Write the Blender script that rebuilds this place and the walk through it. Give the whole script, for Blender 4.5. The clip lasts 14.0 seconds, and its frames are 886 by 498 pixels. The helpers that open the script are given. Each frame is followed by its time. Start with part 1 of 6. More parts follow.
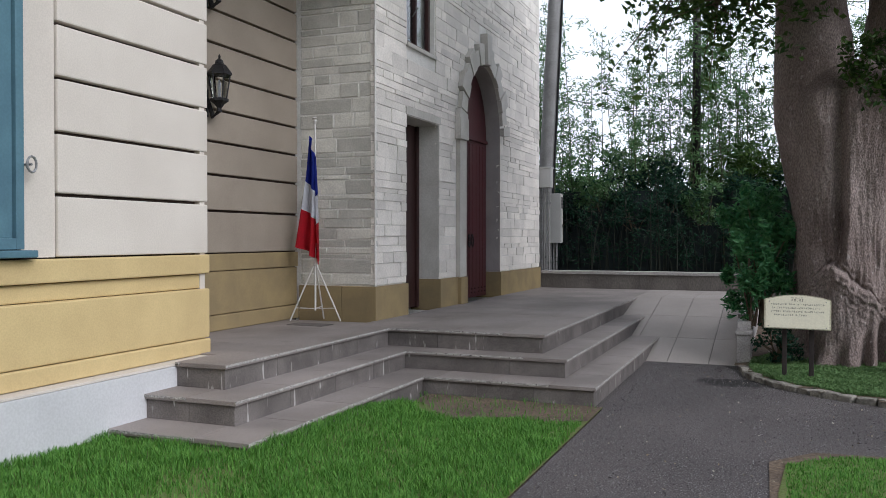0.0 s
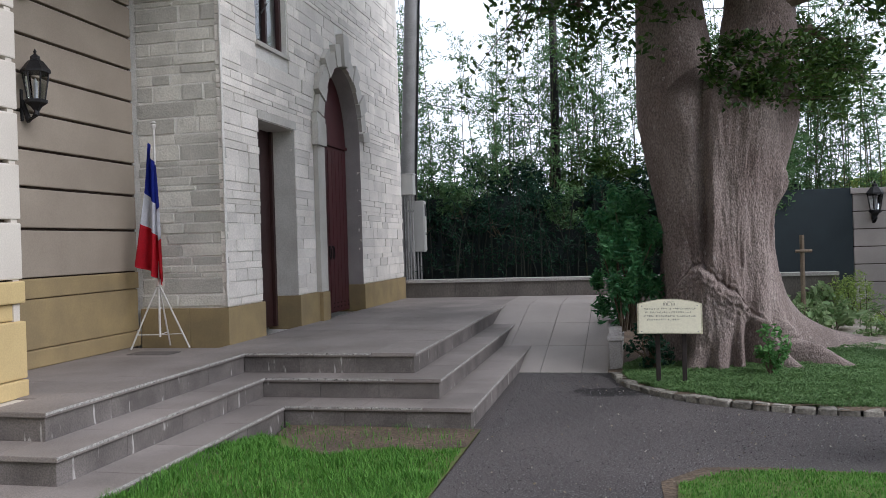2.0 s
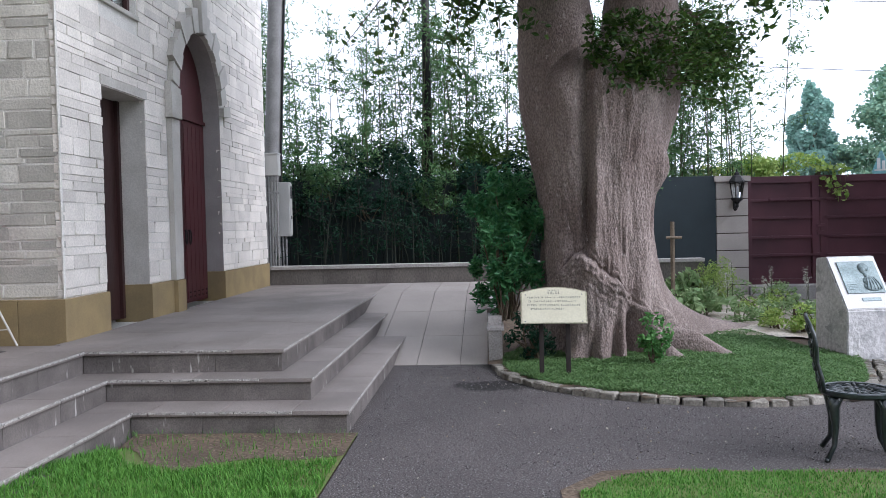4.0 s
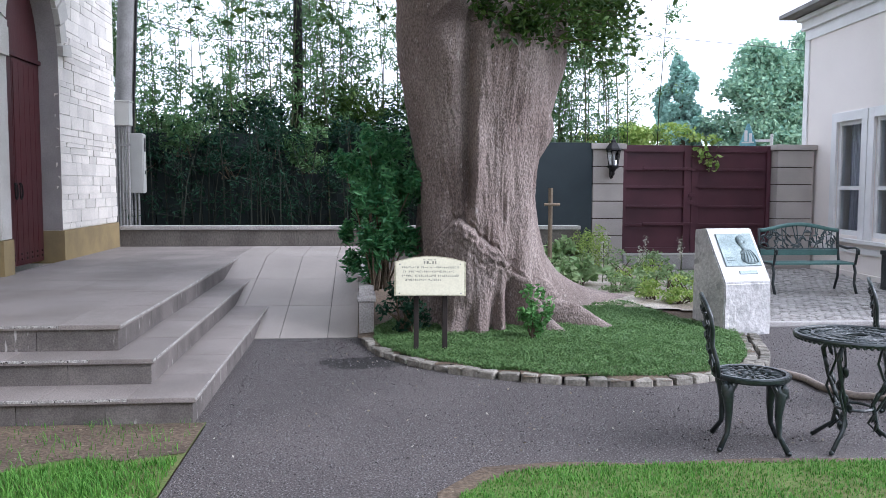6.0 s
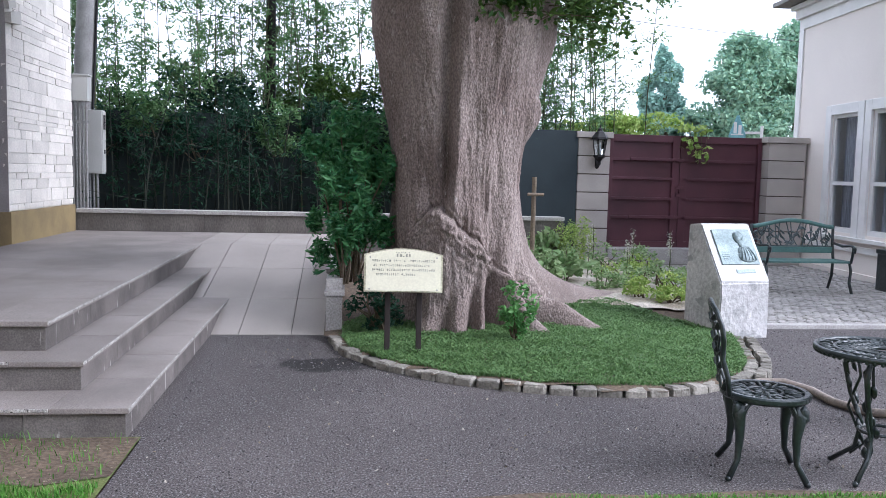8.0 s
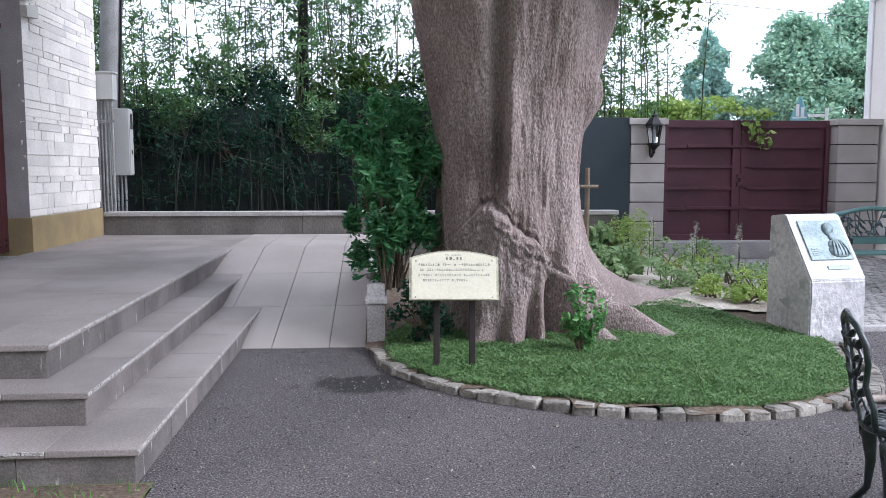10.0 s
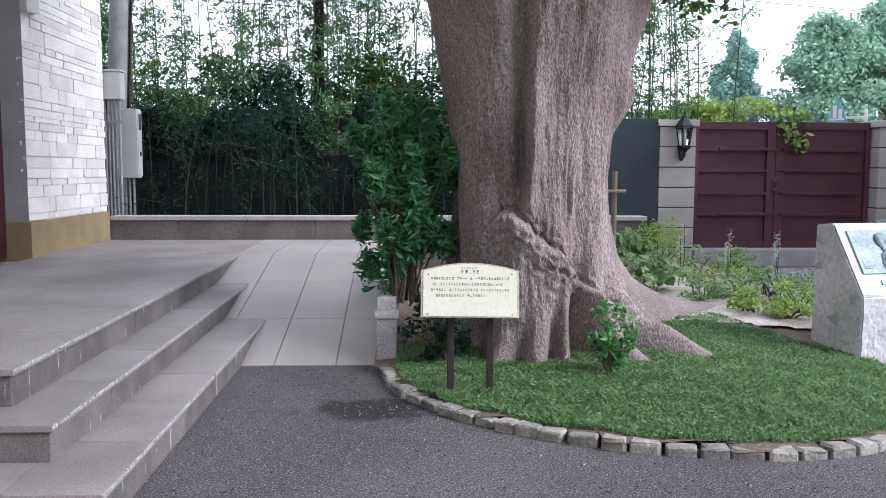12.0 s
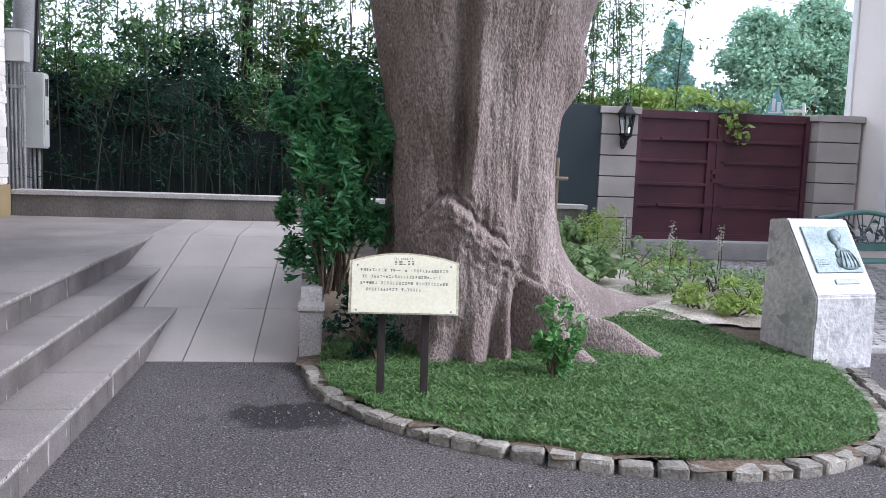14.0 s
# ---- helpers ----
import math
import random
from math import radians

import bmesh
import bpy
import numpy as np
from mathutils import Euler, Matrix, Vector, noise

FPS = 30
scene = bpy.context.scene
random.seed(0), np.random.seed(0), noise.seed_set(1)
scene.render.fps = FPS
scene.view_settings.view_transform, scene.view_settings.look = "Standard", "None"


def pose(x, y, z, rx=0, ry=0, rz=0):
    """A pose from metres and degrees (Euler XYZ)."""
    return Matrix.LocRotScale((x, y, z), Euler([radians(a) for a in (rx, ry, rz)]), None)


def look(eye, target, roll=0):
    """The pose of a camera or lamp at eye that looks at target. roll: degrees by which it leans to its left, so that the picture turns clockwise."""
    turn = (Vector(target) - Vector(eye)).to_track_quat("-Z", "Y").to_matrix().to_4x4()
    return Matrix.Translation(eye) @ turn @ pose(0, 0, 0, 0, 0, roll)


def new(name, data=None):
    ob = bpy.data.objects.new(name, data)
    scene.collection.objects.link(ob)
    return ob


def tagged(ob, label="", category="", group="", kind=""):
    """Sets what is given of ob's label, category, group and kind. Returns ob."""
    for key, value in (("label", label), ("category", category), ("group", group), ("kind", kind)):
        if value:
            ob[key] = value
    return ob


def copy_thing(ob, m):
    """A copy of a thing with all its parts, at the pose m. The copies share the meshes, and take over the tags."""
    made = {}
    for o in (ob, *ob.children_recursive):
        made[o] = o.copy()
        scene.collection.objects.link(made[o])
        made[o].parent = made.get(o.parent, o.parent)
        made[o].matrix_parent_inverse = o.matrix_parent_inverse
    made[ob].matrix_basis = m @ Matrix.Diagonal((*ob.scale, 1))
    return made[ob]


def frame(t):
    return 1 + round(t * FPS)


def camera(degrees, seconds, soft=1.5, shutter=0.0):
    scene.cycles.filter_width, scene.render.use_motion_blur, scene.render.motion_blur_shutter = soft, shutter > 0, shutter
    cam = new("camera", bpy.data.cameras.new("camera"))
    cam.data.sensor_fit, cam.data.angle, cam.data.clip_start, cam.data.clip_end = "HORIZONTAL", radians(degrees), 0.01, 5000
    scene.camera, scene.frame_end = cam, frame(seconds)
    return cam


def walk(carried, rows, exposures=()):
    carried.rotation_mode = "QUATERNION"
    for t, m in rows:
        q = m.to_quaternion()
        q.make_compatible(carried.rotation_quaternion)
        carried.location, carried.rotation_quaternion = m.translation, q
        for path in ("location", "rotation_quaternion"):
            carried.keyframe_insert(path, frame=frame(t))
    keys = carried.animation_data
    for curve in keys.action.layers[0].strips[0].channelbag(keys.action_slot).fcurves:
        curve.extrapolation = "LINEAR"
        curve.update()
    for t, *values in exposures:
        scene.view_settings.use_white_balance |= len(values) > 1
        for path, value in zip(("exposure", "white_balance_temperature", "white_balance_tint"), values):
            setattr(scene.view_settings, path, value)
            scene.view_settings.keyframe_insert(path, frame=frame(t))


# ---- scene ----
cam = camera(55.7, 14.0, 0.6)
PATH = [
    (0, (0.296, 0.047, 1.473), (-0.455, 1.9, 1.446), -0.0),
    (0.5, (0.226, 0.234, 1.488), (-0.463, 2.111, 1.458), 0.0),
    (1, (0.182, 0.366, 1.495), (-0.425, 2.271, 1.483), -0.5),
    (1.5, (0.148, 0.482, 1.494), (-0.371, 2.414, 1.489), -1.0),
    (2, (0.073, 0.616, 1.51), (-0.362, 2.568, 1.497), -1.7),
    (2.5, (0.001, 0.698, 1.523), (-0.344, 2.668, 1.508), -1.7),
    (3, (-0.019, 0.905, 1.517), (-0.304, 2.884, 1.486), -1.3),
    (3.5, (-0.069, 1.074, 1.508), (-0.269, 3.063, 1.474), -1.2),
    (4, (-0.138, 1.231, 1.506), (-0.253, 3.227, 1.449), -1.3),
    (6.5, (-0.126, 2.089, 1.516), (0.107, 4.069, 1.356), 0.8),
    (7, (-0.083, 2.264, 1.513), (0.173, 4.241, 1.35), 1.2),
    (7.5, (-0.012, 2.442, 1.5), (0.238, 4.419, 1.33), 1.5),
    (8, (-0.041, 2.571, 1.496), (0.196, 4.549, 1.317), 1.4),
    (8.5, (-0.072, 2.795, 1.468), (0.092, 4.779, 1.278), 0.5),
    (11, (-0.059, 3.682, 1.467), (0.081, 5.668, 1.276), -0.2),
    (11.5, (0.023, 3.827, 1.471), (0.133, 5.814, 1.27), 0.1),
    (12, (0.014, 3.896, 1.477), (0.109, 5.886, 1.292), 0.2),
    (12.5, (0.007, 4.025, 1.475), (0.12, 6.012, 1.276), 0.3),
    (13, (-0.017, 4.168, 1.46), (0.117, 6.152, 1.253), 0.5),
    (13.5, (-0.011, 4.282, 1.453), (0.151, 6.264, 1.239), 1.2),
    (14, (0.042, 4.451, 1.455), (0.298, 6.422, 1.234), 2.0),
]
SKY, SUN = 0.160, 2.4
EXPOSURES = [(0.0, 0.0, 6020, 13), (2.0, 0.07, 6000, 14), (4.0, 0.52, 5800, 15), (6.5, 0.90, 5700, 16), (14.0, 0.95, 5720, 17)]
walk(cam, [(t, look(eye, target, roll)) for t, eye, target, roll in PATH], EXPOSURES)


# ---------------------------------------------------------------- world and light
world = bpy.data.worlds.new("overcast_sky")
scene.world = world
world.use_nodes = True
wn, wl = world.node_tree.nodes, world.node_tree.links
sky = wn.new("ShaderNodeTexSky")
sky.sky_type, sky.sun_disc = "NISHITA", False
sky.sun_elevation, sky.sun_rotation = radians(37), radians(111)
sky.dust_density, sky.air_density = 1.0, 1.0
grey = wn.new("ShaderNodeHueSaturation")
grey.inputs["Saturation"].default_value = 0.12
wl.new(sky.outputs[0], grey.inputs["Color"])
cloud = wn.new("ShaderNodeMix")  # an even cloud layer over the sky
cloud.data_type = "RGBA"
cloud.inputs[0].default_value = 0.75
cloud.inputs[7].default_value = (8.2, 8.6, 9.2, 1)
wl.new(grey.outputs[0], cloud.inputs[6])
wl.new(cloud.outputs[2], wn["Background"].inputs["Color"])
wn["Background"].inputs["Strength"].default_value = SKY
sun_data = bpy.data.lights.new("sun", "SUN")
sun_data.energy, sun_data.angle, sun_data.color = SUN, radians(35), (1.0, 0.98, 0.95)
sun = new("sun", sun_data)
sun.matrix_world = look((10.8, -2.2, 8.7), (0, 2, 0))


# ---------------------------------------------------------------- small tools
def mesh_from(name, verts, faces, smooth=False):
    me = bpy.data.meshes.new(name)
    me.from_pydata([tuple(v) for v in verts], [], [tuple(f) for f in faces])
    if smooth:
        me.polygons.foreach_set("use_smooth", [True] * len(me.polygons))
    me.update()
    return me


def put_mesh(name, me, material, parent=None, label=""):
    ob = new(name, me)
    if material and not me.materials:
        me.materials.append(material)
    if parent:
        ob.parent = parent
    if label:
        ob["label"] = label
    return ob


def part(name, bm, material, parent=None, label="", smooth=False):
    """Links a bmesh as one mesh object, under a thing or part if given."""
    me = bpy.data.meshes.new(name)
    bm.normal_update()
    bm.to_mesh(me)
    bm.free()
    if smooth:
        me.polygons.foreach_set("use_smooth", [True] * len(me.polygons))
    return put_mesh(name, me, material, parent, label)


def empty(name, m=None, label="", category="", group="", kind=""):
    ob = new(name)
    if m is not None:
        ob.matrix_world = m
    return tagged(ob, label, category, group, kind)


def box(bm, x0, y0, z0, x1, y1, z1, bevel=0.0, jitter=0.0):
    made = bmesh.ops.create_cube(bm, size=1.0, matrix=Matrix.Translation(((x0 + x1) / 2, (y0 + y1) / 2, (z0 + z1) / 2)) @ Matrix.Diagonal((x1 - x0, y1 - y0, z1 - z0, 1)))
    verts = made["verts"]
    if jitter:
        for v in verts:
            v.co += Vector((random.uniform(-jitter, jitter), random.uniform(-jitter, jitter), random.uniform(-jitter, jitter)))
    if bevel:
        edges = list({e for v in verts for e in v.link_edges})
        bmesh.ops.bevel(bm, geom=edges, offset=bevel, segments=2, affect="EDGES", profile=0.6)
    return bm


def boxes(*rows, bevel=0.0):
    bm = bmesh.new()
    for r in rows:
        box(bm, *r, bevel=bevel)
    return bm


def tube(bm, pts, radii, n=8, cap=True):
    """A tube along points; radii one number or one for each point."""
    pts = [Vector(p) for p in pts]
    if not isinstance(radii, (list, tuple)):
        radii = [radii] * len(pts)
    rings, side = [], None
    for i, p in enumerate(pts):
        d = (pts[min(i + 1, len(pts) - 1)] - pts[max(i - 1, 0)]).normalized()
        if side is None:
            side = d.orthogonal().normalized()
        side = (side - d * side.dot(d)).normalized()
        up = d.cross(side)
        rings.append([bm.verts.new(p + radii[i] * (math.cos(a) * side + math.sin(a) * up)) for a in [2 * math.pi * k / n for k in range(n)]])
    for a, b in zip(rings, rings[1:]):
        for k in range(n):
            bm.faces.new((a[k], a[(k + 1) % n], b[(k + 1) % n], b[k]))
    if cap:
        bm.faces.new(rings[0][::-1])
        bm.faces.new(rings[-1])
    return bm


def lathe(bm, profile, n=20, at=(0, 0, 0)):
    """Turns (radius, height) pairs about the upright axis at a place."""
    rings = [[bm.verts.new((at[0] + r * math.cos(2 * math.pi * k / n), at[1] + r * math.sin(2 * math.pi * k / n), at[2] + z)) for k in range(n)] for r, z in profile]
    for a, b in zip(rings, rings[1:]):
        for k in range(n):
            bm.faces.new((a[k], a[(k + 1) % n], b[(k + 1) % n], b[k]))
    bm.faces.new(rings[0][::-1])
    bm.faces.new(rings[-1])
    return bm


def prism(bm, outline, z0, z1):
    """An upright prism on a plan outline (counter-clockwise)."""
    lo = [bm.verts.new((x, y, z0)) for x, y in outline]
    hi = [bm.verts.new((x, y, z1)) for x, y in outline]
    n = len(outline)
    for k in range(n):
        bm.faces.new((lo[k], lo[(k + 1) % n], hi[(k + 1) % n], hi[k]))
    bm.faces.new(hi)
    bm.faces.new(lo[::-1])
    return bm


def inside(px, py, poly):
    """Which of the points lie in a plan outline."""
    hit = np.zeros(len(px), bool)
    n = len(poly)
    for i in range(n):
        (x0, y0), (x1, y1) = poly[i], poly[(i + 1) % n]
        if y0 == y1:
            continue
        cross = (py < max(y0, y1)) & (py >= min(y0, y1)) & (px < (x1 - x0) * (py - y0) / (y1 - y0) + x0)
        hit ^= cross
    return hit


# ---------------------------------------------------------------- materials
def material(name, base, second=None, scale=8.0, rough=0.8, metal=0.0, bump=0.15, fine=60.0, stretch=(1, 1, 1), vary=0.0, island=False, spots=None, spec=0.4, trans=0.0, gr=None, spot_stretch=(1, 1, 1), stain=None):
    """Two-scale procedural surface: large stains and fine grain, with relief. vary: brightness change from piece to piece."""
    m = bpy.data.materials.new(name)
    m.use_nodes = True
    nt = m.node_tree
    n, l = nt.nodes, nt.links
    b = n["Principled BSDF"]
    b.inputs["Roughness"].default_value, b.inputs["Metallic"].default_value = rough, metal
    b.inputs["Specular IOR Level"].default_value = spec
    second = second or tuple(c * 0.7 for c in base)
    geo = n.new("ShaderNodeNewGeometry")
    mapping = n.new("ShaderNodeMapping")
    mapping.inputs["Scale"].default_value = stretch
    l.new(geo.outputs["Position"], mapping.inputs["Vector"])
    big, small = n.new("ShaderNodeTexNoise"), n.new("ShaderNodeTexNoise")
    big.inputs["Scale"].default_value, big.inputs["Detail"].default_value = scale, 6
    small.inputs["Scale"].default_value, small.inputs["Detail"].default_value = fine, 4
    for t in (big, small):
        l.new(mapping.outputs[0], t.inputs["Vector"])
    ramp = n.new("ShaderNodeValToRGB")
    ramp.color_ramp.elements[0].position, ramp.color_ramp.elements[1].position = 0.34, 0.66
    ramp.color_ramp.elements[0].color, ramp.color_ramp.elements[1].color = (*second, 1), (*base, 1)
    l.new(big.outputs[0], ramp.inputs[0])
    grain = n.new("ShaderNodeMapRange")
    grain.inputs[1].default_value, grain.inputs[2].default_value = 0.36, 0.64
    gr = gr if gr is not None else (0.20 if bump > 0.1 else 0.05)
    grain.inputs[3].default_value, grain.inputs[4].default_value = 1 - gr, 1 + gr
    l.new(small.outputs[0], grain.inputs[0])
    mul = n.new("ShaderNodeVectorMath")
    mul.operation = "SCALE"
    l.new(ramp.outputs[0], mul.inputs[0])
    l.new(grain.outputs[0], mul.inputs["Scale"])
    out = mul.outputs[0]
    if vary:
        info = n.new("ShaderNodeNewGeometry" if island else "ShaderNodeObjectInfo")
        rnd = info.outputs["Random Per Island" if island else "Random"]
        rng = n.new("ShaderNodeMapRange")
        rng.inputs[3].default_value, rng.inputs[4].default_value = 1 - vary, 1 + vary
        l.new(rnd, rng.inputs[0])
        m2 = n.new("ShaderNodeVectorMath")
        m2.operation = "SCALE"
        l.new(out, m2.inputs[0])
        l.new(rng.outputs[0], m2.inputs["Scale"])
        out = m2.outputs[0]
    if spots:
        sp_scale, sp_from, sp_color = spots
        sp = n.new("ShaderNodeTexNoise")
        sp.inputs["Scale"].default_value, sp.inputs["Detail"].default_value = sp_scale, 3
        smap = n.new("ShaderNodeMapping")
        smap.inputs["Scale"].default_value = spot_stretch
        l.new(geo.outputs["Position"], smap.inputs["Vector"])
        l.new(smap.outputs[0], sp.inputs["Vector"])
        cut = n.new("ShaderNodeMapRange")
        cut.inputs[1].default_value, cut.inputs[2].default_value = sp_from, sp_from + 0.06
        l.new(sp.outputs[0], cut.inputs[0])
        mix = n.new("ShaderNodeMix")
        mix.data_type = "RGBA"
        l.new(cut.outputs[0], mix.inputs[0])
        l.new(out, mix.inputs[6])
        mix.inputs[7].default_value = (*sp_color, 1)
        out = mix.outputs[2]
    if stain:
        # one damp blot with a ragged, soft edge
        (sx, sy), (rx, ry), depth = stain
        smap = n.new("ShaderNodeMapping")
        smap.inputs["Location"].default_value = (-sx / rx, -sy / ry, 0)
        smap.inputs["Scale"].default_value = (1 / rx, 1 / ry, 0)
        l.new(geo.outputs["Position"], smap.inputs["Vector"])
        far = n.new("ShaderNodeVectorMath")
        far.operation = "LENGTH"
        l.new(smap.outputs[0], far.inputs[0])
        rag = n.new("ShaderNodeTexNoise")
        rag.inputs["Scale"].default_value, rag.inputs["Detail"].default_value = 5, 5
        l.new(geo.outputs["Position"], rag.inputs["Vector"])
        both = n.new("ShaderNodeMath")
        both.operation = "MULTIPLY_ADD"
        both.inputs[1].default_value = 1.6
        l.new(rag.outputs[0], both.inputs[0])
        l.new(far.outputs["Value"], both.inputs[2])
        fade = n.new("ShaderNodeMapRange")
        fade.inputs[1].default_value, fade.inputs[2].default_value = 1.55, 1.85
        fade.inputs[3].default_value, fade.inputs[4].default_value = depth, 1.0
        l.new(both.outputs[0], fade.inputs[0])
        m3 = n.new("ShaderNodeVectorMath")
        m3.operation = "SCALE"
        l.new(out, m3.inputs[0])
        l.new(fade.outputs[0], m3.inputs["Scale"])
        out = m3.outputs[0]
    l.new(out, b.inputs["Base Color"])
    if bump:
        bp = n.new("ShaderNodeBump")
        bp.inputs["Strength"].default_value, bp.inputs["Distance"].default_value = bump, 0.02
        add = n.new("ShaderNodeMath")
        l.new(big.outputs[0], add.inputs[0])
        l.new(small.outputs[0], add.inputs[1])
        l.new(add.outputs[0], bp.inputs["Height"])
        l.new(bp.outputs[0], b.inputs["Normal"])
    if trans:
        b.inputs["Transmission Weight"].default_value = trans
    return m


def foliage(name, a, c, gloss=0.5):
    """Leaf surface: colour runs between two greens from leaf to leaf, a little light passes through."""
    m = bpy.data.materials.new(name)
    m.use_nodes = True
    n, l = m.node_tree.nodes, m.node_tree.links
    b = n["Principled BSDF"]
    geo = n.new("ShaderNodeNewGeometry")
    ramp = n.new("ShaderNodeValToRGB")
    ramp.color_ramp.elements[0].color, ramp.color_ramp.elements[1].color = (*a, 1), (*c, 1)
    l.new(geo.outputs["Random Per Island"], ramp.inputs[0])
    l.new(ramp.outputs[0], b.inputs["Base Color"])
    b.inputs["Roughness"].default_value, b.inputs["Specular IOR Level"].default_value = gloss, 0.25
    tr = n.new("ShaderNodeBsdfTranslucent")
    l.new(ramp.outputs[0], tr.inputs["Color"])
    mix = n.new("ShaderNodeMixShader")
    mix.inputs[0].default_value = 0.3
    l.new(b.outputs[0], mix.inputs[1])
    l.new(tr.outputs[0], mix.inputs[2])
    l.new(mix.outputs[0], n["Material Output"].inputs["Surface"])
    return m


def glass(name, tint=(0.9, 0.95, 0.95), ior=1.45):
    m = bpy.data.materials.new(name)
    m.use_nodes = True
    b = m.node_tree.nodes["Principled BSDF"]
    b.inputs["Base Color"].default_value = (*tint, 1)
    b.inputs["Roughness"].default_value, b.inputs["Transmission Weight"].default_value = 0.03, 1.0
    b.inputs["IOR"].default_value = ior
    return m


CREAM = material("cream_render", (0.60, 0.55, 0.485), (0.54, 0.49, 0.43), 1.6, 0.85, bump=0.06, fine=90)
# Tan of the recess, darkened: its shade is put into the colour.
TAN_SHADED = material("shaded_tan_render", (0.31, 0.262, 0.208), (0.265, 0.222, 0.176), 1.6, 0.85, bump=0.06, fine=90)
OCHRE = material("ochre_render", (0.56, 0.43, 0.21), (0.49, 0.37, 0.18), 2.5, 0.85, bump=0.05, fine=90)
# Base ochre with contact shade put into the colour; the tower shares it.
OCHRE_SHADED = material("shaded_ochre_render", (0.31, 0.232, 0.115), (0.235, 0.178, 0.095), 3.0, 0.85, bump=0.06, fine=80)
GROOVE = material("groove_shadow_joint", (0.07, 0.05, 0.04), None, 5, 0.9)
PLINTH = material("white_plinth_paint", (0.56, 0.56, 0.565), (0.47, 0.47, 0.475), 1.3, 0.8, bump=0.06)
MORTAR = material("pale_mortar", (0.76, 0.735, 0.69), (0.66, 0.64, 0.59), 5, 0.95, bump=0.3, gr=0.08)
STONE = material("pale_limestone", (0.80, 0.752, 0.69), (0.69, 0.648, 0.59), 3, 0.9, bump=0.28, fine=45, vary=0.14, gr=0.08)
STONE_FAR = material("pale_limestone_far", (0.80, 0.752, 0.69), (0.69, 0.648, 0.59), 3, 0.9, bump=0.28, fine=45, vary=0.14, island=True, gr=0.08)
# Front stones: own grey tone, plus the face's weaker light put into the colour.
STONE_GREY_SHADED = material("shaded_grey_limestone", (0.62, 0.595, 0.53), (0.49, 0.47, 0.415), 4, 0.9, bump=0.28, fine=45, vary=0.24, gr=0.09)
STONE_GREY_SHADED_FAR = material("shaded_grey_limestone_far", (0.60, 0.575, 0.51), (0.47, 0.45, 0.395), 4, 0.9, bump=0.28, fine=45, vary=0.24, island=True, gr=0.09)
SMOOTH = material("smooth_limestone", (0.58, 0.555, 0.51), (0.48, 0.455, 0.41), 3, 0.85, bump=0.12, gr=0.08)
# Arch lining darkened: shade inside the opening is put into the colour.
JAMB_SHADED = material("shaded_reveal_stone", (0.36, 0.33, 0.32), (0.29, 0.268, 0.26), 3, 0.85, bump=0.1, gr=0.08)
MAROON = material("maroon_door_paint", (0.085, 0.018, 0.022), (0.055, 0.013, 0.016), 3, 0.45, bump=0.1, stretch=(1, 1, 0.15))
BROWN_DOOR = material("dark_brown_door_paint", (0.055, 0.022, 0.02), (0.035, 0.015, 0.014), 3, 0.5, bump=0.1, stretch=(1, 1, 0.15))
GATE = material("maroon_gate_paint", (0.100, 0.031, 0.043), (0.066, 0.021, 0.030), 1.2, 0.5, bump=0.06)
SLAB = material("grey_granite_tread", (0.272, 0.238, 0.220), (0.186, 0.162, 0.149), 1.4, 0.7, bump=0.18, fine=110, vary=0.09, gr=0.18)
NOSE_EDGE = material("chipped_granite_edge", (0.47, 0.45, 0.42), (0.27, 0.255, 0.24), 30, 0.85, bump=0.6, fine=90, gr=0.3, spots=(60, 0.60, (0.06, 0.055, 0.05)))
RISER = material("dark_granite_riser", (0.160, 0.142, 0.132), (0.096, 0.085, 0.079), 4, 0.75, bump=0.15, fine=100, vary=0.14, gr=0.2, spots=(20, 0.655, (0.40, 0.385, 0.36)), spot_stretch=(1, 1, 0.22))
RAMP = material("pale_granite_ramp", (0.350, 0.312, 0.285), (0.285, 0.255, 0.232), 1.1, 0.75, bump=0.12, fine=110, vary=0.05, gr=0.12)
CONCRETE = material("weathered_concrete", (0.165, 0.148, 0.133), (0.098, 0.088, 0.079), 2.5, 0.9, bump=0.2, stretch=(1, 1, 0.4))
CAP = material("pale_cap_stone", (0.42, 0.40, 0.38), (0.32, 0.30, 0.29), 4, 0.85, bump=0.15)
ASPHALT = material("asphalt", (0.092, 0.079, 0.077), (0.062, 0.053, 0.052), 1.0, 0.80, bump=0.7, fine=105, gr=0.85, spots=(85, 0.58, (0.24, 0.23, 0.23)), stain=((-0.13, 9.02), (0.46, 0.27), 0.22))
SOIL = material("bare_soil", (0.140, 0.102, 0.070), (0.082, 0.060, 0.043), 2.2, 0.95, bump=0.7, fine=40, gr=0.3, spots=(26, 0.66, (0.26, 0.22, 0.16)))
SAND = material("pale_border_gravel", (0.52, 0.47, 0.40), (0.26, 0.22, 0.17), 2.5, 0.95, bump=0.6, fine=45, gr=0.3)
TURF = material("turf_ground", (0.09, 0.16, 0.03), (0.11, 0.12, 0.04), 2, 0.95, bump=0.5, fine=60)
SETT = material("granite_sett", (0.27, 0.25, 0.215), (0.16, 0.148, 0.125), 11, 0.9, bump=0.6, vary=0.3)
COBBLE = material("grey_cobble", (0.36, 0.34, 0.32), (0.27, 0.255, 0.24), 6, 0.85, bump=0.3, vary=0.15)
COBBLE_FAR = material("grey_cobble_far", (0.36, 0.34, 0.32), (0.27, 0.255, 0.24), 6, 0.85, bump=0.3, vary=0.15, island=True)
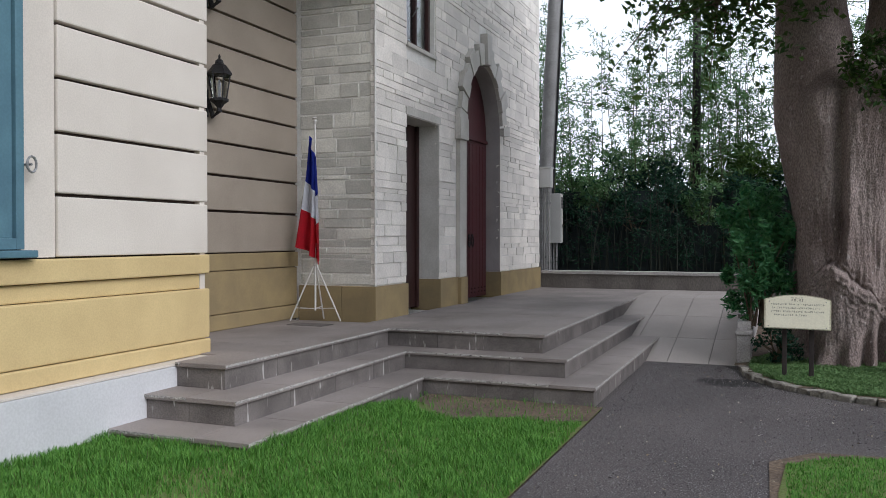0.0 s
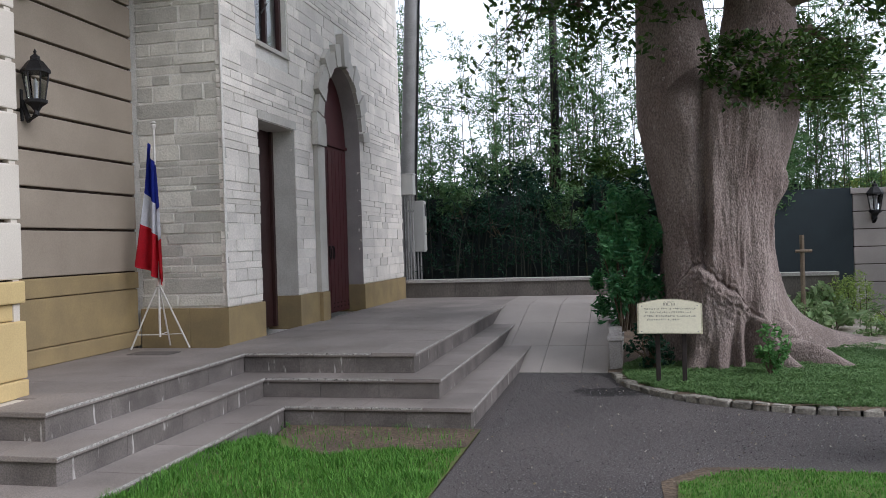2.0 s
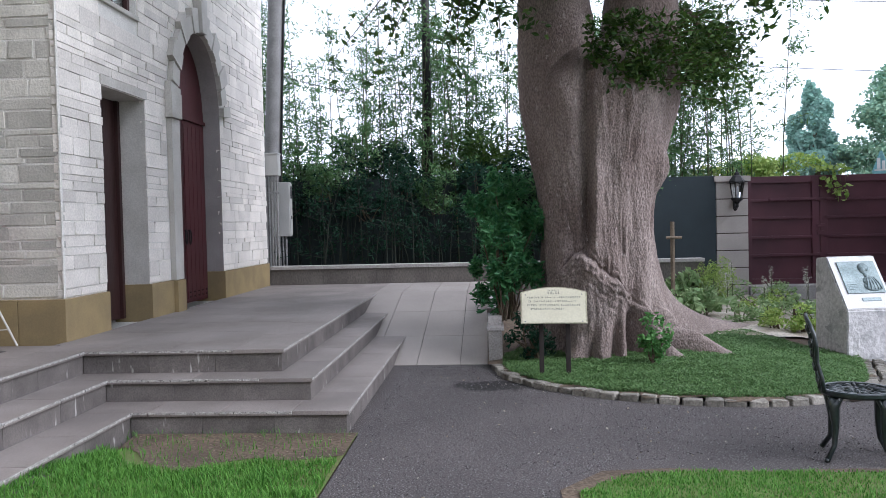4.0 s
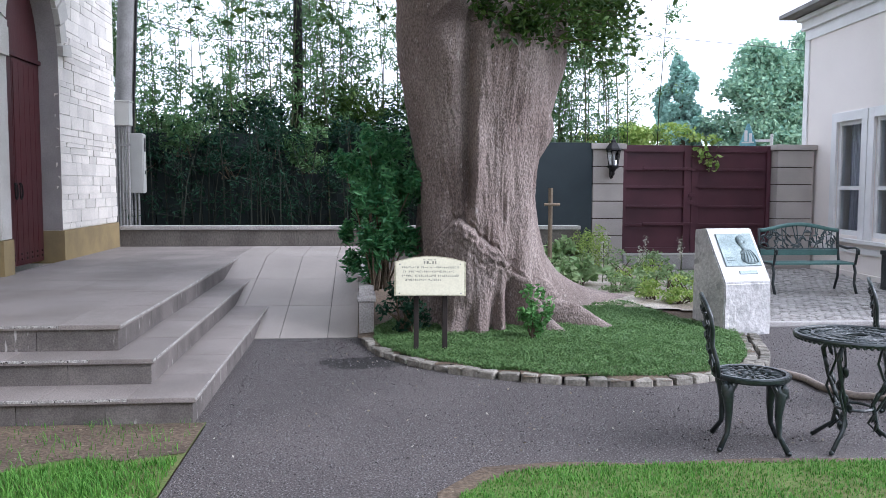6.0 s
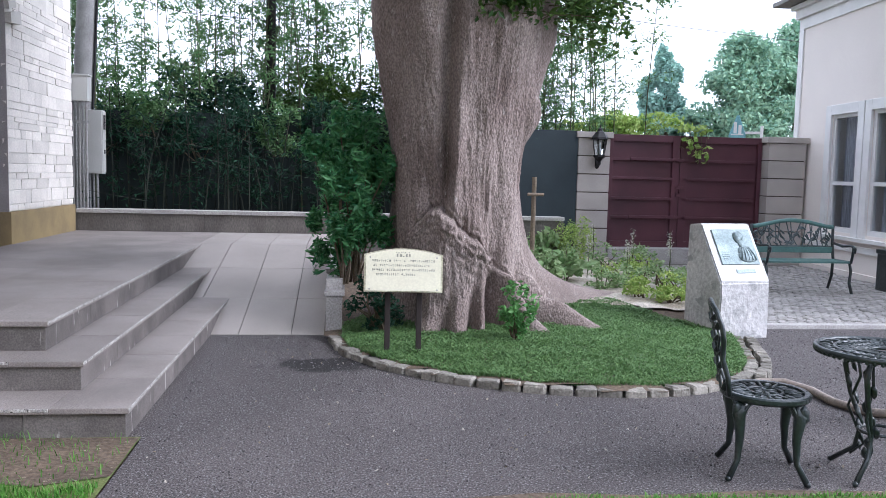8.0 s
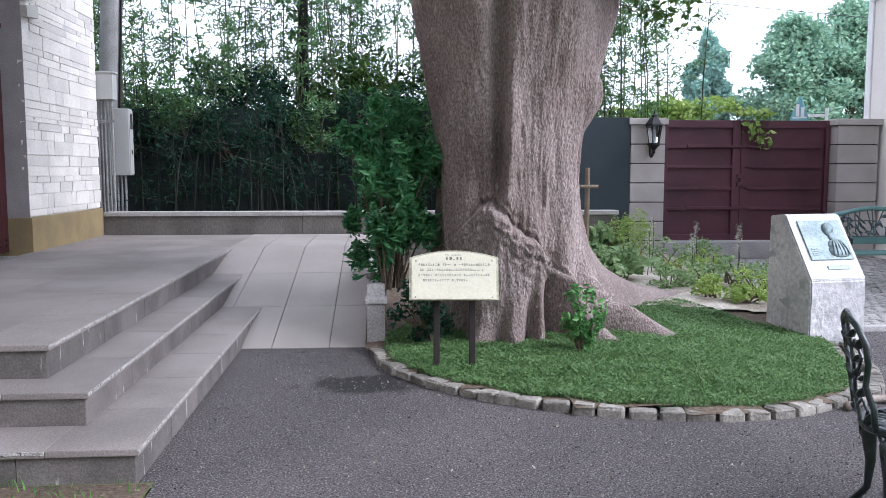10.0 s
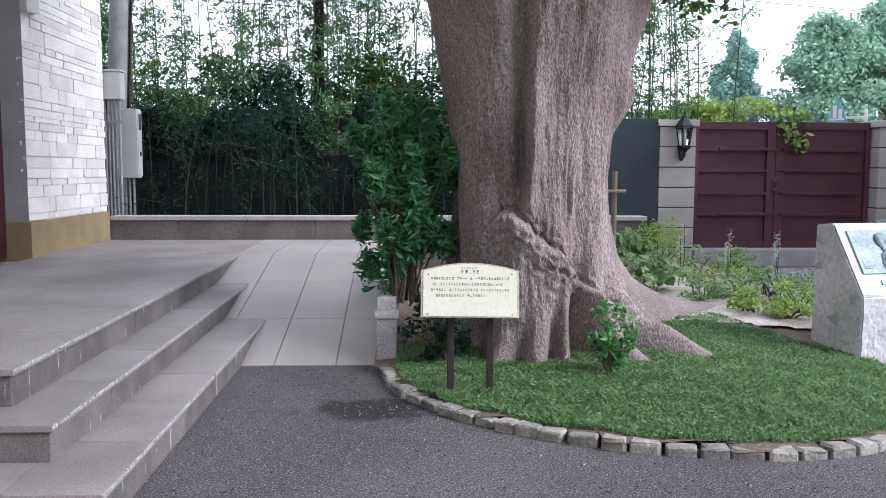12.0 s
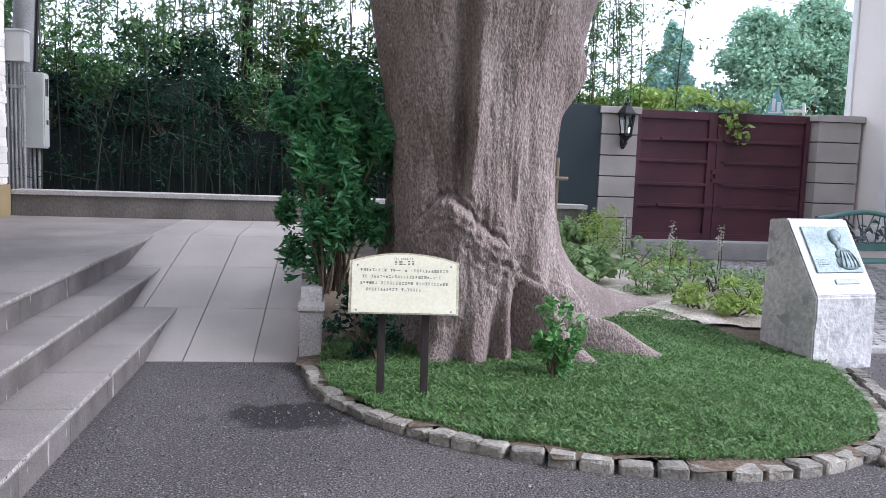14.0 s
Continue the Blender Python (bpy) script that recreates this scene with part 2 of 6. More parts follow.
BARK = material("tree_bark", (0.285, 0.232, 0.210), (0.170, 0.128, 0.114), 2.2, 0.95, bump=0.9, fine=75, stretch=(1, 1, 0.5), gr=0.34, spots=(26, 0.645, (0.36, 0.31, 0.285)), spot_stretch=(1, 1, 0.55))
TWIG = material("twig_bark", (0.12, 0.09, 0.06), None, 12, 0.9)
STEM = material("bamboo_stem", (0.085, 0.095, 0.04), (0.05, 0.055, 0.025), 8, 0.7, vary=0.3, island=True)
# Low stems of the hedge, their shade put into a near-black colour.
SHADED_STEM = material("shaded_stem", (0.022, 0.028, 0.018), (0.012, 0.016, 0.01), 8, 0.8)
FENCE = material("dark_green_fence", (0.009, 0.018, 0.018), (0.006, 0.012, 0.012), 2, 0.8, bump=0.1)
DARK_WALL = material("dark_slate_wall_tone", (0.034, 0.048, 0.055), (0.026, 0.037, 0.043), 1.5, 0.8, bump=0.05)
PIER = material("pier_render", (0.43, 0.39, 0.36), (0.35, 0.32, 0.295), 2, 0.85, bump=0.08)
HOUSE = material("pale_house_render", (0.81, 0.745, 0.70), (0.76, 0.70, 0.655), 0.8, 0.85, bump=0.04)
WHITE = material("white_trim_paint", (0.78, 0.77, 0.76), (0.70, 0.69, 0.68), 3, 0.6, bump=0.04)
IRON = material("dark_green_cast_iron", (0.010, 0.016, 0.017), (0.022, 0.030, 0.031), 12, 0.28, metal=0.0, bump=0.25, spec=0.6)
BLACK_IRON = material("black_iron", (0.018, 0.017, 0.018), None, 8, 0.5, metal=0.3)
BENCH_GREEN = material("bench_green_paint", (0.10, 0.20, 0.185), (0.075, 0.16, 0.145), 8, 0.5, bump=0.1, gr=0.1)
BENCH_IRON = material("worn_cast_tracery", (0.13, 0.16, 0.165), (0.06, 0.08, 0.085), 10, 0.4, bump=0.2)
STEEL = material("galvanised_steel", (0.30, 0.30, 0.30), (0.22, 0.22, 0.22), 6, 0.5, metal=0.5)
POLE = material("concrete_pole", (0.27, 0.265, 0.26), (0.20, 0.195, 0.19), 3, 0.9)
BOX_GREY = material("pale_grey_enamel", (0.45, 0.45, 0.43), (0.38, 0.38, 0.36), 2, 0.5, bump=0.03)
SIGN = material("cream_sign_panel", (0.70, 0.665, 0.51), (0.65, 0.615, 0.47), 3, 0.5, bump=0.02)
SIGN_EDGE = material("sign_edge_paint", (0.50, 0.47, 0.33), None, 5, 0.5)
INK = material("dark_ink", (0.10, 0.11, 0.09), None, 10, 0.7, bump=0)
DARK_WOOD = material("dark_sign_post", (0.03, 0.022, 0.02), None, 8, 0.8, stretch=(1, 1, 0.2))
WHITE_STONE = material("whitewashed_monument_stone", (0.62, 0.60, 0.59), (0.42, 0.41, 0.405), 2.2, 0.9, bump=0.6, fine=25, gr=0.14, spots=(5, 0.61, (0.34, 0.335, 0.33)), spot_stretch=(1, 1, 1.6))
WHITE_FACE = material("dressed_white_stone", (0.72, 0.71, 0.70), (0.62, 0.61, 0.61), 3, 0.7, bump=0.08)
VERDIGRIS = material("verdigris_bronze", (0.25, 0.305, 0.305), (0.15, 0.195, 0.20), 7, 0.5, metal=0.3, bump=0.2)
TEAL = material("teal_window_paint", (0.09, 0.18, 0.22), (0.07, 0.14, 0.18), 4, 0.5, bump=0.05)
# Near-black tone standing in for unlit rooms; also the meter's dark glass.
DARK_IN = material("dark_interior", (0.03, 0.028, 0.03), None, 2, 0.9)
CURTAIN = material("white_net_curtain", (0.52, 0.52, 0.56), (0.32, 0.32, 0.36), 6, 0.9, stretch=(1, 1, 0.1))
GLASS = glass("window_glass")
GLASS_THIN = glass("thin_window_glass", (0.8, 0.83, 0.86), 1.05)
BLUE = material("flag_blue", (0.012, 0.028, 0.32), (0.01, 0.022, 0.26), 6, 0.8, bump=0.05)
FLAG_WHITE = material("flag_white", (0.74, 0.74, 0.78), (0.66, 0.66, 0.70), 6, 0.8, bump=0.05)
RED = material("flag_red", (0.62, 0.015, 0.03), (0.52, 0.012, 0.025), 6, 0.8, bump=0.05)
SIGN_BLUE = material("road_sign_blue", (0.24, 0.52, 0.58), None, 5, 0.5)
STAND = material("pale_aluminium", (0.68, 0.66, 0.62), (0.6, 0.58, 0.55), 6, 0.4, metal=0.3, bump=0.02)
LITTER = foliage("dry_fallen_petals", (0.28, 0.22, 0.14), (0.55, 0.52, 0.46), 0.8)
HOSE = material("tan_hose", (0.30, 0.25, 0.21), None, 6, 0.6)
CANE = material("weathered_bamboo_stake", (0.22, 0.17, 0.12), None, 6, 0.8)
CHIP = foliage("asphalt_aggregate", (0.045, 0.04, 0.04), (0.31, 0.30, 0.30), 0.8)
GRASS = foliage("lawn_grass_blades", (0.045, 0.155, 0.020), (0.150, 0.330, 0.060), 0.6)
MONDO = foliage("dwarf_lilyturf_blades", (0.085, 0.172, 0.058), (0.178, 0.290, 0.112), 0.5)
LEAF = foliage("tree_leaf", (0.028, 0.07, 0.018), (0.085, 0.15, 0.03), 0.45)
SHRUB = foliage("nandina_leaf", (0.025, 0.125, 0.05), (0.11, 0.28, 0.105), 0.4)
SPROUT = foliage("young_shoot_leaf", (0.05, 0.16, 0.04), (0.16, 0.34, 0.11), 0.45)
BAMBOO = foliage("bamboo_leaf", (0.05, 0.14, 0.045), (0.16, 0.27, 0.11), 0.5)
BORDER = foliage("border_leaf", (0.14, 0.25, 0.09), (0.36, 0.46, 0.24), 0.5)
# Leaf colour darkened to carry the shade low in the hedge.
SHADED_LEAF = foliage("shaded_hedge_leaf", (0.008, 0.03, 0.018), (0.02, 0.065, 0.035), 0.8)
# Paler, bluer leaf colours with the haze of distance mixed in.
HAZED_LEAF = foliage("hazed_broadleaf", (0.16, 0.31, 0.23), (0.36, 0.52, 0.35), 0.6)
HAZED_CONIFER = foliage("hazed_conifer", (0.24, 0.42, 0.36), (0.36, 0.54, 0.46), 0.6)
LIME = foliage("lime_green_leaf", (0.19, 0.32, 0.06), (0.42, 0.52, 0.16), 0.5)
PETAL = foliage("pale_flower", (0.45, 0.45, 0.38), (0.6, 0.6, 0.5), 0.6)

# ---------------------------------------------------------------- ground
PATH_X = -1.13
BED = [(-0.20, 10.25), (-0.10, 9.85), (0.03, 9.32), (0.34, 8.83), (0.77, 8.44), (1.27, 8.18), (1.75, 8.06), (2.15, 8.05), (2.55, 8.17), (2.95, 8.42), (3.22, 8.85), (3.42, 9.40), (3.60, 9.90)]
BED_FULL = BED + [(3.75, 10.9), (4.1, 12.5), (4.4, 16.3), (-0.20, 16.3)]
LAWN_L = [(-3.95, -6.0), (PATH_X + 0.03, -6.0), (PATH_X, 5.0), (PATH_X - 0.05, 7.2), (-2.81, 7.25), (-2.81, 4.45), (-3.95, 4.45)]
LAWN_R = [(0.34, -6.0), (9.0, -6.0), (9.0, 6.02), (2.75, 6.18), (0.95, 6.24), (0.62, 6.17), (0.32, 5.86), (0.28, 5.2)]


def flat(name, outline, z, mat, depth=0.02):
    ob = part(name, prism(bmesh.new(), outline, z - depth, z), mat)
    return tagged(ob, kind="structure")


ground = part("ground", boxes((-600, -600, -0.25, 600, 600, -0.03)), SOIL)
tagged(ground, "bare brown earth running out to the horizon", "ground", kind="structure")
road = flat("road", [(PATH_X, -12), (9.5, -12), (9.5, 10.65), (4.2, 10.62), (3.3, 10.3), (-0.2, 10.25), (-1.3, 10.3), (-1.3, 7.2), (PATH_X, 7.2)], 0.0, ASPHALT, 0.06)
tagged(road, "dark grey worn asphalt garden path", "path")


def lawn_height(x, y):
    """The left lawn swells up towards the house and the foot of the steps."""
    u = np.clip((-1.75 - np.asarray(x)) / 1.0, 0, 1)
    w = np.clip((7.0 - np.asarray(y)) / 1.3, 0, 1)
    return 0.012 + 0.115 * (u * u * (3 - 2 * u)) * (w * w * (3 - 2 * w))


def turf_mesh():
    bm = bmesh.new()
    xs = list(np.linspace(-3.95, PATH_X, 19))
    ys = list(np.linspace(-6.6, 7.24, 64))
    grid = [[bm.verts.new((x, y, float(lawn_height(x, y)))) for y in ys] for x in xs]
    for a, b in zip(grid, grid[1:]):
        for k in range(len(ys) - 1):
            if not (a[k].co.x < -2.85 and ys[k] > 4.5):
                bm.faces.new((a[k], b[k], b[k + 1], a[k + 1]))
    return bm


lawn_left = tagged(part("ground_turf_left", turf_mesh(), TURF, smooth=True), "earth under a mown green lawn by the steps", "ground", kind="structure")
FRINGE = [(0.25, 4.2), (0.22, 5.92), (0.5, 6.28), (0.9, 6.33), (1.4, 6.27), (2.0, 6.30), (2.8, 6.24), (3.8, 6.25), (3.8, 4.2)]
tagged(flat("ground_fringe", FRINGE, 0.007, SOIL), "worn brown earth edging the lawn", "ground")
lawn_right = tagged(flat("ground_turf_right", LAWN_R, 0.012, TURF, 0.05), "earth under a mown green lawn by the path", "ground")
DIRT = [(-2.78, 7.235), (-2.74, 6.90), (-2.52, 6.66), (-2.34, 6.34), (-2.05, 6.22), (-1.95, 6.44), (-1.7, 6.58), (-1.45, 6.50), (-1.132, 6.62), (-1.132, 7.21)]
def dirt_mesh():
    bm = bmesh.new()
    f = bm.faces.new([bm.verts.new((x, y, 0)) for x, y in DIRT])
    bmesh.ops.triangulate(bm, faces=[f])
    bmesh.ops.subdivide_edges(bm, edges=bm.edges[:], cuts=5, use_grid_fill=True)
    for v in bm.verts:
        v.co.z = float(lawn_height(v.co.x, v.co.y)) + 0.006 + 0.004 * noise.noise(v.co * 4)
    bmesh.ops.recalc_face_normals(bm, faces=bm.faces[:])
    return bm


tagged(part("ground_dirt", dirt_mesh(), SOIL, smooth=True), "bare trodden brown soil along the foot of the steps", "ground", kind="structure")


def bed_height(x, y):
    """The mound of the tree bed above the path."""
    d = min(((x - a) ** 2 + (y - b) ** 2) ** 0.5 for a, b in BED)
    return 0.035 + 0.10 * min(1.0, d / 1.6) ** 0.8


def bed_mesh():
    bm = bmesh.new()
    step = 0.16
    cache = {}

    def v(i, j):
        if (i, j) not in cache:
            x, y = -0.2 + i * step, 8.0 + j * step
            cache[i, j] = bm.verts.new((x, y, bed_height(x, y) + 0.012 * noise.noise((x * 3, y * 3, 0))))
        return cache[i, j]
    for i in range(29):
        for j in range(53):
            x, y = -0.2 + (i + 0.5) * step, 8.0 + (j + 0.5) * step
            if inside(np.array([x]), np.array([y]), BED_FULL)[0]:
                bm.faces.new((v(i, j), v(i + 1, j), v(i + 1, j + 1), v(i, j + 1)))
    return bm


bed = part("ground_tree_bed", bed_mesh(), SOIL, smooth=True)
tagged(bed, "mounded earth bed around the old tree", "ground", kind="structure")

terrace = flat("pavement_terrace", [(4.2, 10.66), (12, 10.66), (12, 17.4), (4.4, 17.4)], 0.025, CONCRETE, 0.08)
tagged(terrace, "terrace paved with small grey cobbles", "pavement")
edge = part("trim_terrace_edge", boxes((4.0, 10.55, -0.03, 9.0, 10.66, 0.045), bevel=0.01), CAP)
tagged(edge, "pale stone edging strip of the terrace", "edging", kind="structure")

# ---------------------------------------------------------------- platform, steps and ramp
NOSE = [((-3.47, 5.115), (-1.82, 7.863), 0.54), ((-3.15, 4.79), (-1.53, 7.58), 0.355), ((-2.80, 4.44), (-1.19, 7.215), 0.18)]
steps = empty("entrance_steps", label="three grey granite entrance steps turning a corner, stained risers", category="steps", kind="structure")
core = bmesh.new()
for (xa, ya), (xb, yb), z in NOSE:
    far = 10.2 + (z - 0.03) / 0.54 * 3.25
    box(core, -3.93 if z > 0.5 else -3.96, ya + 0.035, -0.05, xa - 0.035, yb + 0.2, z - 0.034)
    box(core, -3.93 if z > 0.5 else -3.9, yb + 0.035, -0.05, xb - 0.035, far + 0.0, z - 0.034)
part("core", core, CONCRETE, steps)


def slabs(a, b, pieces):
    cuts = [a + (b - a) * k / pieces for k in range(pieces + 1)]
    return [(p + 0.002, q - 0.002) for p, q in zip(cuts, cuts[1:])]


def run_of_slabs(z, depth_top, axis, fixed, a, b, out, pieces):
    """Tread slabs along one edge. out: +1 or -1, the side on which the nosing overhangs."""
    for p, q in slabs(a, b, pieces):
        lo, hi = sorted((fixed, fixed - out * depth_top))
        bm = box(bmesh.new(), *((p, lo, z - 0.034, q, hi, z) if axis == "x" else (lo, p, z - 0.034, hi, q, z)), bevel=0.006)
        part("tread_slab", bm, SLAB, steps)
        lo, hi = sorted((fixed + out * 0.003, fixed - out * 0.004))
        bm = box(bmesh.new(), *((p, lo, z - 0.019, q, hi, z - 0.002) if axis == "x" else (lo, p, z - 0.019, hi, q, z - 0.002)), bevel=0.001)
        part("nosing_strip", bm, NOSE_EDGE, steps)


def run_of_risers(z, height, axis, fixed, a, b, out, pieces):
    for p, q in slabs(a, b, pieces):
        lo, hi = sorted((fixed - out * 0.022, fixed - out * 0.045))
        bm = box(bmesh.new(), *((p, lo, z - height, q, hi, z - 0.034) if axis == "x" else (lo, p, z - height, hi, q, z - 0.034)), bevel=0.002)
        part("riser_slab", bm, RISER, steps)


for k, ((xa, ya), (xb, yb), z) in enumerate(NOSE):
    low = NOSE[k + 1][2] if k < 2 else 0.0
    rise = z - low + (0.0 if k < 2 else 0.03)
    far = 10.2 + z / 0.54 * 3.25
    inner = (-3.93, -3.94, -3.94)[k]
    tread = 0.42
    # along the wall-side flight: short return, then the long side
    run_of_slabs(z, tread, "x", ya, inner, xa - tread, -1, 1)
    run_of_slabs(z, tread, "y", xa, ya, yb, +1, 4)
    run_of_risers(z, rise, "x", ya, inner, xa - 0.022, -1, 1 if k == 0 else 2)
    run_of_risers(z, rise, "y", xa, ya + 0.022, yb + 0.02, +1, 4)
    # the flight that turns out in front of the stone tower
    run_of_slabs(z, tread, "x", yb, xa - tread, xb - tread, -1, 3)
    run_of_slabs(z, tread, "y", xb, yb, far, +1, 6)
    run_of_risers(z, rise, "x", yb, xa - 0.022, xb - 0.022, -1, 3)
    run_of_risers(z, rise, "y", xb, yb + 0.022, far, +1, 6)

platform = empty("pavement_platform", label="raised entrance platform paved with grey granite slabs", category="platform", kind="structure")
for i in range(2):
    for p, q in slabs(5.57, 8.27, 4):
        part("paving_slab", box(bmesh.new(), -4.95 + 0.55 * i + 0.001, p, 0.48, -4.95 + 0.55 * (i + 1) - 0.001 if i == 0 else -3.893, q, 0.538), SLAB, platform)
for i in range(3):
    for p, q in slabs(8.285, 15.38, 9):
        part("paving_slab", box(bmesh.new(), -3.95 + 0.57 * i + 0.001, p, 0.47, -3.95 + 0.57 * (i + 1) - 0.001, q, 0.538), SLAB, platform)

for p, q in slabs(13.47, 15.38, 2):
    part("paving_slab", box(bmesh.new(), -2.238, p, 0.47, -1.862, q, 0.538), SLAB, platform)

ramp = empty("pavement_ramp", label="pale granite wheelchair ramp beside the steps", category="ramp", kind="structure")


def sloped(bm, x0, x1, ya, yb):
    zf = lambda y: 0.004 + min(0.536, max(0.0, (y - 10.2) / 3.25 * 0.54))
    lo = [(x0, ya), (x1, ya), (x1, yb), (x0, yb)]
    top = [bm.verts.new((x, y, zf(y))) for x, y in lo]
    bot = [bm.verts.new((x, y, -0.1)) for x, y in lo]
    bm.faces.new(top)
    bm.faces.new(bot[::-1])
    for k in range(4):
        bm.faces.new((bot[k], bot[(k + 1) % 4], top[(k + 1) % 4], top[k]))
    return bm


rows = [10.2, 11.25, 12.35, 13.45, 14.4, 15.38]
for ya, yb in zip(rows, rows[1:]):
    for x0, x1 in ((-1.86, -1.45), (-1.45, -0.97), (-0.97, -0.5), (-0.5, -0.2)):
        part("paving_slab", sloped(bmesh.new(), x0 + 0.004, x1 - 0.004, ya + 0.003, yb - 0.003), RAMP, ramp)
part("joint_bed", sloped(bmesh.new(), -1.86, -0.2, 10.2, 13.45), CONCRETE, ramp).location.z = -0.012

ramp_post = empty("ramp_end_post", label="small grey granite post at the foot of the ramp wall", category="post", kind="structure")
part("shaft", boxes((-0.19, 10.2, -0.03, -0.04, 10.36, 0.36), bevel=0.008), CAP, ramp_post)
part("cap", boxes((-0.205, 10.185, 0.36, -0.02, 10.7, 0.40), bevel=0.008), CAP, ramp_post)
ramp_wall = empty("wall_ramp_side", label="low granite wall along the ramp", category="wall", kind="structure")
part("body", boxes((-0.19, 10.36, -0.05, -0.04, 15.4, 0.50), bevel=0.004), CAP, ramp_wall)
part("coping", boxes((-0.20, 10.75, 0.50, -0.03, 15.4, 0.55), bevel=0.006), CAP, ramp_wall)

back_wall = empty("wall_low_back", label="low weathered concrete wall with pale coping stones", category="wall", kind="structure")
for p, q in slabs(-3.93, 3.4, 8):
    part("block", box(bmesh.new(), p, 15.40, 0.0, q, 15.62, 0.80, bevel=0.003), CONCRETE, back_wall)
    part("coping_stone", box(bmesh.new(), p, 15.37, 0.802, q, 15.66, 0.86, bevel=0.006), CAP, back_wall)

# ---------------------------------------------------------------- rendered building
cream_house = empty("house_rendered", label="cream rusticated house with ochre base and white plinth", category="house", kind="structure")
part("wall", boxes((-9.0, -14.0, -0.1, -4.16, 5.66, 5.44), (-9.0, 5.66, -0.1, -5.0, 8.5, 5.44)), GROOVE, cream_house)
part("plinth", boxes((-4.12, -14.0, -0.1, -3.93, 5.70, 0.505), bevel=0.006), PLINTH, cream_house)
WIN = (2.55, 3.90, 1.40, 3.6)  # window opening: y0, y1, z0, z1


def band(z0, z1, x, mat, ya, yb, name="render_band", bevel=0.012, back=-4.2):
    part(name, box(bmesh.new(), back, ya, z0, x, yb, z1, bevel=bevel), mat, cream_house)


GROOVES = [1.335, 1.755, 2.165, 2.525, 2.88, 3.235, 3.59, 3.95, 4.31, 4.67, 5.03, 5.4]
for z0, z1 in zip(GROOVES, GROOVES[1:]):
    band(z0 + 0.012, z1 - 0.012, -4.10, CREAM, 4.19, 5.73)
    band(z0 + 0.012, z1 - 0.012, -4.10, CREAM, -14.0, 2.2)
part("window_surround", boxes((-4.2, 3.92, 1.345, -4.125, 4.185, 5.4), (-4.2, 2.2, 1.345, -4.125, 2.54, 5.4), (-4.2, 2.54, 3.61, -4.125, 3.92, 5.4)), CREAM, cream_house)
band(1.18, 1.335, -4.085, OCHRE, -14.0, 5.735)
band(1.06, 1.176, -4.12, OCHRE, -14.0, 5.70)
band(0.655, 1.056, -4.075, OCHRE, -14.0, 5.72)
band(0.53, 0.65, -4.05, OCHRE, -14.0, 5.70)
part("ledge", boxes((-4.15, -14.0, 0.507, -3.935, 5.70, 0.526), bevel=0.005), CREAM, cream_house)
# recessed stretch, in tan and ochre darkened to hold its shade
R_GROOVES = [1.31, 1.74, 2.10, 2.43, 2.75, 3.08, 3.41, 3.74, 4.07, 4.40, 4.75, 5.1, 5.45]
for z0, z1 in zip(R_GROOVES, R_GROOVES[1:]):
    band(z0 + 0.012, z1 - 0.012, -4.95, TAN_SHADED, 5.6, 8.47, back=-5.05)
band(1.14, 1.31, -4.94, OCHRE_SHADED, 5.6, 8.47, back=-5.05)
band(0.70, 1.135, -4.955, OCHRE_SHADED, 5.6, 8.47, back=-5.05)
band(0.54, 0.695, -4.93, OCHRE_SHADED, 5.6, 8.47, back=-5.05)
part("corner_return", boxes((-5.0, 5.64, 0.54, -4.11, 5.70, 5.44)), CREAM, cream_house)
# Overhang and roof out of view, added to shade the wall tops.
part("unseen_shade_eave", boxes((-9.0, -14.0, 5.45, -2.75, 8.3, 5.62), bevel=0.01), CREAM, cream_house)
part("roof", boxes((-9.0, -14.0, 5.64, -2.65, 8.3, 5.86), bevel=0.01), POLE, cream_house)

window_1 = empty("window_1", label="teal-painted window with iron catch in the cream wall", category="window", kind="structure")
part("window_frame", boxes((-4.155, 3.84, 1.40, -4.07, 3.90, 3.6), (-4.155, 2.55, 1.40, -4.07, 2.61, 3.6), (-4.155, 2.61, 3.54, -4.07, 3.84, 3.6), (-4.155, 2.61, 1.40, -4.07, 3.84, 1.47), bevel=0.005), TEAL, window_1)
part("casement", boxes((-4.15, 3.74, 1.47, -4.10, 3.838, 3.54), (-4.15, 3.20, 1.47, -4.10, 3.28, 3.54), (-4.15, 3.28, 1.47, -4.10, 3.74, 1.57), (-4.15, 3.28, 2.7, -4.10, 3.74, 2.76), bevel=0.005), TEAL, window_1)
part("window_sill", boxes((-4.16, 2.5, 1.348, -4.02, 3.96, 1.395), bevel=0.008), TEAL, window_1)
part("pane", boxes((-4.14, 3.28, 1.57, -4.132, 3.74, 3.54)), GLASS, window_1)
# Thin dark sheet in place of the unlit room behind the pane.
part("unlit_room_sheet", boxes((-4.158, 2.62, 1.48, -4.152, 3.83, 3.53)), DARK_IN, window_1)
catch = bmesh.new()
tube(catch, [(-4.04 + 0.0, 3.93 + 0.035 * math.cos(a), 1.93 + 0.05 * math.sin(a)) for a in [k * math.pi / 6 for k in range(13)]], 0.008, 6)
tube(catch, [(-4.13, 3.93, 1.93), (-4.04, 3.93, 1.93)], 0.008, 6)
part("shutter_catch", catch, STEEL, window_1, "steel ring catch")

# ---------------------------------------------------------------- stone tower
tower = empty("tower_stone", label="pale coursed limestone tower with ochre base", category="building", kind="structure")
TX, TY0, TY1, TOP = -3.95, 8.5, 15.37, 8.5
DOOR = (9.36, 10.40, 0.54, 2.97)
WINDOW = (9.39, 10.27, 3.85, 5.6)
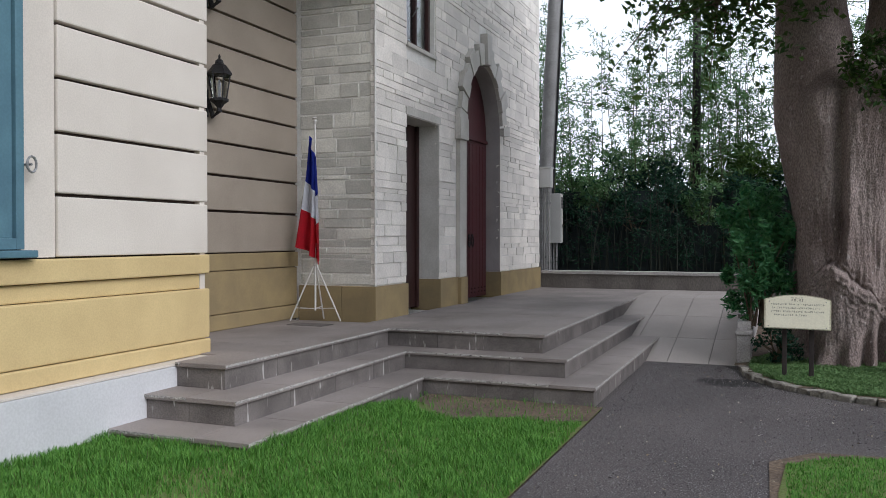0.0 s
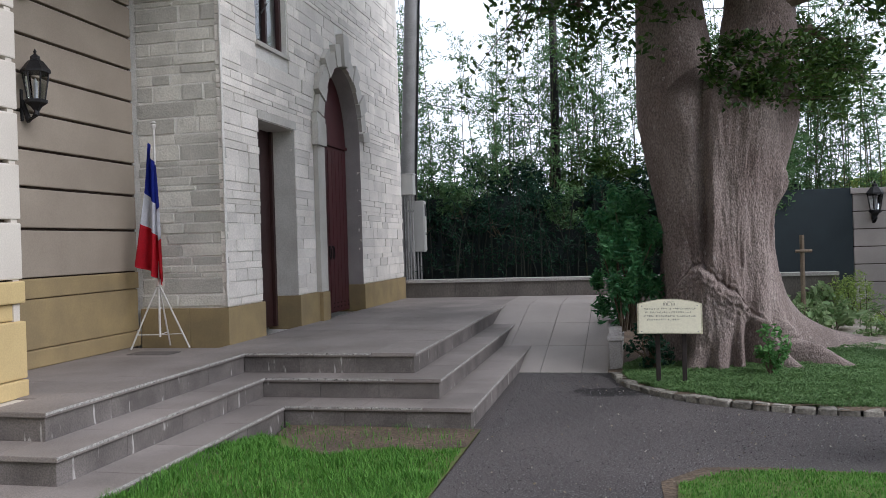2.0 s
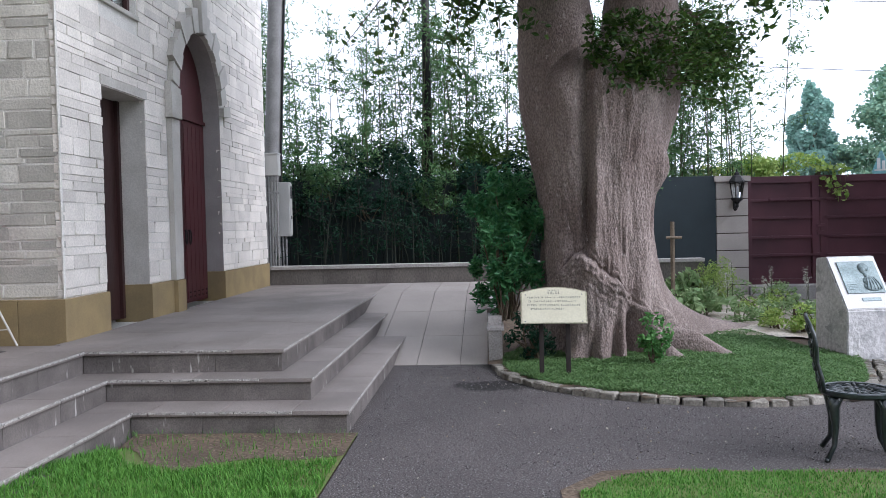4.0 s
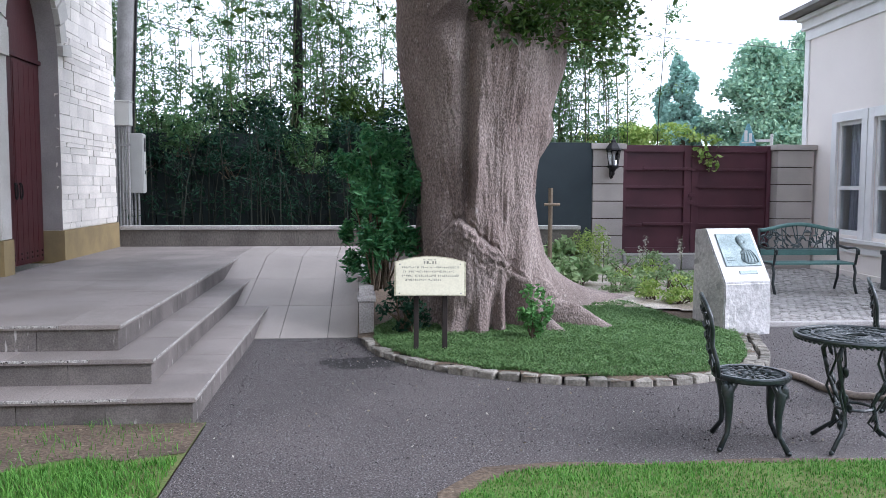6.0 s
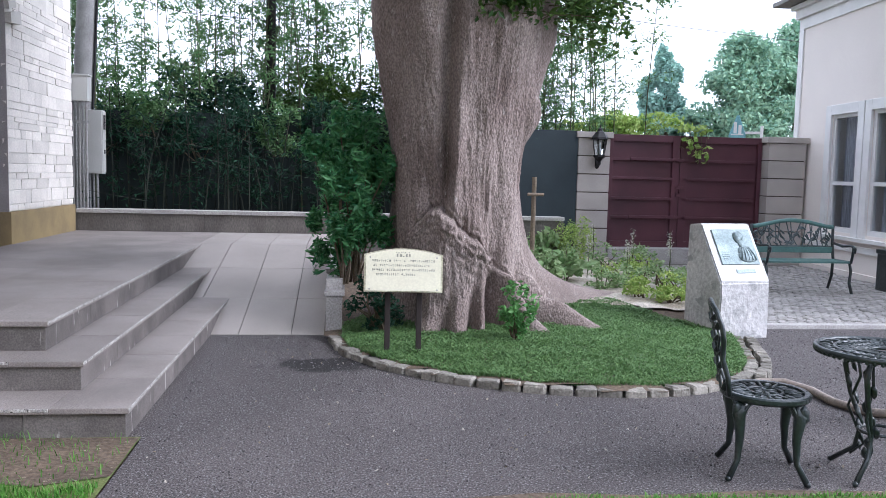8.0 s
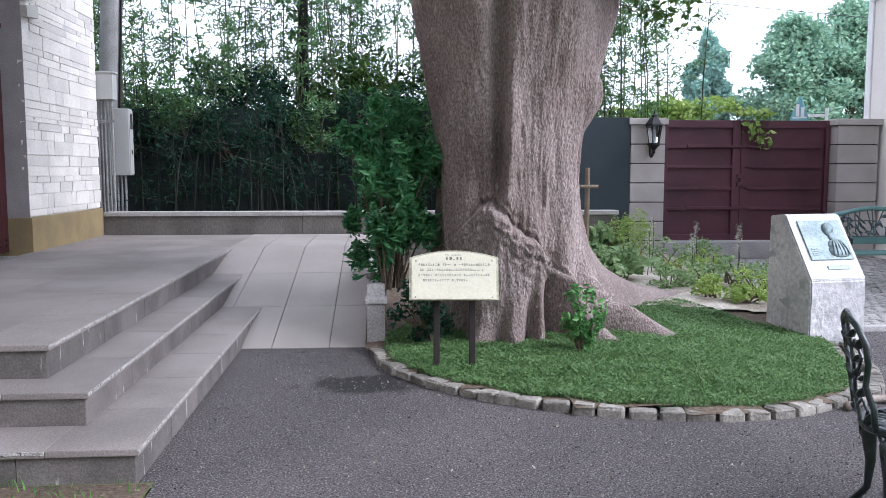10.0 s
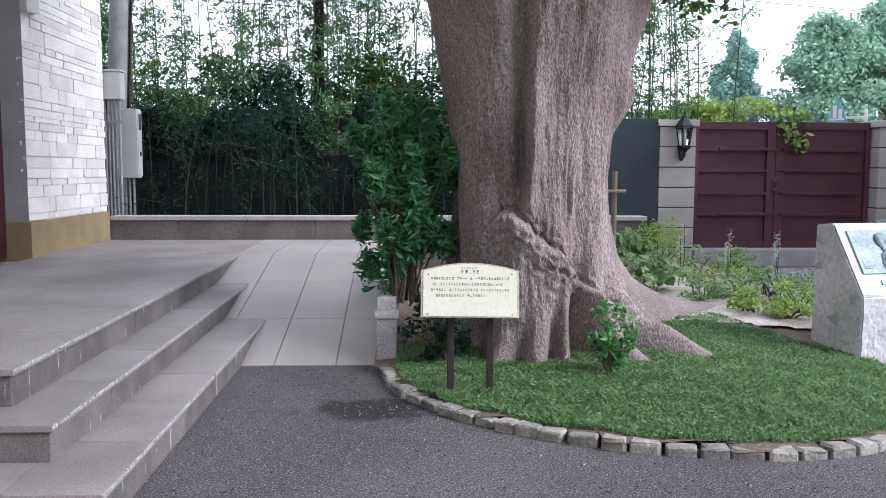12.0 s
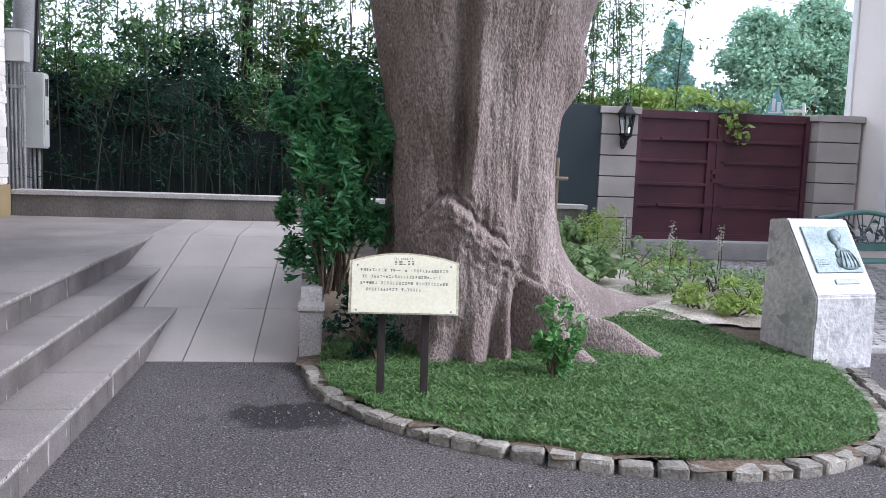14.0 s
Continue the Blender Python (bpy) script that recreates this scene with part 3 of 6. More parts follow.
ARCH_Y0, ARCH_Y1, SPRING, CROWN = 11.31, 12.99, 3.02, 4.09


def arch_z(y, grow=0.0):
    """Height of the arch's underside at y, or None outside it."""
    mid, half = (ARCH_Y0 + ARCH_Y1) / 2, (ARCH_Y1 - ARCH_Y0) / 2 + grow
    u = (y - mid) / half
    return None if abs(u) >= 1 else SPRING + (CROWN + grow - SPRING) * math.sqrt(1 - abs(u) ** 2.15)


wall_bm = bmesh.new()


def strip(ya, yb, z0a, z0b, z1):
    quad = [(ya, z0a), (yb, z0b), (yb, z1), (ya, z1)]
    f = [wall_bm.verts.new((TX - 0.02, y, z)) for y, z in quad]
    b = [wall_bm.verts.new((TX - 0.55, y, z)) for y, z in quad]
    wall_bm.faces.new(f)
    wall_bm.faces.new(b[::-1])
    for k in range(4):
        wall_bm.faces.new((f[k], b[k], b[(k + 1) % 4], f[(k + 1) % 4]))


strip(TY0 + 0.06, DOOR[0], 0.4, 0.4, TOP)
strip(DOOR[0], DOOR[1], DOOR[3], DOOR[3], WINDOW[2])
strip(DOOR[0], DOOR[1], WINDOW[3], WINDOW[3], TOP)
strip(DOOR[0], WINDOW[0], WINDOW[2], WINDOW[2], WINDOW[3])
strip(WINDOW[1], DOOR[1], WINDOW[2], WINDOW[2], WINDOW[3])
strip(DOOR[1], ARCH_Y0, 0.4, 0.4, TOP)
cuts = [(ARCH_Y0 + ARCH_Y1) / 2 - (ARCH_Y1 - ARCH_Y0) / 2 * math.cos(math.pi * k / 28) for k in range(29)]
for ya, yb in zip(cuts, cuts[1:]):
    strip(ya, yb, arch_z(ya) or SPRING, arch_z(yb) or SPRING, TOP)
strip(ARCH_Y1, TY1, 0.4, 0.4, TOP)
part("wall", wall_bm, MORTAR, tower)
part("front_wall", boxes((-5.0, TY0 + 0.02, 0.4, TX - 0.0205, TY0 + 0.5, TOP)), MORTAR, tower)
part("back_wall", boxes((-9.0, TY1 - 0.4, 0.0, TX - 0.56, TY1, TOP), (-9.0, TY0 + 0.5, 0.0, -8.5, TY1 - 0.4, TOP)), MORTAR, tower)
# Unseen overhanging roof, added to darken the tower's upper faces.
part("roof", boxes((-9.0, TY0 - 0.7, 8.52, TX + 0.8, TY1 + 0.7, 8.8), bevel=0.01), POLE, tower)
part("corner_pointing", tube(bmesh.new(), [(TX - 0.004, TY0 + 0.004, 0.93 + 0.35 * k) for k in range(20)], [0.014 + 0.003 * math.sin(k * 2.7) for k in range(20)], 6), MORTAR, tower)
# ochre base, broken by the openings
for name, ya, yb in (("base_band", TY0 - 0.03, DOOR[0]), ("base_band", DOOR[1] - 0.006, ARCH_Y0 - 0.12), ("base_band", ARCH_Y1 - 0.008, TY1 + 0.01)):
    part(name, box(bmesh.new(), TX - 0.42, ya, 0.5, TX + 0.02, yb, 0.92, bevel=0.006), OCHRE_SHADED, tower)
part("base_band", box(bmesh.new(), -4.93, TY0 - 0.03, 0.5, TX - 0.425, TY0 + 0.2, 0.92, bevel=0.006), OCHRE_SHADED, tower)


def free_runs(z0, z1):
    """Stretches of the side wall at a course that no opening breaks."""
    blocked = []
    if z0 < DOOR[3] + 0.10:
        blocked.append((DOOR[0], DOOR[1]))
    if z1 > WINDOW[2] - 0.05 and z0 < WINDOW[3]:
        blocked.append((WINDOW[0] - 0.02, WINDOW[1] + 0.02))
    zm = (z0 + z1) / 2
    if zm < SPRING + 0.2:
        blocked.append((ARCH_Y0 - 0.30, ARCH_Y1 + (0.0 if zm < SPRING else 0.22)))
    else:
        ys = [y for y in np.linspace(ARCH_Y0 - 0.5, ARCH_Y1 + 0.5, 120) if (arch_z(y, 0.30) or 0) > zm]
        if ys:
            blocked.append((min(ys), max(ys)))
        if zm < 4.62 and zm > 4.1:
            blocked.append((12.02, 12.36))
    out, y = [], TY0
    for a, b in sorted(blocked):
        if a > y + 0.03:
            out.append((y, a))
        y = max(y, b)
    out.append((y, TY1))
    return out


def stone_mesh(bev=0.006):
    bm = box(bmesh.new(), -0.5, -0.5, -0.5, 0.5, 0.5, 0.5)
    bmesh.ops.bevel(bm, geom=bm.edges[:], offset=0.045, segments=1, affect="EDGES")
    for v in bm.verts:
        v.co += Vector((random.uniform(-1, 1), random.uniform(-1, 1), random.uniform(-1, 1))) * 0.028
    me = bpy.data.meshes.new("stone_block")
    bm.to_mesh(me)
    bm.free()
    return me


STONES = [stone_mesh() for _ in range(9)]
GREYS = [s.copy() for s in STONES]
for s in STONES:
    s.materials.append(STONE)
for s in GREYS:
    s.materials.append(STONE_GREY_SHADED)


def lay_stones(face, mats, far_mat, near, rng):
    """Courses of uneven stones. face: 'side' or 'front'. near(y, z): laid as pieces of their own."""
    fv, ff = [], []
    src = [([v.co.copy() for v in s.vertices], [tuple(p.vertices) for p in s.polygons]) for s in STONES]
    z = 0.93
    while z < 7.6:
        h = rng.choice((0.055, 0.075, 0.09, 0.11, 0.13, 0.17))
        runs = free_runs(z, z + h) if face == "side" else [(-4.93, TX)]
        for a, b in runs:
            y = a
            while y < b - 0.01:
                w = min(rng.uniform(0.16, 0.30) + rng.choice((0, 0.08, 0.22, 0.42)), b - y)
                if b - y - w < 0.09:
                    w = b - y
                gap = 0.0045 if face == "side" else 0.016
                proud = rng.uniform(0.002, 0.014) if face == "side" else rng.uniform(-0.004, 0.008)
                mid, size = (y + w / 2), (w - gap)
                if face == "side":
                    m = Matrix.Translation((TX - 0.038 + proud / 2, mid, z + h / 2)) @ Matrix.Diagonal((0.05 + proud, size, h - gap, 1))
                else:
                    m = Matrix.Translation((mid, TY0 + 0.038 - proud / 2, z + h / 2)) @ Matrix.Diagonal((size, 0.05 + proud, h - gap, 1))
                k = rng.randrange(len(STONES))
                if near(y, z):
                    ob = put_mesh("stone", mats[k], None, tower)
                    ob.matrix_world = m
                else:
                    base = len(fv)
                    fv.extend(m @ c for c in src[k][0])
                    ff.extend(tuple(i + base for i in f) for f in src[k][1])
                y += w
        z += h
    ob = put_mesh("far_stones", mesh_from("far_stones", fv, ff), far_mat, tower)
    ob["kind"] = "stuff"

# ---------------------------------------------------------------- old tree
TREE = (1.02, 10.52)
# roots: direction in degrees, reach, width in degrees, height
ROOTS = [(-116, 0.26, 13, 0.36), (-94, 0.20, 8, 0.46), (-78, 0.16, 6, 0.50), (-52, 0.62, 7.0, 0.30), (-28, 0.84, 7, 0.40), (-36, 0.16, 14, 0.9), (37, 1.85, 7, 0.30), (30, 0.98, 16, 1.0), (90, 0.5, 30, 0.5), (150, 0.4, 25, 0.5)]
CLEFTS = [(-104, 0.10, 4, 0.36), (-86, 0.13, 3.5, 0.50), (-66, 0.26, 5.5, 0.44), (-40, 0.26, 5, 0.40), (-6, 0.12, 6, 0.8)]


def trunk_radius(th, z):
    pts = [(-0.2, 0.58), (0.5, 0.58), (1.0, 0.585), (1.4, 0.585), (2.1, 0.665), (2.7, 0.815), (3.0, 0.86), (3.5, 0.82), (4.2, 0.75)]
    r = np.interp(z, [p[0] for p in pts], [p[1] for p in pts])
    for deg, reach, width, height in ROOTS:
        d = (th - radians(deg) + math.pi) % (2 * math.pi) - math.pi
        r += reach * math.exp(-(d / radians(width)) ** 2) * math.exp(-max(z - 0.08, 0) / height * 1.35)
    for deg, depth, width, height in CLEFTS:
        d = (th - radians(deg + 9 * z) + math.pi) % (2 * math.pi) - math.pi
        r -= depth * math.exp(-(d / radians(width)) ** 2) * math.exp(-(max(z, 0) / height) ** 2)
    # long upright folds and a deep groove on the shaded side
    r += (0.022 * math.sin(7 * th + 0.9 * z) + 0.016 * math.sin(12 * th - 1.3 * z)) * math.exp(-((z - 1.2) / 1.9) ** 2)
    d = (th - radians(-112 + 3 * z) + math.pi) % (2 * math.pi) - math.pi
    r -= 0.17 * math.exp(-(d / 0.10) ** 2) * max(0, min(1, (z - 1.05) / 0.4))
    # the swollen foot: it stands proud under a ragged crease that winds down to the front roots
    deg_th = math.degrees(th)
    if -150 < deg_th < -5:
        crease = np.interp(deg_th, (-150, -135, -122, -112, -100, -88, -76, -64, -52, -28, -5), (0.80, 1.00, 1.15, 1.18, 1.08, 0.96, 0.85, 0.72, 0.60, 0.32, 0.15))
        crease += 0.05 * noise.noise((th * 7, 3.0, 0.0)) + 0.03 * noise.noise((th * 19, 1.0, 0.0))
        edge_f = min(1.0, (deg_th + 150) / 20) * min(1.0, (-5 - deg_th) / 12)
        below = 1 / (1 + math.exp((z - crease) / 0.022))
        r += edge_f * below * (0.075 + 0.065 * math.exp(-max(crease - z, 0) / 0.22))
        r -= edge_f * (0.06 + 0.03 * noise.noise((th * 15, 5.0, 0.0))) * math.exp(-((z - crease - 0.025) / 0.026) ** 2)
        for off, amp in ((-0.10, 0.020), (0.07, 0.026), (0.14, 0.024), (0.22, 0.018), (0.31, 0.012)):
            r -= edge_f * amp * (0.6 + noise.noise((th * 9, off * 40, 0.0))) * math.exp(-((z - crease + off) / 0.018) ** 2)
        # knotted, scaly bark about the crease
        rag = math.exp(-((z - crease + 0.04) / 0.13) ** 2)
        r += edge_f * rag * (0.040 * abs(noise.noise((th * 17, z * 13, 2.0))) - 0.035 * abs(noise.noise((th * 30 + z * 8, z * 26 - th * 10, 6.0))))
    # upright split above the foot
    d = (th - radians(-70) + math.pi) % (2 * math.pi) - math.pi
    r -= 0.035 * math.exp(-((d + 0.02 * math.sin(z * 9)) / 0.022) ** 2 - ((z - 1.35) / 0.22) ** 2)
    # undercut on the shaded side
    d = (th - radians(-142) + math.pi) % (2 * math.pi) - math.pi
    r -= 0.15 * math.exp(-(d / radians(22)) ** 2 - ((z - 0.30) / 0.45) ** 2)
    # hollow between the front roots
    d = (th - radians(-60) + math.pi) % (2 * math.pi) - math.pi
    r -= 0.15 * math.exp(-(d / radians(9)) ** 2 - ((z - 0.45) / 0.2) ** 2)
    # burl on the side
    d = (th - radians(-28) + math.pi) % (2 * math.pi) - math.pi
    r += 0.20 * math.exp(-(d / 0.15) ** 2 - ((z - 2.05) / 0.24) ** 2) - 0.09 * math.exp(-((d + 0.02) / 0.05) ** 2 - ((z - 2.05) / 0.12) ** 2)
    return r


def loft(rings_n, seg, place):
    bm = bmesh.new()
    rings = []
    for j in range(rings_n):
        rings.append([bm.verts.new(place(j / (rings_n - 1), 2 * math.pi * k / seg - math.pi)) for k in range(seg)])
    for a, b in zip(rings, rings[1:]):
        for k in range(seg):
            bm.faces.new((a[k], a[(k + 1) % seg], b[(k + 1) % seg], b[k]))
    bm.faces.new(rings[-1])
    return bm


def trunk_place(u, th):
    z = -0.1 + 3.5 * u
    r = trunk_radius(th, z)
    q = Vector((math.cos(th) * 2.2, math.sin(th) * 2.2, z * 0.9))
    r += 0.035 * noise.fractal(q * 1.3, 1.0, 2.0, 4) + 0.012 * noise.noise(Vector((q.x * 6, q.y * 6, z * 3.0))) - 0.012 * abs(noise.noise(Vector((q.x * 5 + 2 * z, q.y * 5, z * 1.6)))) - 0.011 * abs(noise.noise(Vector((q.x * 13, q.y * 13, z * 6.0)))) + 0.007 * noise.noise(Vector((q.x * 30, q.y * 30, z * 18)))
    if z > 2.75:
        r *= 1 - 0.5 * ((z - 2.75) / 0.65) ** 2
    return (TREE[0] + r * math.cos(th), TREE[1] + r * math.sin(th), z)


tree = empty("old_tree", pose(0, 0, 0), "huge old tree with thick grey-brown fluted trunk and spreading roots", "tree")
part("trunk", loft(230, 380, trunk_place), BARK, tree, smooth=True)


def limb(points, radii, seg=40, rings=60):
    pts, rad = [Vector(p) for p in points], radii

    def place(u, th):
        s = u * (len(pts) - 1)
        i = min(int(s), len(pts) - 2)
        f = s - i
        f2 = f * f * (3 - 2 * f) if len(pts) == 2 else f
        c = pts[i].lerp(pts[i + 1], f2)
        r = rad[i] * (1 - f) + rad[i + 1] * f
        r *= 1 + 0.10 * noise.fractal(Vector((math.cos(th) * 1.5, math.sin(th) * 1.5, c.z * 1.2)), 1.0, 2.0, 4)
        d = (pts[i + 1] - pts[i]).normalized()
        side = d.orthogonal().normalized() if abs(d.z) < 0.9 else Vector((1, 0, 0))
        side = (side - d * side.dot(d)).normalized()
        return c + r * (math.cos(th) * side + math.sin(th) * d.cross(side))
    return loft(rings, seg, place)


part("limb", limb([(0.72, 10.46, 1.8), (0.60, 10.42, 2.8), (0.60, 10.42, 3.3), (0.56, 10.45, 4.2), (0.50, 10.5, 5.6), (0.3, 10.6, 7.4), (-0.1, 10.8, 9.0)], [0.30, 0.42, 0.415, 0.37, 0.33, 0.28, 0.15]), BARK, tree, smooth=True)
part("limb", limb([(1.32, 10.5, 1.8), (1.47, 10.48, 2.75), (1.48, 10.48, 3.2), (1.53, 10.5, 4.0), (1.58, 10.6, 5.4), (1.8, 10.9, 7.2), (2.3, 11.2, 9.0)], [0.30, 0.46, 0.44, 0.38, 0.35, 0.30, 0.15]), BARK, tree, smooth=True)


# ---------------------------------------------------------------- leaves and grass
RNG = np.random.default_rng(11)


def leaf_mesh(name, centres, length, width, rng=RNG, droop=0.4, up=None):
    """Many small folded leaves, each its own pair of triangles, at the given places."""
    c = np.asarray(centres, float)
    n = len(c)
    d = rng.normal(size=(n, 3))
    d[:, 2] = d[:, 2] * 0.6 - droop
    if up is not None:
        d[:, 2] = np.abs(d[:, 2]) + up
    d /= np.linalg.norm(d, axis=1)[:, None]
    s = np.cross(d, rng.normal(size=(n, 3)))
    s /= np.linalg.norm(s, axis=1)[:, None] + 1e-9
    nrm = np.cross(d, s)
    ln = length * rng.uniform(0.6, 1.25, n)[:, None]
    wd = width * rng.uniform(0.7, 1.2, n)[:, None]
    base, tip = c - d * ln / 2, c + d * ln / 2
    lft = c + s * wd / 2 + nrm * wd * 0.18
    rgt = c - s * wd / 2 + nrm * wd * 0.18
    v = np.stack([base, lft, tip, rgt], 1).reshape(-1, 3)
    i = np.arange(n)[:, None] * 4
    f = np.concatenate([i + [0, 1, 2], i + [0, 2, 3]])
    return mesh_from(name, v, f.tolist())


def blades_mesh(name, xy, z, height, width, lean, rng=RNG):
    """Bent grass blades: three triangles each."""
    n = len(xy)
    a = rng.uniform(0, 2 * math.pi, n)
    h = height * rng.uniform(0.55, 1.3, n) * np.array([1.0 + 0.7 * noise.noise((x * 5, y * 5, 7.0)) for x, y in xy])
    w = width * rng.uniform(0.7, 1.3, n)
    l = h * lean * rng.uniform(0.2, 1.4, n)
    dx, dy = np.cos(a), np.sin(a)
    b = np.c_[xy, z]
    side = np.c_[-dy, dx, np.zeros(n)] * (w / 2)[:, None]
    mid = b + np.c_[dx * l * 0.35, dy * l * 0.35, h * 0.6]
    tip = b + np.c_[dx * l, dy * l, h]
    v = np.stack([b - side, b + side, mid + side * 0.8, mid - side * 0.8, tip], 1).reshape(-1, 3)
    i = np.arange(n)[:, None] * 5
    f = np.concatenate([i + [0, 1, 2], i + [0, 2, 3], i + [3, 2, 4]])
    return mesh_from(name, v, f.tolist())


def blob(n, centre, radii, rng=RNG, hollow=0.3):
    """Places scattered in an uneven ball, thinner in the middle."""
    d = rng.normal(size=(n, 3))
    d /= np.linalg.norm(d, axis=1)[:, None]
    r = (hollow + (1 - hollow) * rng.uniform(0, 1, n)) ** 0.6
    r *= 1 + 0.25 * np.sin(d[:, 0] * 5 + centre[0]) * np.cos(d[:, 2] * 4 + centre[1])
    return np.asarray(centre) + d * r[:, None] * np.asarray(radii)


def sprays(rng, starts, ways, n, spread, sag=0.0):
    """Leaf places along twigs: for each twig n places from start along way."""
    out = []
    for p, w in zip(starts, ways):
        t = rng.uniform(0.15, 1.0, n)[:, None]
        q = np.asarray(p) + np.asarray(w) * t
        q[:, 2] -= sag * (t[:, 0] ** 2)
        out.append(q + rng.normal(size=(n, 3)) * spread)
    return np.concatenate(out)


# crown: boughs, each with its twigs and leaves
crown_rng = np.random.default_rng(5)
BOUGHS = [((0.4, 10.2, 4.3), (-0.85, -0.4, -0.25), 24), ((1.9, 10.3, 4.0), (1.2, 0.1, 0.0), 11), ((1.75, 10.9, 3.8), (1.0, 1.1, -0.1), 10), ((0.3, 10.3, 4.7), (-1.15, -0.3, -0.4), 26), ((0.4, 10.1, 5.2), (-1.9, -1.0, 0.0), 30), ((1.8, 10.4, 4.6), (1.4, -0.3, 0.05), 11), ((1.8, 10.5, 5.2), (2.0, 0.2, 0.1), 22),
          ((1.2, 9.9, 5.2), (0.3, -2.4, 0.6), 30), ((0.2, 10.8, 6.2), (-2.8, 0.4, 0.6), 40), ((2.0, 11.0, 6.2), (3.0, 0.6, 0.5), 40), ((1.0, 11.2, 6.0), (0.3, 3.0, 0.6), 40),
          ((0.4, 10.2, 6.6), (-1.6, -2.6, 0.9), 40), ((1.8, 10.3, 6.6), (1.8, -2.6, 0.9), 40), ((0.6, 10.6, 7.6), (-1.5, 1.5, 1.4), 40), ((1.8, 10.8, 7.6), (1.5, 1.5, 1.4), 40), ((1.0, 10.5, 7.4), (0.0, -1.5, 1.6), 40)]
branch_bm, crown_pts = bmesh.new(), []
for start, way, twigs in BOUGHS:
    p, w = Vector(start), Vector(way)
    mid = p + w * 0.5 + Vector((0, 0, 0.15 * w.length))
    tube(branch_bm, [p - w * 0.15, mid, p + w], [0.09, 0.05, 0.012], 7)
    for k in range(twigs):
        t = crown_rng.uniform(0.3, 1.05)
        q = p.lerp(mid, t * 2) if t < 0.5 else mid.lerp(p + w, t * 2 - 1)
        dv = Vector(crown_rng.normal(size=3)) * 0.42 + w.normalized() * 0.25 - Vector((0, 0, 0.10))
        tube(branch_bm, [q, q + dv * 0.6, q + dv], [0.010, 0.006, 0.003], 4, cap=False)
        crown_pts.append(sprays(crown_rng, [q], [dv * 1.15], 44, 0.07, 0.06))
part("branch_network", branch_bm, TWIG, tree)["kind"] = "stuff"
put_mesh("crown", leaf_mesh("crown", np.concatenate(crown_pts), 0.11, 0.055, crown_rng), LEAF, tree)
# Leaf masses out of view, added to shade the fork and upper trunk.
upper = np.concatenate([blob(4200, c, r, crown_rng, 0.2) for c, r in (((0.2, 10.0, 5.9), (1.9, 2.0, 1.0)), ((2.0, 10.2, 5.9), (2.0, 2.0, 1.0)), ((1.1, 11.0, 6.6), (2.4, 2.0, 1.2)), ((1.0, 9.55, 4.95), (1.5, 0.8, 0.45)))])
# Further unseen leaf layers that block light from the trunk and steps.
spread = np.concatenate([blob(n, c, r, crown_rng, 0.1) for n, c, r in ((4800, (1.5, 9.8, 7.0), (2.5, 2.4, 1.5)), (2200, (3.0, 9.2, 6.8), (1.8, 2.0, 1.1)), (1800, (1.3, 8.3, 6.2), (1.7, 1.2, 0.7)), (2000, (1.0, 10.6, 8.8), (2.6, 2.6, 1.2)), (1600, (2.4, 10.2, 5.4), (1.2, 1.2, 0.6)), (3600, (1.1, 7.1, 4.65), (2.1, 1.9, 0.5)), (1500, (1.0, 8.9, 5.1), (2.0, 0.9, 0.5)))])
put_mesh("spreading_crown", leaf_mesh("spreading_crown", spread, 0.27, 0.16, crown_rng), LEAF, tree)
put_mesh("upper_crown", leaf_mesh("upper_crown", upper, 0.20, 0.11, crown_rng), LEAF, tree)
# sprouts on the trunk below the fork
sprout_pts = []
sprout_bm = bmesh.new()
for k in range(85):
    a = crown_rng.uniform(radians(-85), radians(10)) if k % 6 else crown_rng.uniform(radians(-110), radians(-85))
    z0 = crown_rng.uniform(2.85, 3.55)
    p = Vector((TREE[0] + 0.15 + 0.80 * math.cos(a), TREE[1] + 0.72 * math.sin(a), z0))
    w = Vector((math.cos(a) * 0.35 + crown_rng.uniform(0, 0.55), math.sin(a) * 0.3, crown_rng.uniform(-0.12, 0.22)))
    if a < radians(-75):
        w *= 0.55
    tube(sprout_bm, [p - w * 0.2, p + w * 0.6, p + w], [0.006, 0.004, 0.002], 4, cap=False)
    sprout_pts.append(sprays(crown_rng, [p], [w], 34, 0.05, 0.06))
part("sprout_twig_cluster", sprout_bm, TWIG, tree)["kind"] = "stuff"
put_mesh("sprout_leaves", leaf_mesh("sprout_leaves", np.concatenate(sprout_pts), 0.085, 0.042, crown_rng), LEAF, tree)


def scatter(outline, per_m2, rng=RNG):
    xs, ys = [p[0] for p in outline], [p[1] for p in outline]
    n = int((max(xs) - min(xs)) * (max(ys) - min(ys)) * per_m2)
    x, y = rng.uniform(min(xs), max(xs), n), rng.uniform(min(ys), max(ys), n)
    keep = inside(x, y, outline)
    return np.c_[x, y][keep]


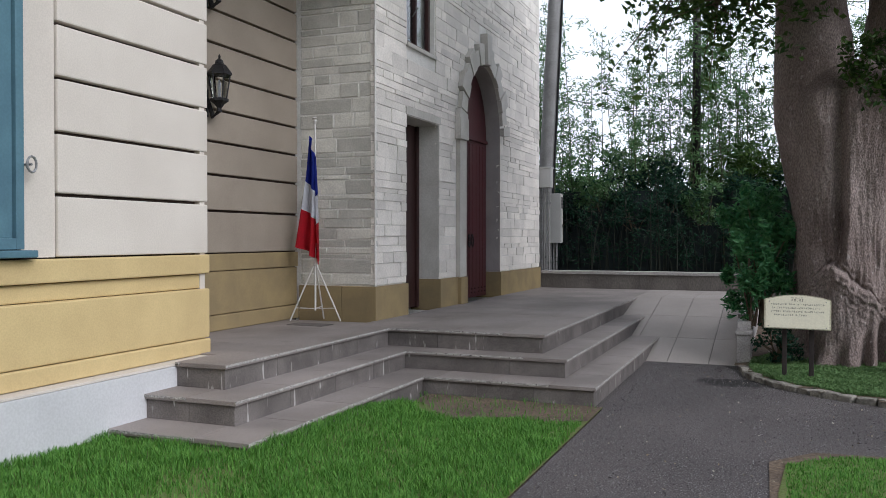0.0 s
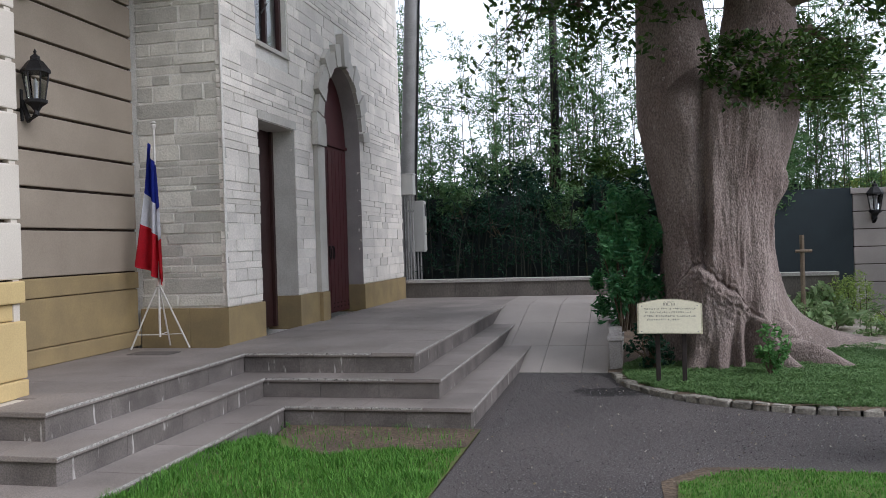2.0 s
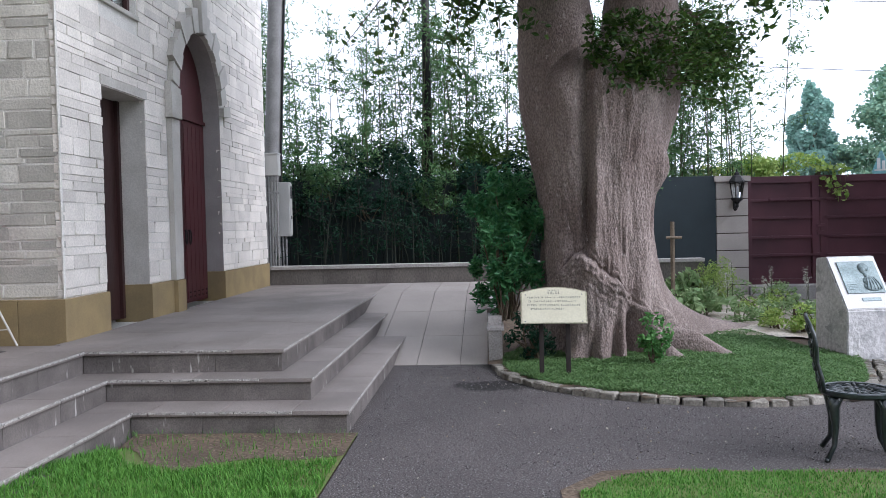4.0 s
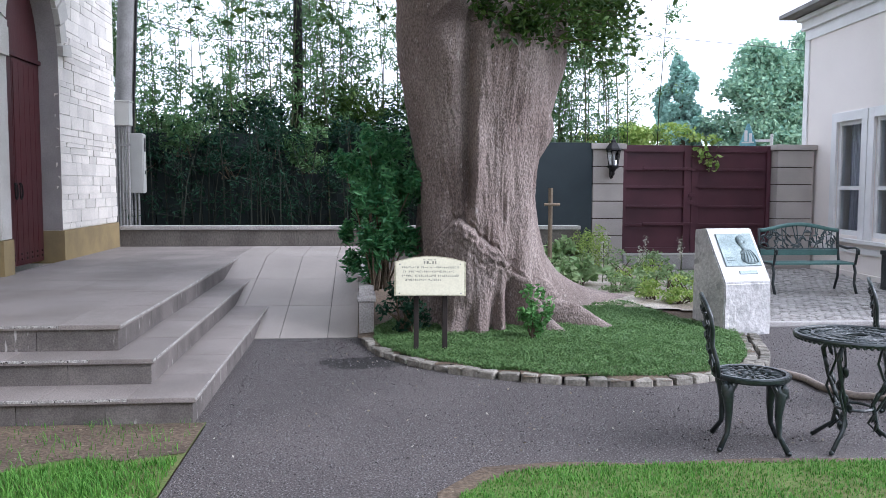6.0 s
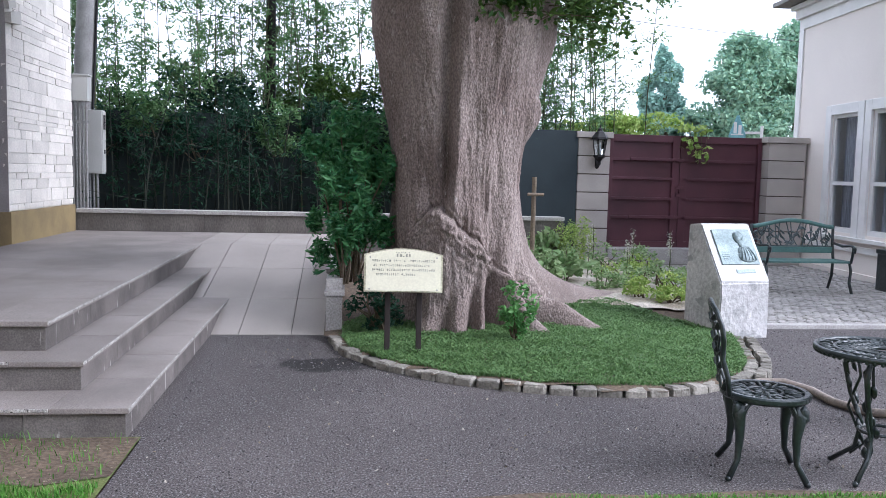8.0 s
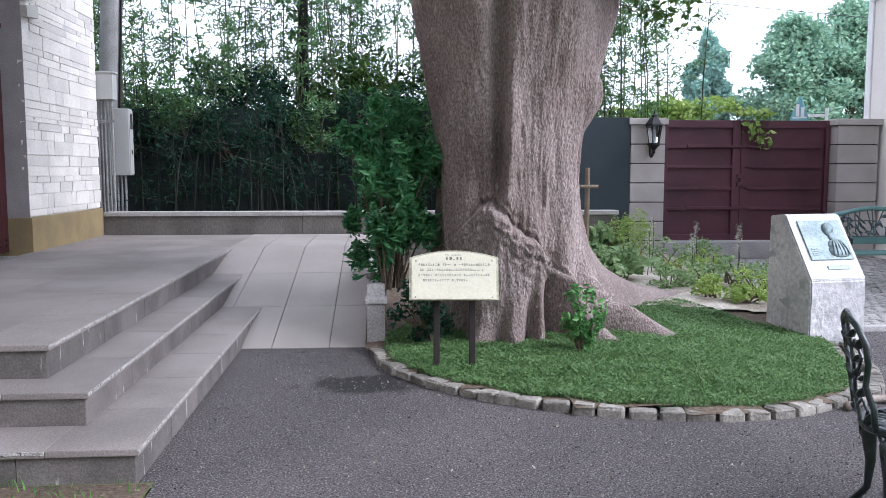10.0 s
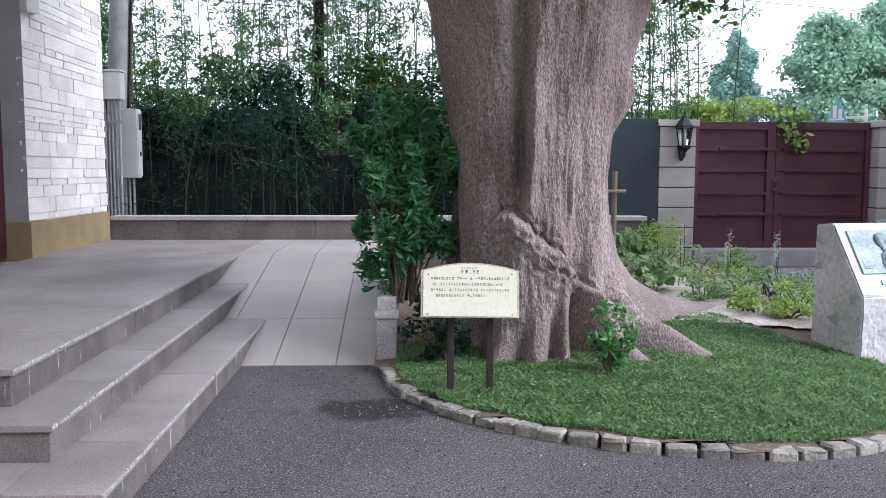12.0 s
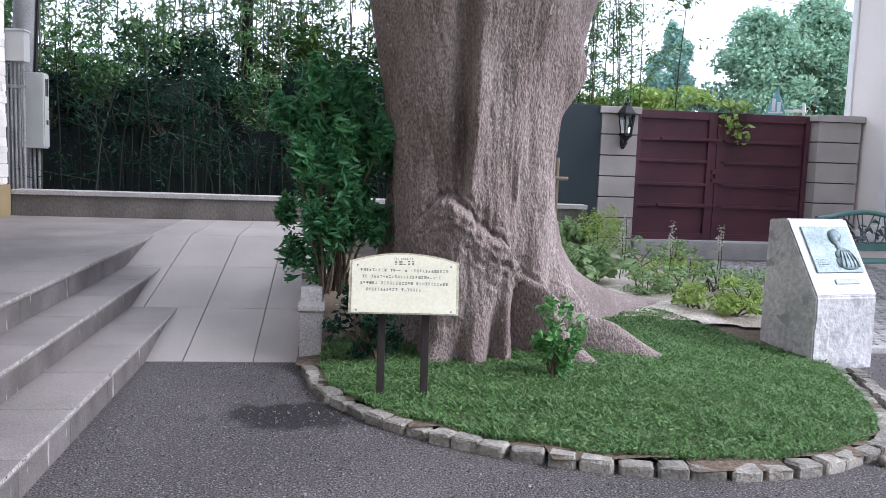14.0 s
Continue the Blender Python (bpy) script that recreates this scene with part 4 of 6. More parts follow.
def lawn(name, outline, per_m2, height, label):
    xy = scatter(outline, per_m2)
    patch = np.array([noise.noise((x * 1.3, y * 1.3, 3.0)) for x, y in xy])
    bare = inside(xy[:, 0], xy[:, 1], [(p[0] + (-0.1 if p[0] < -2 else 0.05), p[1] - 0.08 if p[1] < 7.2 else 7.35) for p in DIRT])
    keep = (RNG.uniform(size=len(xy)) < 1.15 + 1.1 * patch) & (~bare | (RNG.uniform(size=len(xy)) < 0.05))
    xy = xy[keep]
    ob = put_mesh(name, blades_mesh(name, xy, (lawn_height(xy[:, 0], xy[:, 1]) if xy[:, 0].max() < 0 else np.full(len(xy), 0.010)), height, 0.0055, 0.8), GRASS)
    return tagged(ob, label, "grass", kind="stuff")


lawn("lawn_grass", [(-3.94, 1.5), (PATH_X, 1.5), (PATH_X - 0.01, 6.0), (PATH_X - 0.04, 7.25), (-2.81, 7.25), (-2.81, 4.42), (-3.94, 4.42)], 7500, 0.045, "short bright green mown lawn with worn patches")
lawn("lawn_grass", [(0.33, 4.4), (3.6, 4.4), (3.6, 6.12), (2.75, 6.20), (0.95, 6.25), (0.62, 6.18), (0.32, 5.87)], 7500, 0.022, "short bright green mown lawn with worn patches")

lawn("lawn_grass", [(-3.94, -5.8), (PATH_X, -5.8), (PATH_X, 1.5), (-3.94, 1.5)], 1500, 0.05, "short bright green mown lawn with worn patches")
lawn("lawn_grass", [(3.6, -1.0), (8.5, -1.0), (8.5, 6.1), (3.6, 6.2)], 1500, 0.05, "short bright green mown lawn with worn patches")
lawn("lawn_grass", [(0.35, -5.8), (3.6, -5.8), (3.6, 4.4), (0.33, 4.4)], 1700, 0.05, "short bright green mown lawn with worn patches")

MONDO_AREA = [(x + (0.06 if x < 0 else 0.0), y + 0.07) for x, y in BED[1:]] + [(3.2, 10.6), (2.9, 11.6), (2.0, 12.0), (0.4, 11.2), (-0.02, 10.4)]
xy = scatter(MONDO_AREA, 9000)
zz = np.array([bed_height(x, y) for x, y in xy]) - 0.012
mondo = put_mesh("lilyturf", blades_mesh("lilyturf", xy, zz, 0.040, 0.009, 1.3), MONDO)
tagged(mondo, "dense tufts of green dwarf lilyturf", "ground cover", kind="stuff")
xy = scatter(MONDO_AREA, 5200)
lump = np.array([0.016 * noise.noise((x * 9, y * 9, 2.0)) for x, y in xy])
sprig = np.c_[xy, np.array([bed_height(x, y) for x, y in xy]) + 0.022 + lump + RNG.uniform(-0.012, 0.010, len(xy))]
tagged(put_mesh("creeping_leaves", leaf_mesh("creeping_leaves", sprig, 0.028, 0.013, RNG, 0.0), MONDO), "low creeping green leaves among the lilyturf", "ground cover", kind="stuff")


def shrub(name, centre, radii, leaves, length, width, mat, label, stems=8, group="", hollow=0.3, category="shrub", rng=RNG, clumps=10, tight=1.0):
    """A bush: stems from the ground and leaves gathered in clumps, with gaps between."""
    ob = empty(name, pose(centre[0], centre[1], centre[2] - radii[2]), label, category, group)
    bm = bmesh.new()
    cs = []
    for k in range(clumps):
        d = rng.normal(size=3)
        d /= np.linalg.norm(d)
        cs.append(d * np.asarray(radii) * rng.uniform(0.45, 0.95) + [0, 0, radii[2]])
    for k in range(stems):
        e = Vector(cs[k % clumps])
        b = Vector((rng.uniform(-0.25, 0.25) * radii[0], rng.uniform(-0.25, 0.25) * radii[1], 0.0))
        tube(bm, [b, b.lerp(e, 0.5) + Vector((0, 0, 0.1 * radii[2])), e], [0.011, 0.008, 0.004], 5, cap=False)
    part("stem_cluster", bm, TWIG, ob)["kind"] = "stuff"
    pts = np.concatenate([blob(leaves // clumps, c, np.asarray(radii) * rng.uniform(0.30, 0.5) * tight, rng, hollow) for c in cs])
    pts[:, 2] = np.maximum(pts[:, 2], 0.02)
    put_mesh("leaves", leaf_mesh("leaves", pts, length, width, rng), mat, ob)
    return ob


shrub("nandina_shrub", (0.03, 10.52, 1.30), (0.50, 0.44, 0.86), 7600, 0.10, 0.034, SHRUB, "dense dark green nandina shrub beside the tree trunk", stems=26, clumps=40, hollow=0.05, tight=0.52)
shrub("sapling_shoot", (1.42, 9.40, 0.40), (0.17, 0.13, 0.28), 520, 0.062, 0.036, SPROUT, "small leafy shoot growing at the tree's foot", stems=7, clumps=16, tight=0.7)

shrub("undergrowth", (0.26, 9.98, 0.36), (0.30, 0.22, 0.26), 900, 0.06, 0.026, SHADED_LEAF, "low dark undergrowth with bare twigs behind the sign", stems=18, clumps=16, tight=0.7)

# loose chips of the asphalt's aggregate
chip_rng = np.random.default_rng(31)
chips = scatter([(-1.05, 3.2), (0.2, 3.2), (0.2, 6.0), (0.7, 6.5), (4.2, 6.5), (5.0, 10.5), (3.7, 10.4), (3.5, 9.2), (3.2, 8.5), (2.7, 8.0), (1.9, 7.88), (1.0, 8.1), (0.3, 8.7), (-0.15, 9.6), (-0.25, 10.15), (-1.1, 10.15)], 900, chip_rng)
ob = put_mesh("asphalt_chips", leaf_mesh("asphalt_chips", np.c_[chips, np.full(len(chips), 0.003)], 0.013, 0.010, chip_rng, 0.0), CHIP)
tagged(ob, "fine pale and dark stone chips standing out of the asphalt", "gravel", kind="stuff")

n = 420
lx, ly = RNG.uniform(-2.7, 3.2, n), RNG.uniform(2.6, 9.6, n)
keep = ~inside(lx, ly, BED_FULL) & ((lx > PATH_X) | inside(lx, ly, DIRT)) & ~inside(lx, ly, LAWN_R) & ((ly < 7.2) | (lx > -1.1))
litter = np.c_[lx, ly, np.where(lx < PATH_X, lawn_height(lx, ly) + 0.02, 0.012)][keep]
ob = put_mesh("fallen_petals", leaf_mesh("fallen_petals", litter, 0.022, 0.014, RNG, 0.0), LITTER)
tagged(ob, "scattered pale fallen petals and leaf bits", "litter", kind="stuff")

# ---------------------------------------------------------------- doors, arch and window of the tower
def lining(bm, pts, x0, x1, thick):
    """A bent sheet with thickness along (y, z) points, from x0 to x1; it grows to the inside of the opening."""
    n = len(pts)
    ring = []
    for i, (y, z) in enumerate(pts):
        a, b = Vector(pts[max(i - 1, 0)]), Vector(pts[min(i + 1, n - 1)])
        d = (b - a).normalized()
        nrm = Vector((d.y, -d.x))
        ring.append(((y, z), (y + nrm.x * thick, z + nrm.y * thick)))
    verts = [[bm.verts.new((x, q[0], q[1])) for x in (x0, x1) for q in r] for r in ring]
    for a, b in zip(verts, verts[1:]):
        for i, j in ((0, 1), (1, 3), (3, 2), (2, 0)):
            bm.faces.new((a[i], a[j], b[j], b[i]))
    for v in (verts[0], verts[-1]):
        bm.faces.new((v[0], v[1], v[3], v[2]))
    return bm


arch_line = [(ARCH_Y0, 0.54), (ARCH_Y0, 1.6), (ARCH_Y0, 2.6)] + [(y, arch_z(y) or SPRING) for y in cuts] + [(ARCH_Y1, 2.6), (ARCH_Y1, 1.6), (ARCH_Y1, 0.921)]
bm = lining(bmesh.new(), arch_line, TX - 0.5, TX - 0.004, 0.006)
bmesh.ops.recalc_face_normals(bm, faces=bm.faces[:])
part("arch_reveal", bm, JAMB_SHADED, tower)
bm = boxes((TX - 0.5, DOOR[1] - 0.005, 0.925, TX - 0.01, DOOR[1] + 0.001, DOOR[3] - 0.006), (TX - 0.5, DOOR[0] + 0.001, DOOR[3] - 0.006, TX - 0.002, DOOR[1] - 0.001, DOOR[3] + 0.001))
part("door_reveal", bm, SMOOTH, tower)
part("lintel", boxes((TX - 0.02, DOOR[0] - 0.03, DOOR[3] + 0.004, TX + 0.008, DOOR[1] + 0.04, DOOR[3] + 0.10), bevel=0.006), SMOOTH, tower)
# arch stones round the opening, the keystone and the springer block
mid_y = (ARCH_Y0 + ARCH_Y1) / 2


def voussoir(y0, y1, grow, name="arch_stone", proud=0.022):
    bm = bmesh.new()
    inner = [(y, arch_z(y) or SPRING) for y in np.linspace(y0, y1, 4)]
    h, H = (ARCH_Y1 - ARCH_Y0) / 2, (ARCH_Y1 - ARCH_Y0) / 2 + grow
    outer = [(mid_y + (y - mid_y) * H / h, SPRING + (z - SPRING) * (CROWN + grow - SPRING) / (CROWN - SPRING)) for y, z in inner]
    loop = inner + outer[::-1]
    f = [bm.verts.new((TX + proud, y, z)) for y, z in loop]
    b = [bm.verts.new((TX - 0.02, y, z)) for y, z in loop]
    bm.faces.new(f)
    bm.faces.new(b[::-1])
    for k in range(len(loop)):
        bm.faces.new((f[k], b[k], b[(k + 1) % len(loop)], f[(k + 1) % len(loop)]))
    bmesh.ops.recalc_face_normals(bm, faces=bm.faces[:])
    part(name, bm, SMOOTH, tower)


angles = [math.pi * k / 15 for k in range(16)]
ys = [mid_y - (ARCH_Y1 - ARCH_Y0) / 2 * math.cos(a) for a in angles]
for k in range(15):
    if k != 7:
        voussoir(ys[k] + 0.003, ys[k + 1] - 0.003, 0.22 if k % 2 else 0.31, proud=0.05 if k % 2 else 0.066)
bm = bmesh.new()
for (y0, y1, z0, z1) in ((12.09, 12.29, 4.10, 4.56),):
    v = [bm.verts.new((x, y, z)) for x in (TX - 0.02, TX + 0.10) for y, z in ((y0 + 0.02, z0), (y1 - 0.02, z0), (y1 + 0.02, z1), (y0 - 0.02, z1))]
    for q in ((0, 1, 2, 3), (7, 6, 5, 4), (0, 4, 5, 1), (1, 5, 6, 2), (2, 6, 7, 3), (3, 7, 4, 0)):
        bm.faces.new([v[i] for i in q])
bmesh.ops.recalc_face_normals(bm, faces=bm.faces[:])
bmesh.ops.bevel(bm, geom=bm.edges[:], offset=0.006, segments=1, affect="EDGES")
part("keystone", bm, SMOOTH, tower)
part("springer_block", boxes((TX - 0.02, 10.99, 2.86, TX + 0.085, ARCH_Y0 - 0.005, 3.16), bevel=0.006), SMOOTH, tower)
part("arch_pilaster", boxes((TX - 0.02, 11.05, 0.92, TX + 0.05, ARCH_Y0 - 0.004, 2.855), bevel=0.006), SMOOTH, tower)
part("pilaster_foot", boxes((TX - 0.02, 11.04, 0.5, TX + 0.07, ARCH_Y0 - 0.002, 0.915), bevel=0.006), OCHRE_SHADED, tower)
door_1 = empty("door_1", label="dark brown narrow door set deep in the stone wall", category="door", kind="structure")
DX = TX - 0.33
part("leaf", boxes(*[(DX - 0.05, 9.37 + 0.345 * k, 0.545, DX, 9.37 + 0.345 * (k + 1) - 0.006, 2.96) for k in range(3)], bevel=0.004), BROWN_DOOR, door_1)
part("door_frame", boxes((DX - 0.05, DOOR[0] + 0.002, 0.545, DX + 0.04, DOOR[0] + 0.06, 2.96), (DX - 0.05, DOOR[1] - 0.07, 0.545, DX + 0.04, DOOR[1] - 0.008, 2.96), bevel=0.004), BROWN_DOOR, door_1)
part("door_handle", tube(bmesh.new(), [(DX, 9.52, 1.55), (DX + 0.06, 9.52, 1.55), (DX + 0.06, 9.62, 1.55)], 0.012, 8), STEEL, door_1)
door_2 = empty("door_2", label="tall maroon arched double door with iron handles", category="door", kind="structure")
AX = TX - 0.24
for k in range(2):
    y0 = ARCH_Y0 + 0.004 + 0.836 * k
    leaf = part("leaf", boxes((AX - 0.05, y0, 0.545, AX, y0 + 0.83, 2.98), bevel=0.005), MAROON, door_2)
    for j in range(5):
        part("board", boxes((AX - 0.01, y0 + 0.03 + 0.154 * j, 0.60, AX + 0.008, y0 + 0.03 + 0.154 * (j + 1) - 0.008, 2.93), bevel=0.003), MAROON, leaf)
    for z in (0.62, 0.68):
        for j in range(5):
            part("stud", lathe(bmesh.new(), [(0.014, 0), (0.011, 0.008), (0.004, 0.013)], 8), BLACK_IRON, leaf).matrix_world = Matrix.Translation((AX + 0.008, y0 + 0.11 + 0.158 * j, z)) @ pose(0, 0, 0, 0, 90, 0)
tymp = bmesh.new()
loop = [(ARCH_Y0 + 0.01, 3.03)] + [(y, (arch_z(y) or SPRING) - 0.01) for y in cuts[1:-1] if (arch_z(y) or 0) > 3.05] + [(ARCH_Y1 - 0.01, 3.03)]
f = [tymp.verts.new((AX, y, z)) for y, z in loop]
b = [tymp.verts.new((AX - 0.05, y, z)) for y, z in loop]
tymp.faces.new(f), tymp.faces.new(b[::-1])
for k in range(len(loop)):
    tymp.faces.new((f[k], b[k], b[(k + 1) % len(loop)], f[(k + 1) % len(loop)]))
bmesh.ops.recalc_face_normals(tymp, faces=tymp.faces[:])
part("tympanum", tymp, MAROON, door_2)
part("transom", boxes((AX - 0.05, ARCH_Y0 + 0.008, 2.985, AX + 0.03, ARCH_Y1 - 0.008, 3.035), bevel=0.004), MAROON, door_2)
for y in (12.12, 12.26):
    ring = bmesh.new()
    tube(ring, [(AX + 0.03, y + 0.035 * math.cos(a), 1.42 + 0.09 * math.sin(a)) for a in [k * math.pi / 6 for k in range(13)]], 0.010, 6)
    tube(ring, [(AX, y, 1.51), (AX + 0.035, y, 1.51)], 0.014, 6)
    part("ring_handle", ring, BLACK_IRON, door_2, "black iron pull ring")
part("letter_plate", boxes((AX + 0.004, 11.75, 2.53, AX + 0.02, 11.95, 2.56), bevel=0.003), STEEL, door_2)

window_2 = empty("window_2", label="dark recessed window with stone sill in the tower", category="window", kind="structure")
part("window_frame", boxes((TX - 0.14, 9.40, 3.86, TX - 0.08, 9.46, 5.6), (TX - 0.14, 10.20, 3.86, TX - 0.08, 10.26, 5.6), (TX - 0.14, 9.46, 3.86, TX - 0.08, 10.20, 3.92), (TX - 0.14, 9.80, 3.92, TX - 0.08, 9.85, 5.6), bevel=0.004), BROWN_DOOR, window_2)
part("pane", boxes((TX - 0.125, 9.46, 3.92, TX - 0.118, 10.20, 5.6)), GLASS, window_2)
# Dark sheet behind the glass, the room's darkness put into its colour.
part("unlit_room_sheet", boxes((TX - 0.30, 9.40, 3.86, TX - 0.29, 10.26, 5.6)), DARK_IN, window_2)
part("window_sill", boxes((TX - 0.14, 9.37, 3.81, TX + 0.015, 10.29, 3.858), bevel=0.006), SMOOTH, window_2)
stay = bmesh.new()
tube(stay, [(TX - 0.08, 9.7, 4.25), (TX + 0.03, 9.62, 4.33), (TX + 0.06, 9.5, 4.30)], 0.010, 6)
part("window_stay", stay, STEEL, window_2)


# ---------------------------------------------------------------- lanterns
def lantern(m, size, label, arm):
    ob = empty("wall_lantern", m, label, "wall lamp", "wall lanterns")
    s = size

    def six(r, z, k):
        return (r * math.cos(k * math.pi / 3), r * math.sin(k * math.pi / 3), z)
    part("back_plate", boxes((-0.03 * s, arm, -0.62 * s, 0.03 * s, arm + 0.02, -0.1 * s), bevel=0.004), BLACK_IRON, ob)
    bm = tube(bmesh.new(), [(0, arm, -0.28 * s), (0, arm * 0.55, -0.62 * s), (0, 0, -0.52 * s), (0, 0, -0.36 * s)], [0.035 * s, 0.05 * s, 0.05 * s, 0.03 * s], 8)
    part("bracket", bm, BLACK_IRON, ob)
    part("base", lathe(bmesh.new(), [(0.02 * s, -0.50 * s), (0.09 * s, -0.40 * s), (0.17 * s, -0.34 * s), (0.17 * s, -0.29 * s), (0.12 * s, -0.28 * s)], 6), BLACK_IRON, ob)
    for k in range(6):
        part("bar", tube(bmesh.new(), [six(0.13 * s, -0.30 * s, k), six(0.20 * s, 0.16 * s, k)], 0.014 * s, 5), BLACK_IRON, ob)
    part("glass_shade", lathe(bmesh.new(), [(0.115 * s, -0.29 * s), (0.185 * s, 0.16 * s)], 6), GLASS, ob)
    part("candle", lathe(bmesh.new(), [(0.03 * s, -0.28 * s), (0.03 * s, 0.0), (0.012 * s, 0.06 * s)], 8), FLAG_WHITE, ob)
    part("roof", lathe(bmesh.new(), [(0.235 * s, 0.15 * s), (0.23 * s, 0.19 * s), (0.12 * s, 0.34 * s), (0.08 * s, 0.36 * s), (0.07 * s, 0.42 * s), (0.02 * s, 0.46 * s), (0.025 * s, 0.50 * s), (0.005 * s, 0.54 * s)], 6), BLACK_IRON, ob)
    return ob


lantern(pose(-4.80, 6.82, 2.98, 0, 0, 90), 0.52, "black iron wall lantern on the recessed tan wall", 0.14)
lantern(pose(-4.80, 6.82, 4.05, 0, 0, 90), 0.52, "black iron wall lantern on the recessed tan wall", 0.14)
lantern(pose(4.24, 16.42, 2.05, 0, 0, 0), 0.62, "black iron wall lantern on the gate pier", 0.20)

# ---------------------------------------------------------------- flag on its stand
flag = empty("flag_stand", pose(-4.55, 8.20, 0.54), "French tricolour flag hanging on a steel tripod stand", "flag")
part("pole", tube(bmesh.new(), [(0, 0, 0.12), (0, 0, 2.20)], 0.012, 10), STAND, flag)
part("finial", lathe(bmesh.new(), [(0.008, 2.19), (0.022, 2.215), (0.03, 2.235), (0.02, 2.25), (0.035, 2.262), (0.012, 2.28)], 12), STAND, flag)
hub = (0, 0, 0.66)
for fx, fy in ((-0.24, -0.14), (0.31, 0.02), (-0.02, 0.22)):
    part("leg", tube(bmesh.new(), [hub, (fx, fy, 0.008)], 0.009, 8), STAND, flag)
    part("brace", tube(bmesh.new(), [(0, 0, 0.14), (fx * 0.78, fy * 0.78, 0.15)], 0.005, 6), STAND, flag)
part("hub", lathe(bmesh.new(), [(0.02, 0.62), (0.028, 0.63), (0.028, 0.69), (0.018, 0.70)], 12), STAND, flag)


def cloth(u0, u1):
    """A stripe of the hanging cloth; u runs from the pole to the free edge, s down the hoist."""
    bm = bmesh.new()
    nu, ns = 16, 34
    grid = []
    for i in range(nu + 1):
        u = u0 + (u1 - u0) * i / nu
        row = []
        for j in range(ns + 1):
            s = j / ns
            z = 2.07 - 0.24 * s - 1.22 * u
            x = 0.0 - (0.06 + 0.20 * u) * (1 - s) + 0.11 * u * s + 0.018 * math.sin(9 * s + 3 * u)
            y = -0.02 + (0.018 + 0.05 * u) * math.sin(16 * s + 1.5 * u)
            row.append(bm.verts.new((x, y, z)))
        grid.append(row)
    for a, b in zip(grid, grid[1:]):
        for k in range(ns):
            bm.faces.new((a[k], a[k + 1], b[k + 1], b[k]))
    bmesh.ops.solidify(bm, geom=bm.faces[:], thickness=0.002)
    return bm


part("blue_stripe", cloth(0.0, 0.36), BLUE, flag, "dark blue stripe", smooth=True)
part("white_stripe", cloth(0.36, 0.62), FLAG_WHITE, flag, "white stripe", smooth=True)
part("red_stripe", cloth(0.62, 0.98), RED, flag, "red stripe", smooth=True)

# ---------------------------------------------------------------- sign by the tree
sign = empty("information_sign", pose(0.43, 9.06, 0.0, 0, 0, -4), "cream information board with dark writing on two dark posts", "sign")
tilt = pose(0, 0, 0.565, -14, 0, 0)


def board(w, h, rise, grow, y0, y1):
    bm = bmesh.new()
    w, h = w / 2 + grow, h
    loop = [(-w, -grow), (w, -grow)] + [(w * math.cos(math.pi * k / 16), h + grow + (rise * (1 - (math.cos(math.pi * k / 16)) ** 2))) for k in range(17)]
    a = [bm.verts.new((x, y0, z)) for x, z in loop]
    b = [bm.verts.new((x, y1, z)) for x, z in loop]
    bm.faces.new(a), bm.faces.new(b[::-1])
    for k in range(len(loop)):
        bm.faces.new((a[k], b[k], b[(k + 1) % len(loop)], a[(k + 1) % len(loop)]))
    bmesh.ops.recalc_face_normals(bm, faces=bm.faces[:])
    bm.transform(tilt)
    return bm


panel = part("panel", board(0.615, 0.295, 0.05, 0.0, -0.012, 0.012), SIGN_EDGE, sign, "bevelled olive edge")
part("face", board(0.585, 0.28, 0.048, 0.0, -0.016, -0.0125), SIGN, sign).location = (0, -0.0, 0.008)
trng = random.Random(4)


def text_row(x, z, width, size, gaps=()):
    bm = bmesh.new()
    while x < width:
        if trng.random() > 0.10:
            w = size * trng.uniform(0.5, 0.85)
            for k in range(3):
                if trng.random() < 0.8:
                    zz = z + size * (k - 1) * 0.36
                    box(bm, x, -0.0185, zz - size * 0.09, x + w, -0.0162, zz + size * 0.09)
            if trng.random() < 0.7:
                box(bm, x + w * 0.4, -0.0187, z - size * 0.45, x + w * 0.6, -0.0164, z + size * 0.45)
        x += size
    bm.transform(tilt)
    part("text_row", bm, INK, sign)


text_row(-0.055, 0.288, 0.05, 0.024)
text_row(-0.06, 0.311, 0.05, 0.010)
for k, (x0, x1) in enumerate(((-0.245, 0.235), (-0.235, 0.21), (-0.245, 0.24), (-0.23, 0.10))):
    text_row(x0, 0.245 - 0.036 * k, x1, 0.0165)
for x, z in ((-0.265, 0.02), (0.265, 0.02), (-0.262, 0.272), (0.262, 0.272)):
    bm = lathe(bmesh.new(), [(0.007, 0), (0.006, 0.003), (0.002, 0.004)], 10)
    bm.transform(tilt @ Matrix.Translation((x, -0.0155, z)) @ pose(0, 0, 0, 90, 0, 0))
    part("screw", bm, STEEL, sign)
for x in (-0.12, 0.13):
    part("post", boxes((x - 0.022, 0.075, 0.05, x + 0.022, 0.115, 0.78), bevel=0.004), DARK_WOOD, sign)

# ---------------------------------------------------------------- monument
mon = empty("stone_monument", pose(3.49, 10.02, 0.0, 0, 0, 10) @ Matrix.Diagonal((0.885, 1, 0.96, 1)), "whitewashed stone monument with a slanted bronze plaque", "monument")
bm = bmesh.new()
prof = [(0.0, -0.03), (0.0, 0.555), (0.38, 1.12), (0.58, 1.10), (0.60, -0.03)]
N = 9
rows = [[bm.verts.new((0.61 * i / N, y, z)) for y, z in prof] for i in range(N + 1)]
